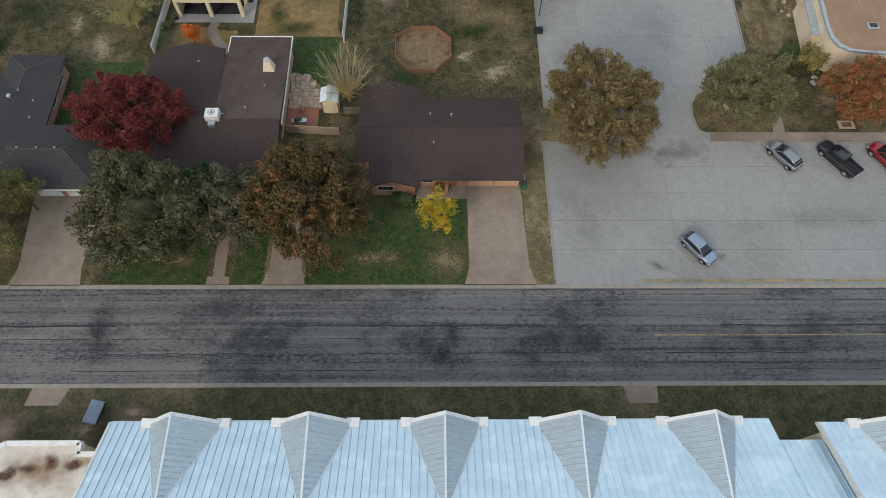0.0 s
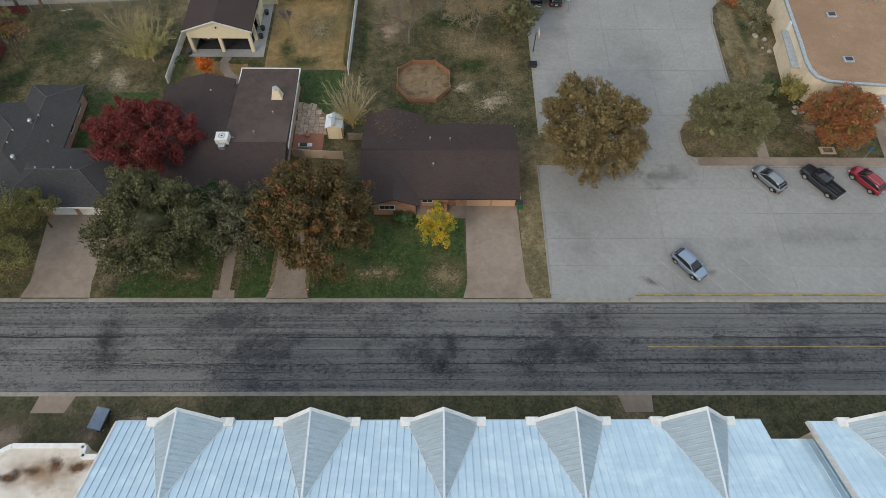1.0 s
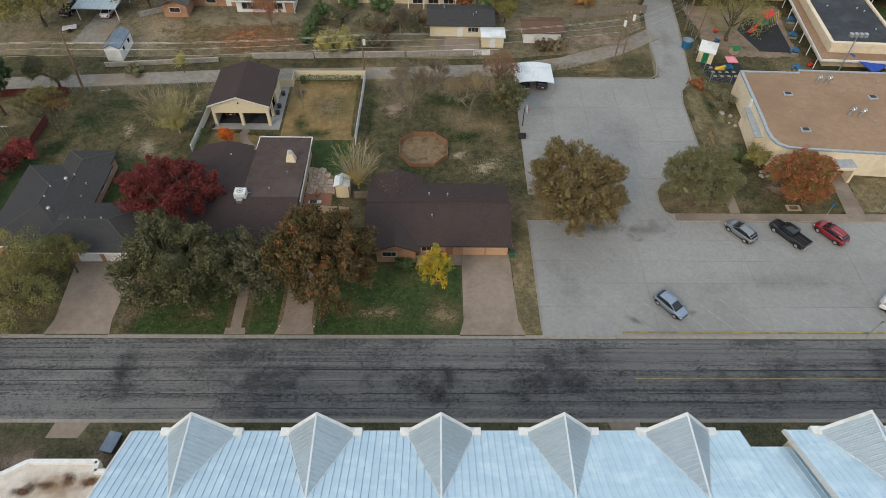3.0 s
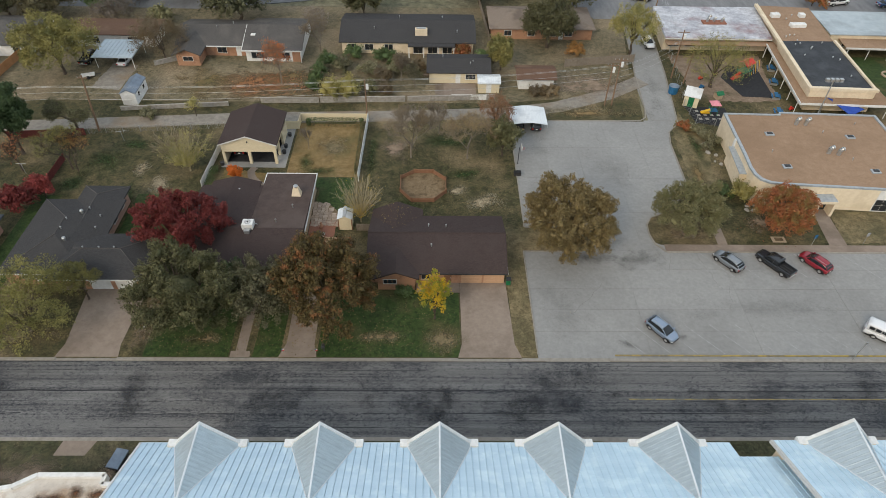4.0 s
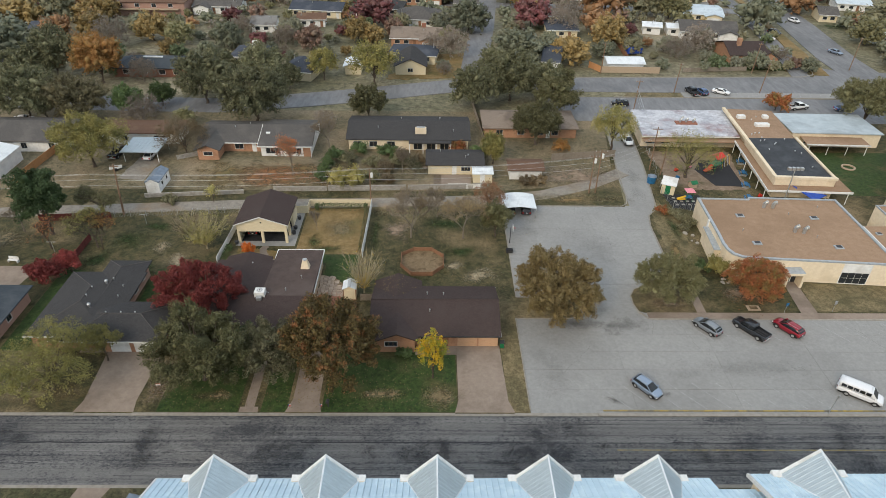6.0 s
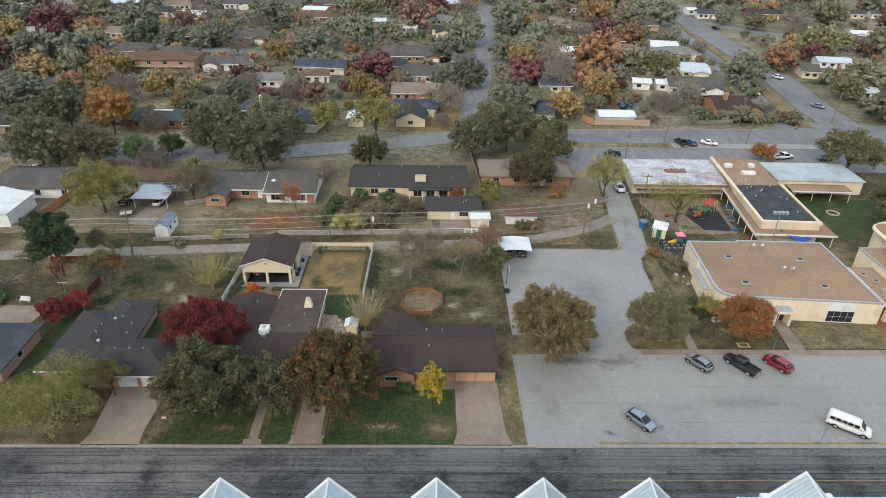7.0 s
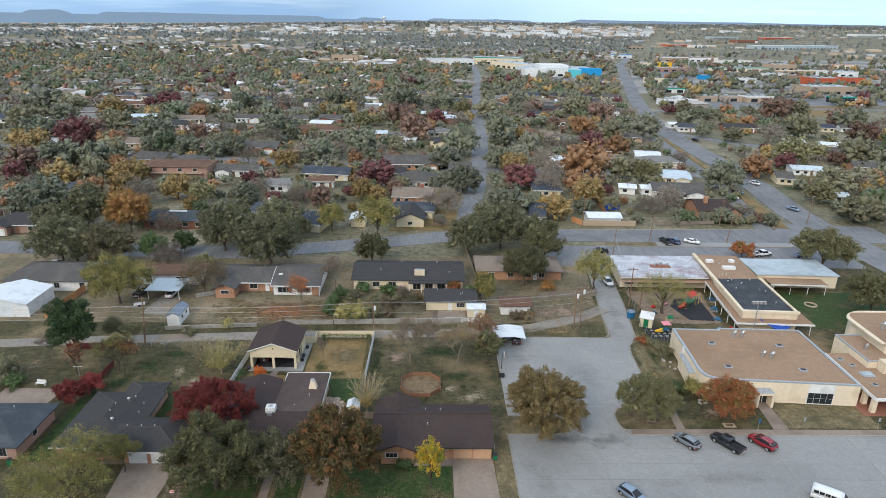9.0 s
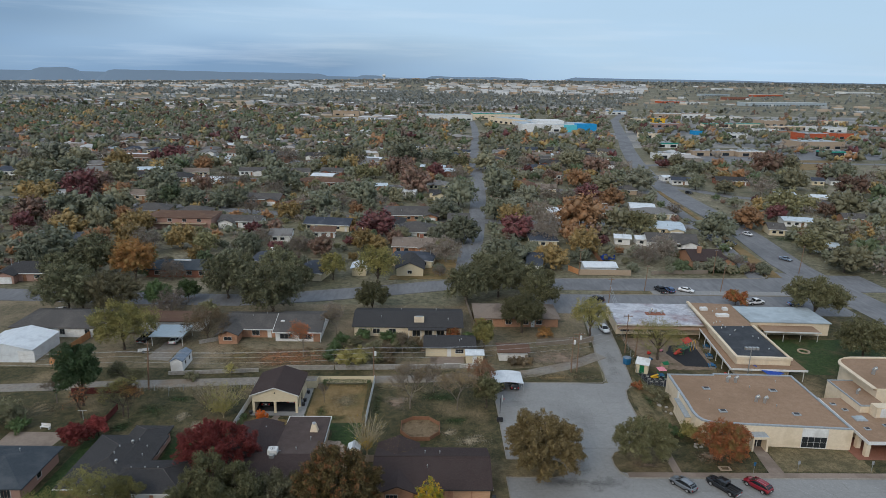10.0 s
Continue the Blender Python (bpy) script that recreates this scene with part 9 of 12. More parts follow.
hedge(-18.8, -9.2, 76.3, 77.3, 1.3, "clipped green hedge along a cream fence", LEAF_GREEN, 1)
hedge(-9.4, -8.8, 63.0, 76.2, 1.2, "climbing hedge along a white fence", LEAF_OLIVEGREEN, 2)
hedge(-32.2, -31.2, 56.5, 63.5, 0.9, "green shrub row along a white fence", LEAF_GREEN, 3)
for x, y, r_, h_, leaf, lab in ((-1.2, 37.3, 0.55, 1.0, LEAF_GREEN, "small dark green bush by a brick wall"), (-0.2, 37.2, 0.7, 1.1, LEAF_GREEN, "small dark green bush by a brick wall"),
                                (3.6, 38.4, 0.5, 1.3, LEAF_RUST, "reddish shrub in a brick planter"), (48.6, 58.2, 1.3, 1.6, LEAF_GREEN, "dark green bush at the school corner"),
                                (50.9, 57.3, 1.7, 2.8, LEAF_YGREEN, "tall green shrub beside the school wall"), (47.6, 76.4, 1.2, 1.4, LEAF_RUST, "rust-brown shrub beside the school"),
                                (49.4, 75.0, 1.3, 1.6, LEAF_GREYGREEN, "grey-green shrub beside the school"), (50.9, 72.6, 1.4, 1.6, LEAF_GREYGREEN, "grey-green shrub beside the school"),
                                (49.8, 70.4, 0.9, 1.1, LEAF_GREYGREEN, "small grey shrub on gravel"), (-15.4, 85.6, 1.9, 4.2, LEAF_YGREEN, "tall bamboo-like pale green clump"),
                                (-12.4, 85.7, 2.0, 4.4, LEAF_YGREEN, "tall bamboo-like pale green clump"), (-6.5, 100.5, 2.0, 2.2, LEAF_GREEN, "green garden shrub beside a house"), (-17.5, 98.0, 1.8, 2.6, LEAF_GREEN, "dark green garden shrub"),
                                (-13.0, 101.5, 1.6, 2.4, LEAF_GREEN, "dark green garden shrub"), (-9.5, 95.5, 1.9, 2.0, LEAF_GREYGREEN, "grey-green garden shrub beside a path"), (22.6, 87.6, 1.5, 1.6, LEAF_TWIG, "dry brush along the alley"),
                                (25.2, 87.9, 1.6, 1.5, LEAF_TWIG, "dry brush along the alley"), (32.4, 103.6, 1.6, 2.6, LEAF_ORANGE, "small orange tree on a lawn"), (9.0, 102.0, 1.8, 2.6, LEAF_RUST, "brownish shrub beside a porch"),
                                (13.6, 100.6, 1.6, 2.4, LEAF_GREEN, "green shrub beside a house"), (-47.0, 79.0, 1.3, 1.4, LEAF_GREYGREEN, "grey shrub by the alley"), (-6.5, 92.5, 1.8, 2.4, LEAF_TWIG, "dry brush in a back yard"), (-3.8, 95.5, 1.9, 2.6, LEAF_GREYGREEN, "grey brush in a back yard"), (-0.2, 96.5, 1.7, 2.2, LEAF_TWIG, "dry brush in a back yard"), (-8.8, 88.2, 1.5, 2.4, LEAF_OLIVEGREEN, "olive shrub in a back yard"), (-5.8, 87.6, 1.4, 2.0, LEAF_TWIG, "dry brush in a back yard"), (-19.6, 88.0, 1.2, 2.6, LEAF_GREEN, "dark green shrub along a yard"), (-19.3, 91.5, 1.2, 2.6, LEAF_GREEN, "dark green shrub along a yard"), (-19.0, 95.0, 1.2, 2.4, LEAF_GREEN, "dark green shrub along a yard"), (-14.5, 96.0, 1.7, 2.6, LEAF_GREYGREEN, "grey-green garden shrub beside a path"), (-70.5, 58.6, 1.6, 2.0, LEAF_GREEN, "dark green shrub in a yard")):
    tree(x, y, lab, leaf, r_ * 1.2, h_, 0.05, int(1000 + 7 * x + y), int(500 * r_ * r_) + 250, 0.2, 9, trunk_r=0.04, name="shrub", limbs=4)

# ---- yard things ----
oc = thing("garden_ring", 1.6, 60.0, 0.14, 0, "eight-sided red wooden board ring filled with sand", "garden bed")
pts = [(-1.9, 61.6), (-1.9, 58.4), (-0.1, 56.0), (3.3, 56.0), (5.2, 58.2), (5.2, 61.2), (3.2, 63.2), (0.2, 63.2)]
for i in range(8):
    a, b = Vector(pts[i]), Vector(pts[(i + 1) % 8])
    d = (b - a).normalized() * 0.02
    for j in range(4):
        wpart("board", Mesh().strip([a + d, b - d], 0.04, 0.15 + 0.19 * j, 0.33 + 0.19 * j), WOOD_RED, oc)
    wpart("post", Mesh().box(a.x - 0.09, a.x + 0.09, a.y - 0.09, a.y + 0.09, 0, 0.98), WOOD_RED, oc)
wpart("sand_fill", Mesh().prism(pts, -0.1, 0.19), SAND, oc, "brown sand and leaf litter")

gs = thing("garden_shed", -9.8, 50.6, 0.14, 0, "small cream garden shed with a white gable roof", "shed")
wpart("wall", gable_wall(Mesh(), -10.4, -8.5, 49.6, 51.4, 0, 2.3, 0.45, "y"), SIDING, gs)
wpart("roof", gable(Mesh(), -10.55, -8.35, 49.4, 51.6, 2.35, 0.5, "y", 0.08), METAL_WHITE, gs)
wpart("ridge_cap", Mesh().box(-9.68, -9.22, 49.38, 51.62, 2.80, 2.92, 0.02), STEEL, gs)
wpart("corner_board", Mesh().box(-10.46, -10.34, 49.54, 49.66, 0, 2.3).box(-8.56, -8.44, 49.54, 49.66, 0, 2.3), WOOD_RED, gs)
for k in range(5):
    for s_ in (-1, 1):
        wpart("roof_rib", Mesh().tube((-9.45 + s_ * (0.3 + 0.16 * k), 49.4, 2.87 - 0.46 * (0.3 + 0.16 * k)), (-9.45 + s_ * (0.3 + 0.16 * k), 51.6, 2.87 - 0.46 * (0.3 + 0.16 * k)), 0.02, 0.02, 4), METAL_WHITE, gs)
wpart("door", Mesh().box(-10.0, -8.95, 49.54, 49.62, 0.05, 2.0), SIDING, gs)
pt = thing("patio", -12.0, 50.5, 0.14, 0, "flagstone patio beside a brick house", "patio")
wpart("brick_floor", Mesh().box(-14.8, -11.0, 47.0, 51.5, 0.0, 0.18), BRICK_RED, pt)
rr = random.Random(5)
wpart("mortar_bed", Mesh().prism([(-14.8, 50.2), (-10.6, 50.2), (-10.1, 51.6), (-10.8, 53.4), (-12.2, 55.0), (-14.8, 55.4)], 0.0, 0.175), SAND, pt)
knots = {(a, b): (-14.85 + 0.62 * a + rr.uniform(-0.2, 0.2), 50.3 + 0.6 * b + rr.uniform(-0.2, 0.2)) for a in range(9) for b in range(10)}
for a in range(8):
    for b in range(9):
        quad = [knots[(a, b)], knots[(a + 1, b)], knots[(a + 1, b + 1)], knots[(a, b + 1)]]
        mx_, my_ = sum(q[0] for q in quad) / 4, sum(q[1] for q in quad) / 4
        if mx_ + max(0, my_ - 51.6) * 0.62 > -10.3 or mx_ < -14.7:
            continue
        ring = []
        for q, nxt in zip(quad, quad[1:] + quad[:1]):
            ring += [q, ((q[0] + nxt[0]) / 2 + rr.uniform(-0.05, 0.05), (q[1] + nxt[1]) / 2 + rr.uniform(-0.05, 0.05))]
        wpart("flagstone", Mesh().prism([(mx_ + (x_ - mx_) * 0.9, my_ + (y_ - my_) * 0.9) for x_, y_ in ring], 0.0, 0.20 + rr.uniform(0, 0.012)), STONE, pt)
gr = thing("barbecue_grill", -13.2, 47.8, 0.17, 0, "stainless gas grill on a patio", "grill")
part("cabinet", Mesh().box(-0.7, 0.7, -0.28, 0.28, 0, 0.9, 0.03), STEEL, gr)
part("lid", Mesh().tube((-0.45, 0, 0.95), (0.45, 0, 0.95), 0.26, 0.26, 12), DARK_METAL, gr)
part("side_shelf", Mesh().box(0.7, 1.05, -0.25, 0.25, 0.84, 0.9), STEEL, gr)
fp = thing("clay_fireplace", -13.0, 49.9, 0.17, 0, "terracotta chiminea on a patio", "fireplace")
part("bowl", Mesh().tube((0, 0, 0.1), (0, 0, 0.45), 0.18, 0.32, 10).tube((0, 0, 0.45), (0, 0, 0.75), 0.32, 0.14, 10), BRICK_ORANGE, fp)
part("flue", Mesh().tube((0, 0, 0.75), (0, 0, 1.15), 0.12, 0.1, 10), BRICK_ORANGE, fp)
mbx = thing("mailbox", -9.9, 27.8, 0.14, 0, "black mailbox on a post by the kerb", "mailbox")
part("post", Mesh().box(-0.06, 0.06, -0.06, 0.06, -0.1, 1.0), DARK_METAL, mbx)
part("box", Mesh().box(-0.2, 0.2, -0.35, 0.25, 1.0, 1.3, 0.08), DARK_METAL, mbx)
for x, c, lab in ((-14.9, PLASTIC_BLUE, "small red, white and blue marker flag by a driveway"), (-10.9, PLASTIC_RED, "small red, white and blue marker flag by a driveway")):
    fg = thing("garden_flag", x, 27.6, 0.14, 0, lab, "flag")
    part("pole", Mesh().tube((0, 0, -0.1), (0, 0, 0.7), 0.015, 0.015, 5), STEEL, fg)
    part("cloth", Mesh().box(-0.02, 0.28, -0.01, 0.01, 0.35, 0.55), PLASTIC_RED, fg)
    part("cloth", Mesh().box(-0.02, 0.28, -0.01, 0.01, 0.56, 0.72), WHITE, fg)
    part("cloth", Mesh().box(-0.02, 0.12, -0.012, 0.012, 0.45, 0.72), PLASTIC_BLUE, fg)
ys = thing("yard_sign", -32.6, 31.2, 0.14, 0, "small red and white yard sign", "sign")
part("board", Mesh().box(-0.3, 0.3, -0.02, 0.02, 0.3, 0.72), WHITE, ys)
part("red_band", Mesh().box(-0.3, 0.3, -0.026, -0.02, 0.5, 0.68), PLASTIC_RED, ys)
for s in (-0.25, 0.25):
    part("stake", Mesh().tube((s, 0, -0.1), (s, 0, 0.35), 0.012, 0.012, 4), STEEL, ys)
wb = thing("wheelie_bin", -58.6, 37.4, 0.14, 10, "dark green wheelie bin beside a house", "bin")
part("body", Mesh().prism([(-0.28, -0.3), (0.28, -0.3), (0.28, 0.3), (-0.28, 0.3)], 0.08, 0.98), PLASTIC_GREEN, wb)
part("lid", Mesh().box(-0.32, 0.32, -0.36, 0.34, 0.98, 1.06, 0.03), DARK_METAL, wb)
wb2 = copy_thing(wb, pose(13.3, 39.0, 0.14, 0, 0, 0))
tagged(wb2, "dark wheelie bin beside a garage", "bin")
bn = thing("garden_bench", -66.4, 59.2, 0.14, -8, "white garden bench in a back yard", "bench")
part("seat", Mesh().box(-0.9, 0.9, -0.3, 0.25, 0.4, 0.46), WHITE, bn)
part("backrest", Mesh().box(-0.9, 0.9, 0.22, 0.28, 0.5, 0.95), WHITE, bn)
for s in (-0.8, 0.8):
    part("leg", Mesh().box(s - 0.05, s + 0.05, -0.28, 0.24, 0, 0.42), WHITE, bn)
cl = thing("clothes_pole", -61.2, 62.3, 0.14, 0, "pale metal clothesline pole", "clothesline")
part("post", Mesh().tube((0, 0, -0.1), (0, 0, 2.0), 0.05, 0.05, 6), STEEL, cl)
part("crossbar", Mesh().tube((-0.8, 0, 1.95), (0.8, 0, 1.95), 0.04, 0.04, 6), STEEL, cl)
cl2 = copy_thing(cl, pose(-49.0, 71.5, 0.14, 0, 0, 15))
bb = thing("basketball_hoop", 17.1, 66.0, 0.14, 0, "basketball hoop on a dark pole", "hoop")
part("pole", Mesh().tube((0, 0, -0.1), (0, 0, 3.2), 0.07, 0.06, 6), DARK_METAL, bb)
part("backboard", Mesh().box(0.35, 0.4, -0.6, 0.6, 2.7, 3.6), WHITE, bb)
part("rim", Mesh().ring((0.65, 0), 0.2, 0.24, 2.98, 3.02, 12), PLASTIC_RED, bb)
dm = thing("low_bin", 16.9, 63.0, 0.14, 0, "low dark bin beside the kerb", "bin")
part("body", Mesh().box(-0.7, 0.4, -0.35, 0.35, 0, 0.55, 0.04), DARK_METAL, dm)
part("lid", Mesh().box(-0.72, 0.42, -0.37, 0.37, 0.55, 0.62, 0.02), RUBBER, dm)
fm = thing("farm_trailer", -63.0, 92.5, 0.14, 20, "old white utility trailer on bare ground", "trailer")
part("bed", Mesh().box(-1.2, 1.2, -0.6, 0.6, 0.5, 0.75, 0.03), WHITE, fm)
part("drawbar", Mesh().tube((1.2, 0, 0.55), (2.3, 0, 0.5), 0.05, 0.05, 5), DARK_METAL, fm)
for s in (-0.7, 0.7):
    w_ = part("wheel", Mesh().tube((0, s - 0.08, 0.35), (0, s + 0.08, 0.35), 0.34, 0.34, 12), RUBBER, fm)

# ---- verge things by the metal-roofed building ----
uc = thing("utility_bin", -29.3, 13.4, 0.14, -12, "low steel bin with a blue-grey lid", "bin")
part("body", Mesh().prism([(-0.55, -1.0), (0.55, -1.0), (0.55, 1.0), (-0.55, 1.0)], 0.25, 0.85), DARK_METAL, uc)
part("lid", Mesh().box(-0.68, 0.68, -1.1, 1.1, 0.85, 0.97, 0.04), METAL_BLUE, uc)
for s in (-0.45, 0.45):
    for q in (-0.85, 0.85):
        part("foot", Mesh().box(s - 0.08, s + 0.08, q - 0.08, q + 0.08, -0.05, 0.25), STEEL, uc)
gx = thing("electrical_cabinet", -26.6, 10.4, 0.14, 0, "green electrical transformer cabinet", "cabinet")
part("body", Mesh().box(-0.9, 0.9, -0.8, 0.8, 0, 1.5, 0.06), METAL_BLUE, gx)
part("lid", Mesh().box(-0.95, 0.95, -0.85, 0.85, 1.5, 1.62, 0.05), PLASTIC_GREEN, gx)
copy_thing(gx, pose(28.5, 11.4, 0.14, 0, 0, 0))

# ---- poles, lamps, signs, wires ----
def utility_pole(x, y, h, label, lean=(0, 0), arm=2.2, transformer=False, r=0.15):
    t = thing("utility_pole", x, y, 0.1, 0, label, "pole")
    top = Vector((lean[0], lean[1], h))
    part("pole", Mesh().tube((0, 0, -0.2), top, r, r * 0.65, 8), POLE_WOOD, t)
    if arm:
        part("crossarm", Mesh().box(top.x - arm / 2, top.x + arm / 2, top.y - 0.06, top.y + 0.06, h - 0.55, h - 0.42), POLE_WOOD, t)
        for s in (-0.9, -0.3, 0.3, 0.9):
            part("insulator", Mesh().tube((top.x + s * arm / 2, top.y, h - 0.42), (top.x + s * arm / 2, top.y, h - 0.22), 0.05, 0.04, 6), STEEL, t)
    if transformer:
        part("transformer", Mesh().tube((top.x + 0.35, top.y, h - 1.8), (top.x + 0.35, top.y, h - 0.9), 0.24, 0.24, 10), WHITE, t)
    return t


utility_pole(-54.3, 74.5, 10.6, "weathered wooden utility pole by the alley", (0.8, 0.0), 1.6, r=0.2)
utility_pole(-8.5, 78.6, 8.0, "wooden utility pole by the alley", (0, 0), 0, True)
utility_pole(34.9, 84.2, 8.6, "wooden utility pole with transformers by the alley", (0, 0), 2.0, True)
utility_pole(36.2, 84.3, 9.6, "tall wooden utility pole by the alley", (0, 0), 2.4, True)
utility_pole(50.1, 94.6, 10.0, "wooden utility pole beside the school yard", (0, 0), 2.2, True)
utility_pole(51.9, 92.6, 6.5, "short wooden pole beside the school yard", (0.3, 0), 0)
utility_pole(69.9, 141.0, 8.5, "wooden pole at the street-side lot", (0.4, 0), 1.2)
utility_pole(94.1, 141.7, 8.5, "wooden pole at the street-side lot", (0.6, 0), 0.8)
utility_pole(99.0, 158.8, 9.0, "wooden pole beside the street", (0.4, 0), 1.2)
utility_pole(53.1, 157.2, 9.0, "wooden pole beside the street", (0.2, 0), 1.4)
utility_pole(53.6, 123.0, 10.0, "wooden utility pole behind the school", (0.3, 0), 1.8)
utility_pole(130.3, 162.0, 10.0, "street lamp pole beside the avenue", (0.4, 0), 1.0)


def wire(a, b, sag=0.6, r=0.018):
    m = Mesh()
    n = 8
    p = [Vector(a).lerp(Vector(b), i / n) - Vector((0, 0, sag * 4 * (i / n) * (1 - i / n))) for i in range(n + 1)]
    return m.rope(p, r)


wires = thing("power_lines", 0, 78, 8, 0, "power lines strung along the alley", "power line")
for dz, dy in ((8.4, 0.0), (8.3, 0.5), (7.4, 0.0), (6.2, 0.0)):
    for a, b in (((-140, 71.5), (-58.9, 75.4)), ((-58.9, 75.4), (-8.5, 78.6)), ((-8.5, 78.6), (34.9, 84.2)), ((36.2, 84.3), (50.1, 94.6)), ((50.1, 94.6), (53.8, 123))):
        wpart("wire", wire((a[0], a[1] + dy, dz - 0.4), (b[0], b[1] + dy, dz - 0.4), 0.7), STEEL, wires)
sl = thing("street_lamp", 54.2, 26.75, 0.14, 0, "slim grey pole beside the yellow kerb", "pole")
part("pole", Mesh().tube((0, 0, -0.1), (0.25, 0, 3.4), 0.05, 0.045, 6), STEEL, sl)
part("sign_plate", Mesh().box(0.1, 0.4, -0.05, -0.03, 2.9, 3.4), STEEL, sl)
for x, y in ((57.6, 46.7), (65.4, 47.2), (78.0, 47.2)):
    sg = thing("parking_sign", x, y, 0.16, 0, "blue parking sign on a metal post" if x < 60 else "small metal sign on a post", "sign")
    part("post", Mesh().tube((0, 0, -0.1), (0.1, 0.1, 2.0), 0.03, 0.03, 5), STEEL, sg)
    part("plate", Mesh().box(-0.1, 0.3, 0.06, 0.1, 1.4, 2.05), PLASTIC_BLUE if x < 60 else STEEL, sg)
mm = thing("stone_marker", 53.4, 48.0, 0.14, 0, "pale stone slab marker under a tree", "marker")
part("slab", Mesh().box(-1.0, 1.0, -0.6, 0.6, 0, 0.08, 0.02), BRICK_TAN, mm)
part("plaque", Mesh().box(-0.6, 0.6, -0.35, 0.35, 0.08, 0.11), SAND, mm)

# ---- playground ----
structure("play_mat", Mesh().prism([(60.1, 95.0), (62.9, 99.7), (68.7, 99.5), (67.9, 87.4), (62.0, 87.8)][::-1], 0.0, 0.165), RUBBER_MAT, "black rubber playground mat", "mat")
structure("play_mat", Mesh().prism([(50.4, 78.6), (56.6, 77.0), (57.2, 83.6), (49.8, 84.2)], 0.0, 0.165), RUBBER_MAT, "black rubber play mat with grey squares", "mat")
for k in range(12):
    wpart("mat_tile", Mesh().box(51.3 + 1.2 * (k % 4), 51.9 + 1.2 * (k % 4), 79.6 + 1.3 * (k // 4), 80.2 + 1.3 * (k // 4), 0.03, 0.17), BLOCK, bpy.data.objects["play_mat.001"])
pg = thing("play_structure", 64.6, 95.6, 0.16, 35, "red and green climbing frame with slides", "playground")
for s in (-1.2, 1.2):
    for q in (-0.9, 0.9):
        part("post", Mesh().tube((s, q, 0), (s, q, 3.0), 0.06, 0.06, 6), PLASTIC_GREEN, pg)
part("deck", Mesh().box(-1.2, 1.2, -0.9, 0.9, 1.2, 1.3), PLASTIC_GREEN, pg)
part("slide", Mesh().prism([(-3.6, -0.35), (-1.2, -0.35), (-1.2, 0.35), (-3.6, 0.35)], 0.35, 0.5).poly([(-3.4, -0.3, 0.5), (-1.2, -0.3, 1.3), (-1.2, 0.3, 1.3), (-3.4, 0.3, 0.5)]), PLASTIC_RED, pg, "red plastic slide")
for k in range(6):
    a = math.pi * k / 6
    part("arch_bar", Mesh().tube((1.2 + 0.6 * k, -0.9, 0.1), (1.5 + 0.6 * k, 0.0, 2.2), 0.04, 0.04, 5).tube((1.5 + 0.6 * k, 0.0, 2.2), (1.2 + 0.6 * k, 0.9, 0.1), 0.04, 0.04, 5), PLASTIC_YELLOW if k % 2 else STEEL, pg)
part("canopy", gable(Mesh(), -1.4, 1.4, -1.1, 1.1, 2.9, 0.7, "x", 0.05), PLASTIC_RED, pg)
sp = thing("toddler_slide", 54.2, 81.6, 0.16, 0, "small play tower with pink roof and yellow slide", "playground")
for s in (-0.6, 0.6):
    for q in (-0.6, 0.6):
        part("post", Mesh().tube((s, q, 0), (s, q, 2.2), 0.05, 0.05, 6), PLASTIC_GREEN, sp)
part("deck", Mesh().box(-0.65, 0.65, -0.65, 0.65, 0.8, 0.88), PLASTIC_BLUE, sp)
part("roof", hip(Mesh(), -0.9, 0.9, -0.9, 0.9, 2.2, 0.6, 0.06), PLASTIC_PINK, sp)
part("slide", Mesh().prism([(-2.2, -0.3), (-0.6, -0.3), (-0.6, 0.3), (-2.2, 0.3)], 0.25, 0.4).poly([(-2.1, -0.3, 0.4), (-0.6, -0.3, 0.95), (-0.6, 0.3, 0.95), (-2.1, 0.3, 0.4)]), PLASTIC_YELLOW, sp)
th = thing("play_house", 57.0, 87.2, 0.16, 15, "small tan plastic play house", "play house")
part("wall", gable_wall(Mesh(), -0.6, 0.6, -0.6, 0.6, 0, 0.9, 0.35, "x"), BRICK_TAN, th)
part("roof", gable(Mesh(), -0.75, 0.75, -0.75, 0.75, 0.95, 0.45, "x", 0.06), PLASTIC_GREEN, th)
for x, y, c, lab in ((55.0, 90.8, PLASTIC_BLUE, "small blue plastic ride-on toy"), (55.8, 94.2, PLASTIC_RED, "small red plastic ride-on toy"), (59.2, 95.8, PLASTIC_PINK, "small pink plastic ride-on toy"), (69.4, 83.2, PLASTIC_RED, "red plastic seat beside the school wall")):
    toy = thing("ride_on_toy", x, y, 0.16, 30, lab, "toy")
    part("body", Mesh().box(-0.45, 0.45, -0.25, 0.25, 0.15, 0.5, 0.08), c, toy)
    part("seat", Mesh().box(-0.4, -0.1, -0.2, 0.2, 0.5, 0.8, 0.05), c, toy)
    for s in (-0.28, 0.28):
        part("wheel", Mesh().tube((s, -0.3, 0.15), (s, 0.3, 0.15), 0.15, 0.15, 8), RUBBER, toy)
bl = thing("blue_bin", 48.9, 89.0, 0.14, 0, "round blue plastic bin beside the lane", "bin")
part("body", Mesh().tube((0, 0, 0), (0, 0, 1.5), 0.85, 0.95, 14), PLASTIC_BLUE, bl)
part("lid", Mesh().tube((0, 0, 1.5), (0, 0, 1.7), 0.98, 0.6, 14), METAL_BLUE, bl)
wsd = thing("storage_shed", 51.2, 85.1, 0.14, -25, "small white storage shed with a sloping roof", "shed")
part("wall", Mesh().box(-1.3, 1.3, -1.3, 1.3, 0, 2.2), SIDING, wsd)
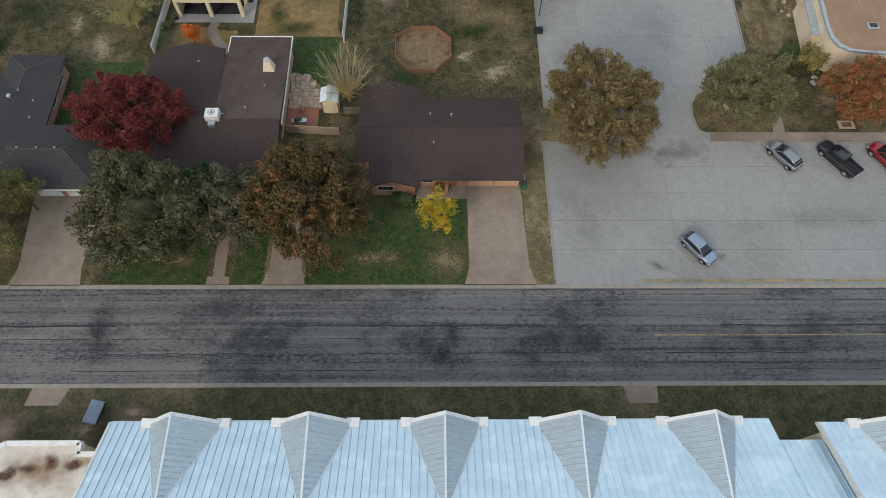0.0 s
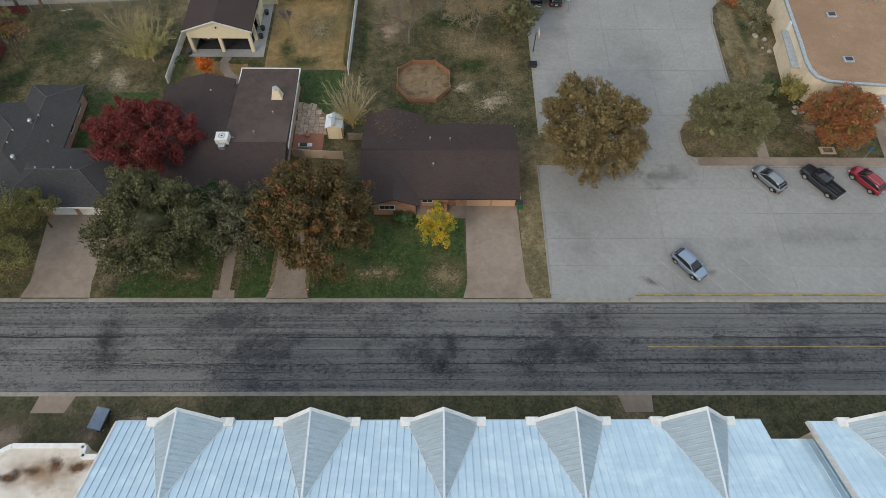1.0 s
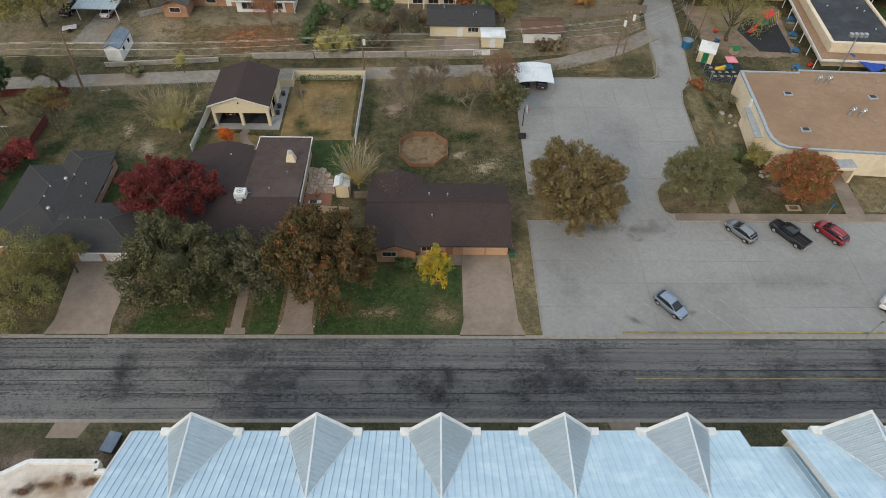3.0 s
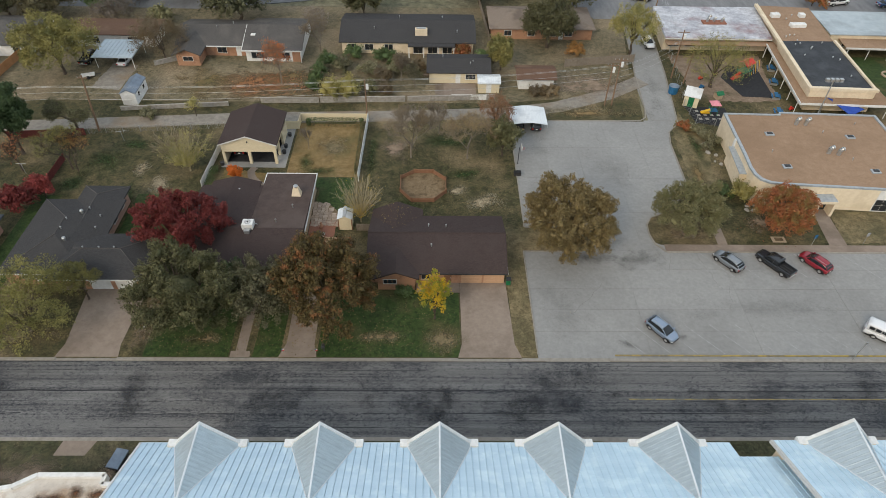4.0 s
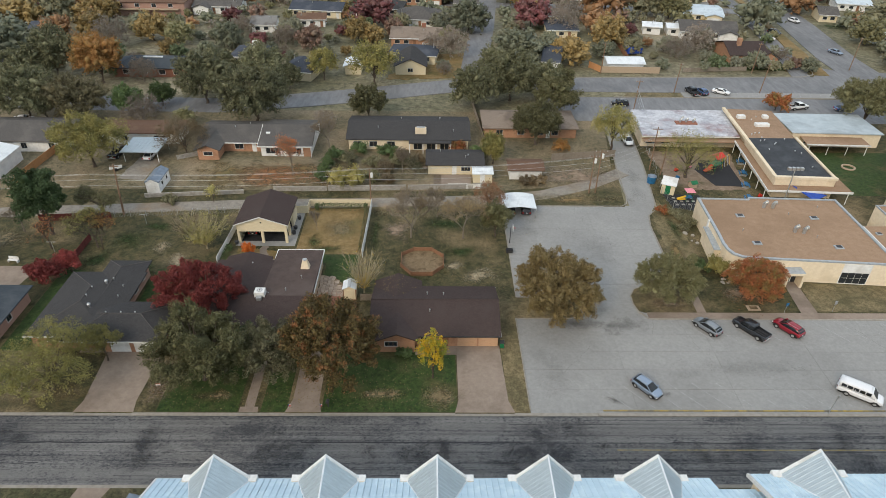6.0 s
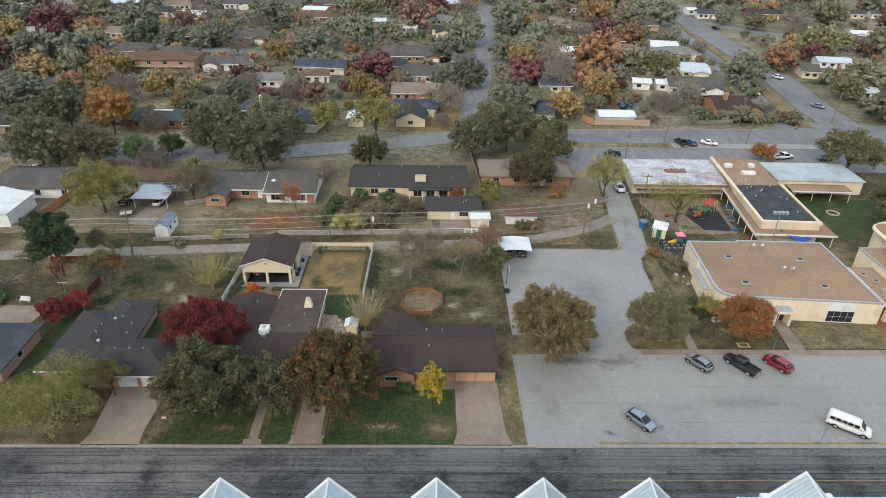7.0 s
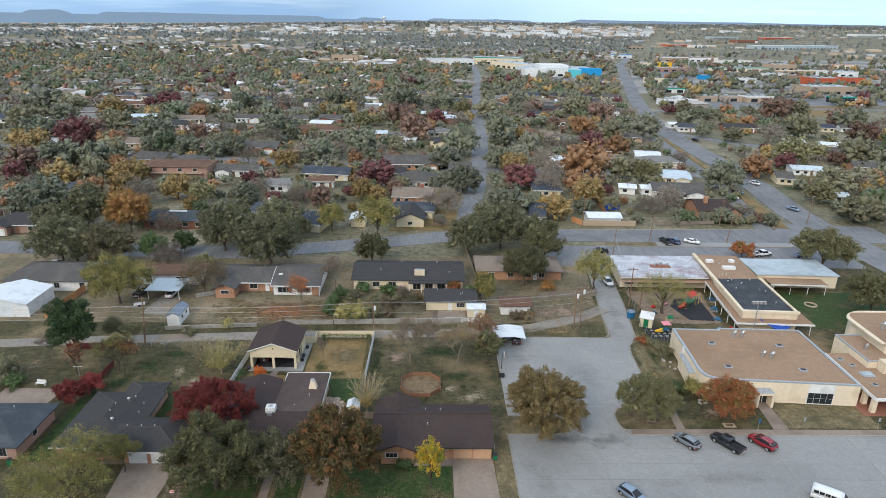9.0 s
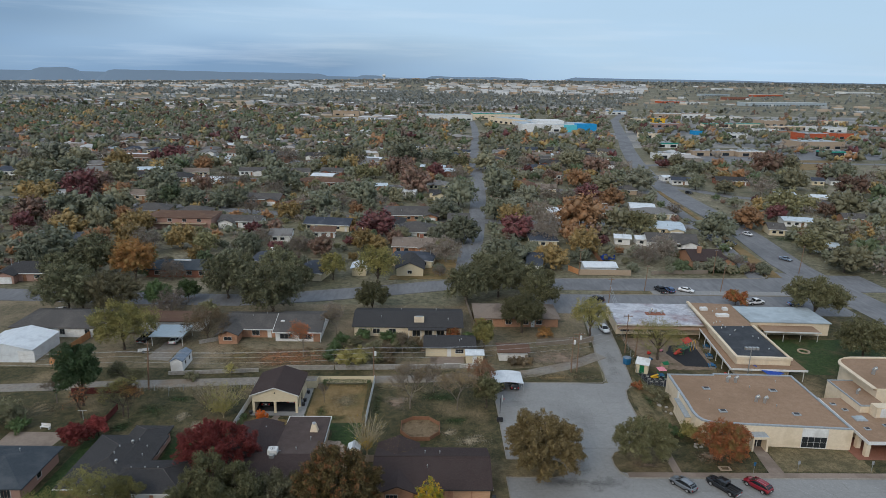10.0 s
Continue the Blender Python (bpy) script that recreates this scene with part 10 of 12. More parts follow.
part("roof", Mesh().poly([(-1.5, -1.5, 2.2), (1.5, -1.5, 2.2), (1.5, 1.5, 2.7), (-1.5, 1.5, 2.7)]).poly([(-1.5, 1.5, 2.6), (1.5, 1.5, 2.6), (1.5, -1.5, 2.1), (-1.5, -1.5, 2.1)]), WHITE, wsd)
part("door", Mesh().box(-0.5, 0.5, -1.34, -1.28, 0.05, 1.95), PLASTIC_GREEN, wsd)
bt = thing("shade_sail", 77.4, 80.2, 0.14, 0, "bright blue triangular shade sail by the school", "shade sail")
part("sail", Mesh().poly([(-2.6, 2.6, 2.9), (3.2, -0.2, 2.3), (-0.6, -2.9, 2.5)]).poly([(-0.6, -2.9, 2.46), (3.2, -0.2, 2.26), (-2.6, 2.6, 2.86)]), BLUE_TARP, bt)
for a in ((-2.6, 2.6, 2.9), (3.2, -0.2, 2.3), (-0.6, -2.9, 2.5)):
    part("post", Mesh().tube((a[0], a[1], 0), a, 0.05, 0.05, 6), STEEL, bt)
fr = thing("fire_ring", 94.6, 96.5, 0.15, 0, "round pale brick ring on a lawn", "garden ring")
part("ring", Mesh().ring((0, 0), 1.1, 1.45, 0, 0.25, 18), BRICK_TAN, fr)
for k in range(4):
    pc = thing("picnic_table", 66.5 + 1.6 * k, 82.0 + 5.4 * k, 0.15, 75, "dark picnic bench beside the walkway", "table")
    part("top", Mesh().box(-0.9, 0.9, -0.35, 0.35, 0.7, 0.76), PLASTIC_BLUE, pc)
    for s in (-0.7, 0.7):
        part("seat_board", Mesh().box(-0.9, 0.9, s - 0.13, s + 0.13, 0.42, 0.47), PLASTIC_BLUE, pc)
        part("leg", Mesh().box(s - 0.05, s + 0.05, -0.7, 0.7, 0, 0.42), STEEL, pc)

# fallen leaves on a roof and over lawns and kerbs
def litter(label, n, spot, material, seed, size=0.12):
    rng, m = random.Random(seed), Mesh()
    for _ in range(n):
        c = Vector(spot(rng))
        a, k = rng.uniform(0, 6.28), size * rng.uniform(0.5, 1.1)
        u, w = Vector((math.cos(a) * k, math.sin(a) * k, 0.02)), Vector((-math.sin(a) * k * 0.6, math.cos(a) * k * 0.6, 0.015))
        m.poly([c - u, c - w, c + u, c + w])
    return tagged(part("leaf_litter", m, material), label, "leaves", kind="stuff")


def on_gable(rng):
    x, y = rng.triangular(-5.2, 1.4, -3.6), rng.uniform(44.6, 51.0)
    return x, y, 2.72 + 1.5 * (1 - abs(x + 1.875) / 3.625) + 0.14


litter("pale yellow leaves fallen on a brown roof", 260, on_gable, LEAF_STRAW, 1, 0.055)
litter("tan leaves scattered over a front lawn", 900, lambda r: (r.uniform(-31, 6.4), r.triangular(27, 38, 28.5), 0.172), LEAF_OLIVE, 2, 0.10)
litter("rusty leaves scattered over a yard", 1500, lambda r: (r.gauss(-25.5, 3.2), r.triangular(85.8, 97, 90), 0.172), LEAF_RUST, 3, 0.14)
litter("tan leaves scattered over a back yard", 1500, lambda r: (r.uniform(-7, 15), r.uniform(52, 78), 0.172), LEAF_OLIVE, 4, 0.10)
litter("red leaves under a maple", 300, lambda r: (r.gauss(53.9, 2.4), r.gauss(49.6, 1.6), 0.172), LEAF_RUST, 5, 0.10)
for k in range(26):
    rk_ = random.Random(800 + k)
    x_, y_, s_ = (rk_.uniform(49.6, 51.0), rk_.uniform(66, 75.5), rk_.uniform(0.2, 0.5)) if k < 16 else (rk_.uniform(50.6, 54.0), rk_.uniform(54.2, 55.6), rk_.uniform(0.18, 0.4))
    t_ = thing("rock", x_, y_, 0.14, rk_.uniform(0, 360), "pale rounded garden rock beside the school", "rock", "garden rocks")
    part("stone", Mesh().tube((0, 0, -0.05), (0, 0, s_ * 0.5), s_, s_ * 0.75, 7).tube((0, 0, s_ * 0.5), (0, 0, s_ * 0.75), s_ * 0.75, s_ * 0.3, 7), BLOCK, t_)


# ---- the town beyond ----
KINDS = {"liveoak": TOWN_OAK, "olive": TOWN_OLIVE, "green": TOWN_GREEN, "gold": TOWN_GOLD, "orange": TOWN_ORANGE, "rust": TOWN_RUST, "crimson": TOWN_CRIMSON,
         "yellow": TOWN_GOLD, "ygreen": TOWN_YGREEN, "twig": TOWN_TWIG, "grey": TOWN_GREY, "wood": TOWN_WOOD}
WORDS = {"liveoak": "dark grey-green live oak", "olive": "olive-green oak", "green": "dark green tree", "gold": "golden-brown autumn oak", "orange": "orange autumn tree",
         "rust": "rust-red autumn tree", "crimson": "crimson autumn maple", "yellow": "golden-yellow autumn tree", "ygreen": "pale yellow-green elm", "twig": "grey leafless tree", "grey": "grey-green oak", "wood": "dark grey-green"}
PROTO = {}


def proto(kind, lod, var):
    """Shared trunk and crown of a tree 8 m high with a crown 5 m in radius."""
    key = (kind, lod, var)
    if key not in PROTO:
        leaves, size, lobes = {1: (3000, 0.48, 66), 2: (1200, 0.66, 36)}[lod]
        mass = 0.72
        if kind == "twig":
            leaves, size, mass = int(leaves * 1.25), size * 0.6, 0.0
        elif kind == "ygreen":
            mass = 0.5
        crown, cen = crown_mesh(500 + 31 * var + 7 * lod + len(kind), 5.0, 5.0, 3.9, 3.9, lobes, leaves, size, 3, mass=mass, level=1, deep=1.72)
        crown.materials.append(KINDS[kind])
        trunk = trunk_mesh(var, 2.2, 0.24, cen, limbs=(30 if kind == "twig" else 8) if lod == 1 else (16 if kind == "twig" else 3), sides=5).data("trunk")
        trunk.materials.append(BARK_PALE if kind == "twig" else BARK)
        PROTO[key] = (trunk, crown)
    return PROTO[key]


tree_rng = random.Random(77)
placed = [(o.location.x, o.location.y, 5.0) for o in bpy.data.objects if o.get("category") == "tree" and o.location.y > 115]


def mid_tree(x, y, kind, r):
    lod = 1 if math.hypot(x, y) < 205 and r > 3.0 else 2
    trunk, crown = proto(kind, lod, tree_rng.randrange(3))
    t = thing("tree", x, y, 0.1, tree_rng.uniform(0, 360), WORDS[kind] + " among the houses", "tree", "town trees")
    k = r / 5.0
    t.scale = (k, k, k * tree_rng.uniform(0.88, 1.12) * (1.0 if r < 6 else 0.88))
    part("trunk", trunk, BARK, t)
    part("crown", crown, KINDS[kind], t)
    placed.append((x, y, r))


# trees that can be told apart
mid_tree(-248.9, 386.3, "green", 3.6)
mid_tree(-220.2, 357.9, "liveoak", 6.6)
mid_tree(-175.6, 282.5, "crimson", 9.2)
mid_tree(-170.8, 290.1, "rust", 8.4)
mid_tree(-170.9, 316.4, "olive", 9.0)
mid_tree(-198.3, 371.8, "gold", 8.3)
mid_tree(-154.8, 277.5, "orange", 6.4)
mid_tree(-135.5, 285.4, "liveoak", 9.9)
mid_tree(-153.5, 347.7, "liveoak", 6.0)
mid_tree(-123.4, 265.9, "green", 5.4)
mid_tree(-132.8, 268.9, "liveoak", 4.6)
mid_tree(-181.1, 254.6, "gold", 8.7)
mid_tree(-165.0, 224.5, "rust", 7.4)
mid_tree(-151.5, 215.6, "rust", 4.1)
mid_tree(-150.9, 226.9, "liveoak", 8.7)
mid_tree(-167.8, 270.8, "crimson", 4.8)
mid_tree(-138.2, 227.3, "liveoak", 7.7)
mid_tree(-136.9, 240.4, "olive", 7.4)
mid_tree(-160.4, 208.3, "crimson", 4.6)
mid_tree(-136.4, 198.0, "gold", 6.5)
mid_tree(-127.9, 205.6, "olive", 5.8)
mid_tree(-118.1, 207.3, "gold", 5.5)
mid_tree(-130.0, 228.2, "orange", 4.1)
mid_tree(-113.6, 210.3, "gold", 4.8)
mid_tree(-109.6, 256.0, "liveoak", 6.6)
mid_tree(-97.5, 258.4, "liveoak", 6.3)
mid_tree(-118.8, 297.9, "rust", 5.9)
mid_tree(-112.0, 315.0, "twig", 6.1)
mid_tree(-143.0, 370.6, "orange", 5.9)
mid_tree(-180.2, 418.6, "crimson", 8.0)
mid_tree(-194.7, 283.2, "liveoak", 10.3)
mid_tree(-227.8, 330.1, "olive", 9.9)
mid_tree(-228.5, 384.6, "olive", 9.8)
mid_tree(-252.3, 396.4, "grey", 11.0)
mid_tree(-103.9, 320.9, "twig", 4.4)
mid_tree(-79.1, 307.8, "liveoak", 10.0)
mid_tree(-78.6, 291.1, "twig", 5.3)
mid_tree(-70.0, 307.0, "olive", 3.5)
mid_tree(-91.3, 262.7, "liveoak", 6.3)
mid_tree(-78.5, 243.3, "twig", 5.1)
mid_tree(-59.9, 236.2, "gold", 5.2)
mid_tree(-54.7, 246.8, "twig", 6.1)
mid_tree(-47.6, 249.3, "liveoak", 8.3)
mid_tree(-39.2, 260.4, "twig", 4.7)
mid_tree(-31.7, 276.4, "liveoak", 7.8)
mid_tree(-30.7, 244.2, "orange", 3.7)
mid_tree(-30.6, 220.3, "gold", 3.1)
mid_tree(-26.2, 259.7, "liveoak", 3.6)
mid_tree(-17.8, 204.6, "crimson", 7.9)
mid_tree(-14.6, 285.9, "olive", 4.2)
mid_tree(-4.6, 303.8, "rust", 9.3)
mid_tree(2.1, 338.2, "orange", 4.5)
mid_tree(-15.0, 360.5, "rust", 9.8)
mid_tree(-26.5, 384.2, "gold", 5.4)
mid_tree(-37.7, 352.6, "ygreen", 5.7)
mid_tree(-31.1, 356.8, "ygreen", 4.3)
mid_tree(-68.9, 406.5, "gold", 5.3)
mid_tree(7.1, 365.2, "crimson", 5.5)
mid_tree(8.9, 247.5, "grey", 5.2)
mid_tree(-64.5, 424.4, "liveoak", 9.7)
mid_tree(-51.1, 425.5, "olive", 7.2)
mid_tree(-13.8, 421.9, "liveoak", 11.0)
mid_tree(-2.2, 426.0, "grey", 8.0)
mid_tree(-95.6, 406.6, "twig", 9.1)
mid_tree(-125.7, 407.6, "liveoak", 9.2)
mid_tree(13.6, 430.7, "liveoak", 8.5)
mid_tree(24.3, 402.0, "ygreen", 6.8)
mid_tree(20.3, 350.3, "twig", 6.4)
mid_tree(17.7, 267.6, "liveoak", 9.2)
mid_tree(9.7, 240.6, "liveoak", 6.9)
mid_tree(42.0, 399.6, "olive", 9.2)
mid_tree(41.9, 311.9, "liveoak", 9.3)
mid_tree(67.9, 447.5, "liveoak", 6.7)
mid_tree(40.0, 281.4, "liveoak", 7.6)
mid_tree(33.1, 241.5, "liveoak", 5.9)
mid_tree(43.6, 254.3, "grey", 5.7)
mid_tree(72.4, 423.2, "twig", 5.3)
mid_tree(70.0, 357.3, "green", 3.3)
mid_tree(78.3, 354.4, "rust", 4.7)
mid_tree(92.5, 336.9, "orange", 7.4)
mid_tree(117.8, 388.9, "rust", 9.2)
mid_tree(105.3, 412.6, "olive", 9.2)
mid_tree(137.7, 397.0, "twig", 6.6)
mid_tree(53.2, 317.3, "gold", 4.3)
mid_tree(54.1, 284.2, "grey", 5.7)
mid_tree(65.3, 283.6, "twig", 6.0)
mid_tree(88.7, 293.8, "crimson", 6.9)
mid_tree(102.6, 311.8, "olive", 8.3)
mid_tree(96.5, 274.6, "orange", 6.9)
mid_tree(125.3, 323.1, "grey", 9.4)
mid_tree(68.4, 222.3, "orange", 9.9)
mid_tree(52.0, 229.7, "twig", 7.7)
mid_tree(39.3, 231.3, "gold", 5.7)
mid_tree(38.3, 205.9, "crimson", 6.6)
mid_tree(73.8, 277.1, "twig", 5.6)
mid_tree(85.1, 223.7, "olive", 7.1)
mid_tree(92.4, 219.7, "ygreen", 5.5)
mid_tree(53.7, 215.7, "twig", 5.7)
mid_tree(188.5, 432.4, "olive", 6.4)
mid_tree(183.6, 390.7, "liveoak", 7.2)
mid_tree(162.8, 331.6, "liveoak", 5.1)
mid_tree(194.2, 364.8, "gold", 4.0)
mid_tree(174.5, 318.3, "olive", 6.1)
mid_tree(194.3, 315.6, "twig", 8.4)
mid_tree(219.2, 343.8, "liveoak", 6.8)
mid_tree(225.7, 338.1, "olive", 8.3)
mid_tree(244.4, 408.4, "rust", 11.0)
mid_tree(261.5, 410.0, "olive", 8.9)
mid_tree(264.5, 371.6, "rust", 4.8)
mid_tree(271.6, 367.6, "liveoak", 9.7)
mid_tree(248.7, 317.4, "rust", 8.6)
mid_tree(175.9, 258.2, "ygreen", 8.4)
mid_tree(194.9, 271.6, "ygreen", 6.3)
mid_tree(146.3, 232.0, "orange", 7.3)
mid_tree(167.4, 247.6, "crimson", 5.1)
mid_tree(206.9, 257.3, "olive", 9.1)
mid_tree(198.3, 258.2, "rust", 4.5)
mid_tree(120.4, 253.9, "twig", 4.3)
mid_tree(120.7, 208.2, "liveoak", 7.8)
mid_tree(-124.8, 165.4, "liveoak", 8.9)
mid_tree(-127.7, 169.9, "orange", 5.2)
mid_tree(-119.2, 185.3, "orange", 4.5)
mid_tree(-109.4, 189.9, "gold", 5.4)
mid_tree(-97.1, 175.6, "twig", 5.7)
mid_tree(-87.8, 184.0, "gold", 5.5)
mid_tree(-78.0, 180.2, "ygreen", 4.5)
mid_tree(-125.5, 157.0, "liveoak", 4.8)
mid_tree(-66.0, 117.0, "twig", 4.6)
mid_tree(-56.0, 116.2, "ygreen", 2.7)
mid_tree(-76.8, 145.5, "twig", 3.8)
mid_tree(-61.7, 176.4, "liveoak", 4.6)
mid_tree(-60.9, 192.3, "twig", 4.2)
mid_tree(-52.5, 178.4, "crimson", 2.9)
mid_tree(-44.1, 179.4, "twig", 4.3)
mid_tree(-35.5, 176.7, "rust", 4.9)
mid_tree(-36.4, 205.1, "orange", 2.1)
mid_tree(-21.4, 185.7, "gold", 4.4)
mid_tree(-16.6, 185.0, "gold", 4.0)
mid_tree(-22.3, 115.9, "twig", 2.9)
mid_tree(3.1, 175.1, "twig", 3.2)
mid_tree(5.8, 201.5, "grey", 3.8)
mid_tree(-10.5, 170.3, "crimson", 1.4)
mid_tree(15.6, 198.5, "liveoak", 6.8)
mid_tree(8.9, 170.5, "twig", 5.3)
mid_tree(29.7, 165.5, "liveoak", 7.7)
mid_tree(48.1, 197.4, "twig", 5.1)
mid_tree(60.9, 199.9, "orange", 6.1)
mid_tree(60.7, 182.5, "gold", 5.9)
mid_tree(45.0, 164.4, "gold", 5.6)
mid_tree(71.5, 196.5, "crimson", 2.7)
mid_tree(80.2, 172.3, "twig", 4.8)
mid_tree(88.1, 178.0, "twig", 5.4)
mid_tree(97.3, 221.4, "ygreen", 4.3)
mid_tree(161.3, 200.0, "olive", 8.6)
mid_tree(175.5, 207.3, "twig", 5.2)
mid_tree(150.0, 189.0, "ygreen", 5.7)
mid_tree(175.4, 200.8, "gold", 3.2)
mid_tree(147.6, 164.4, "olive", 6.4)

ROADS = [[(-420, 150), (-200, 135), (-114, 131), (-51, 128.7), (-31, 133), (-15, 137.4), (6, 144), (20, 147), (40, 147.2), (150, 148)], [(14.5, 147), (17, 172), (25.3, 246), (30, 298), (38, 451), (46, 570), (60, 780), (64, 900)],
         [(135, 100), (132, 155), (138.2, 212), (143.2, 285), (153, 390), (168, 466), (211, 640), (296, 983), (385, 1230), (557, 1686), (782, 2240), (1400, 3900)]] + CROSS


def road_gap(x, y):
    """Distance to the nearest street; the wide avenue counts its width and verges."""
    best = 1e9
    for line in ROADS:
        for (x0, y0), (x1, y1) in zip(line, line[1:]):
            dx, dy = x1 - x0, y1 - y0
            t = max(0, min(1, ((x - x0) * dx + (y - y0) * dy) / (dx * dx + dy * dy)))
            best = min(best, math.hypot(x - x0 - t * dx, y - y0 - t * dy) - (8 if line is ROADS[2] else 0))
    return best


# houses: walls, roof, fascia, windows, door, and where they have them a chimney or a wing
ROOF_WORDS = {"shingle_navy": "dark blue-grey roof", "shingle_grey": "grey shingle roof", "shingle_pale_grey": "pale grey roof", "shingle_tan": "tan roof", "shingle_redbrown": "reddish-brown roof",
              "shingle_dark": "charcoal roof", "metal_white": "white metal roof", "metal_bluewhite": "pale blue metal roof"}
WALL_WORDS = {"brick_red": "red brick", "brick_tan": "tan brick", "brick_pink": "pinkish brick", "white_paint": "white", "cream_siding": "cream", "brick_orange": "orange brick"}
HOUSES = []


def town_home(x, y, rz, w_, d_, wall_mat, roof_mat, style="gable", extra=""):
    """A low house with its front towards -y before the turn rz."""
    rnd = random.Random(round(10 * x + y))
    t = thing("house", x, y, 0.1, rz, "low %s house with a %s" % (WALL_WORDS[wall_mat.name], ROOF_WORDS[roof_mat.name]), "house", "town houses")
    wl_, rf_ = Mesh(), Mesh()
    a, b, h = w_ / 2, d_ / 2, (0.9 if "metal" in roof_mat.name else 0.20 * d_)
    if style == "hip":
        wl_.box(-a, a, -b, b, 0, 2.6)
        hip(rf_, -a - 0.6, a + 0.6, -b - 0.6, b + 0.6, 2.75, h)
    else:
        gable_wall(wl_, -a, a, -b, b, 0, 2.6, h * b / (b + 0.6) - 0.05, "x")
        gable(rf_, -a - 0.6, a + 0.6, -b - 0.6, b + 0.6, 2.75, h, "x")
    part("wall", wl_, wall_mat, t)
    part("roof", rf_, roof_mat, t)
    part("fascia", Mesh().box(-a - 0.62, a + 0.62, -b - 0.67, -b - 0.61, 2.52, 2.76), WHITE, t)
    if w_ > 13 and rnd.random() < 0.6:
        side = rnd.choice((-1, 1))
        gx = side * (a - 3.4)
        part("wing_wall", gable_wall(Mesh(), gx - 2.9, gx + 2.9, -b - 2.6, 0, 0, 2.55, 0.95, "y"), wall_mat, t)
        part("wing_roof", gable(Mesh(), gx - 3.4, gx + 3.4, -b - 3.1, 0, 2.72, min(h, 1.25), "y"), roof_mat, t)
        part("garage_door", Mesh().box(gx - 2.3, gx + 2.3, -b - 2.66, -b - 2.55, 0.05, 2.15), WHITE, t)
    k, x0 = 0, -a + 1.2
    while x0 + 1.7 < a:
        if k % 3 == 2:
            part("door", Mesh().box(x0 + 0.2, x0 + 1.15, -b - 0.07, -b + 0.02, 0.05, 2.15), WHITE if k % 2 else WOOD_RED, t)
        else:
            win = part("window", Mesh().box(x0 - 0.08, x0 + 1.58, -b - 0.06, -b + 0.02, 0.9, 2.1), WHITE, t)
            part("pane", Mesh().box(x0, x0 + 1.5, -b - 0.08, -b - 0.02, 0.98, 2.02), GLASS, win)
        x0 += rnd.uniform(2.4, 3.6)
        k += 1
    for q in range(rnd.randrange(1, 4)):
        vx, vy = rnd.uniform(-a + 1, a - 1), rnd.uniform(-0.6, 0.6) * b
        part("roof_vent", Mesh().tube((vx, vy, 2.8), (vx, vy, 3.4 + h * (1 - abs(vy) / b)), 0.11, 0.11, 6), STEEL, t)
    if extra:
        part("chimney", Mesh().box(a * 0.2, a * 0.2 + 1.4, -0.4, 0.5, 2.8, 3.9 + h, 0.05), WHITE if extra == "w" else BRICK_RED, t)
    HOUSES.append((x, y))
    return t


# houses that can be told apart
pk = simple_house("house", "two-level pinkish house with a pale low roof", -114, -87, 214, 228, 5.0, 1.2, BRICK_PINK, SHINGLE_RED, "hip")
for a in (-110, -104, -98, -92):
    window(pk, "-y", a, 214, 1.6, 1.2, 3.2, WHITE)
wpart("balcony", Mesh().box(-112, -89, 212.4, 214, 2.5, 2.75), BRICK_TAN, pk)
rbh = simple_house("house", "red brick house with a dark blue-grey roof and skylight", -86.5, -66, 149.5, 159, 2.7, 2.0, BRICK_RED, SHINGLE_BLUE, "hip")
for a in (-83, -78, -73, -69):
    window(rbh, "-y", a, 149.5, 1.7, 1.2, 0.9, WHITE)
wpart("skylight", Mesh().box(-79, -73.5, 153.2, 153.8, 4.4, 4.7), METAL_WHITE, rbh)
gh = simple_house("house", "cream gable house with a dark roof on a tan lawn", -7.5, 1.2, 153.5, 166, 2.7, 2.2, SIDING, SHINGLE_DARK, axis="y")
window(gh, "-y", -3.2, 153.5, 1.4, 1.0, 1.0, WHITE)
patch("town_lawn", wobbly([(-10, 149.5), (14, 152), (17, 175), (2, 172), (-9, 153)], 0.4, 60), GRASS_TAN, 0.158, "tan dormant lawn before a house", "lawn")
gw = simple_house("garage", "pale blue-roofed garage beside the street", -22, -17.5, 153.5, 160, 2.6, 0.8, SIDING, METAL_WHITE, axis="y", category="garage")
bh = simple_house("house", "orange brick house with a dark brown roof and chimney", 95.5, 107, 167.5, 181, 2.8, 2.4, BRICK_ORANGE, SHINGLE_BROWN)
wpart("wing_wall", gable_wall(Mesh(), 103.0, 109, 164.5, 174, 0, 2.6, 1.6, "y"), BRICK_ORANGE, bh)
wpart("wing_roof", gable(Mesh(), 102.3, 109.7, 163.8, 174, 2.75, 2.1, "y"), SHINGLE_BROWN, bh)
wpart("chimney", Mesh().box(98.6, 99.8, 171.5, 172.7, 2.8, 6.6, 0.06), BRICK_ORANGE, bh)
window(bh, "-y", 106, 164.5, 1.8, 1.3, 0.9, WHITE)
patch("town_lawn", wobbly([(88, 160.5), (113, 161.5), (121, 165), (121, 182), (110, 184), (88, 172)], 0.4, 61), GRASS_GREEN, 0.158, "green corner lawn", "lawn")
patch("town_lawn", wobbly([(110, 161), (121, 164), (121, 178), (114, 170)], 0.4, 62), GRASS_TAN, 0.162, "tan corner lawn", "lawn")
mw = simple_house("metal_shed", "white metal building with a pale roof", 55.5, 66, 158.6, 165, 2.6, 0.9, METAL_WHITE, METAL_WHITE, category="shed")
sh = thing("trailer", 67.5, 175.5, 0.1, 8, "blue covered trailer in a fenced yard", "trailer")
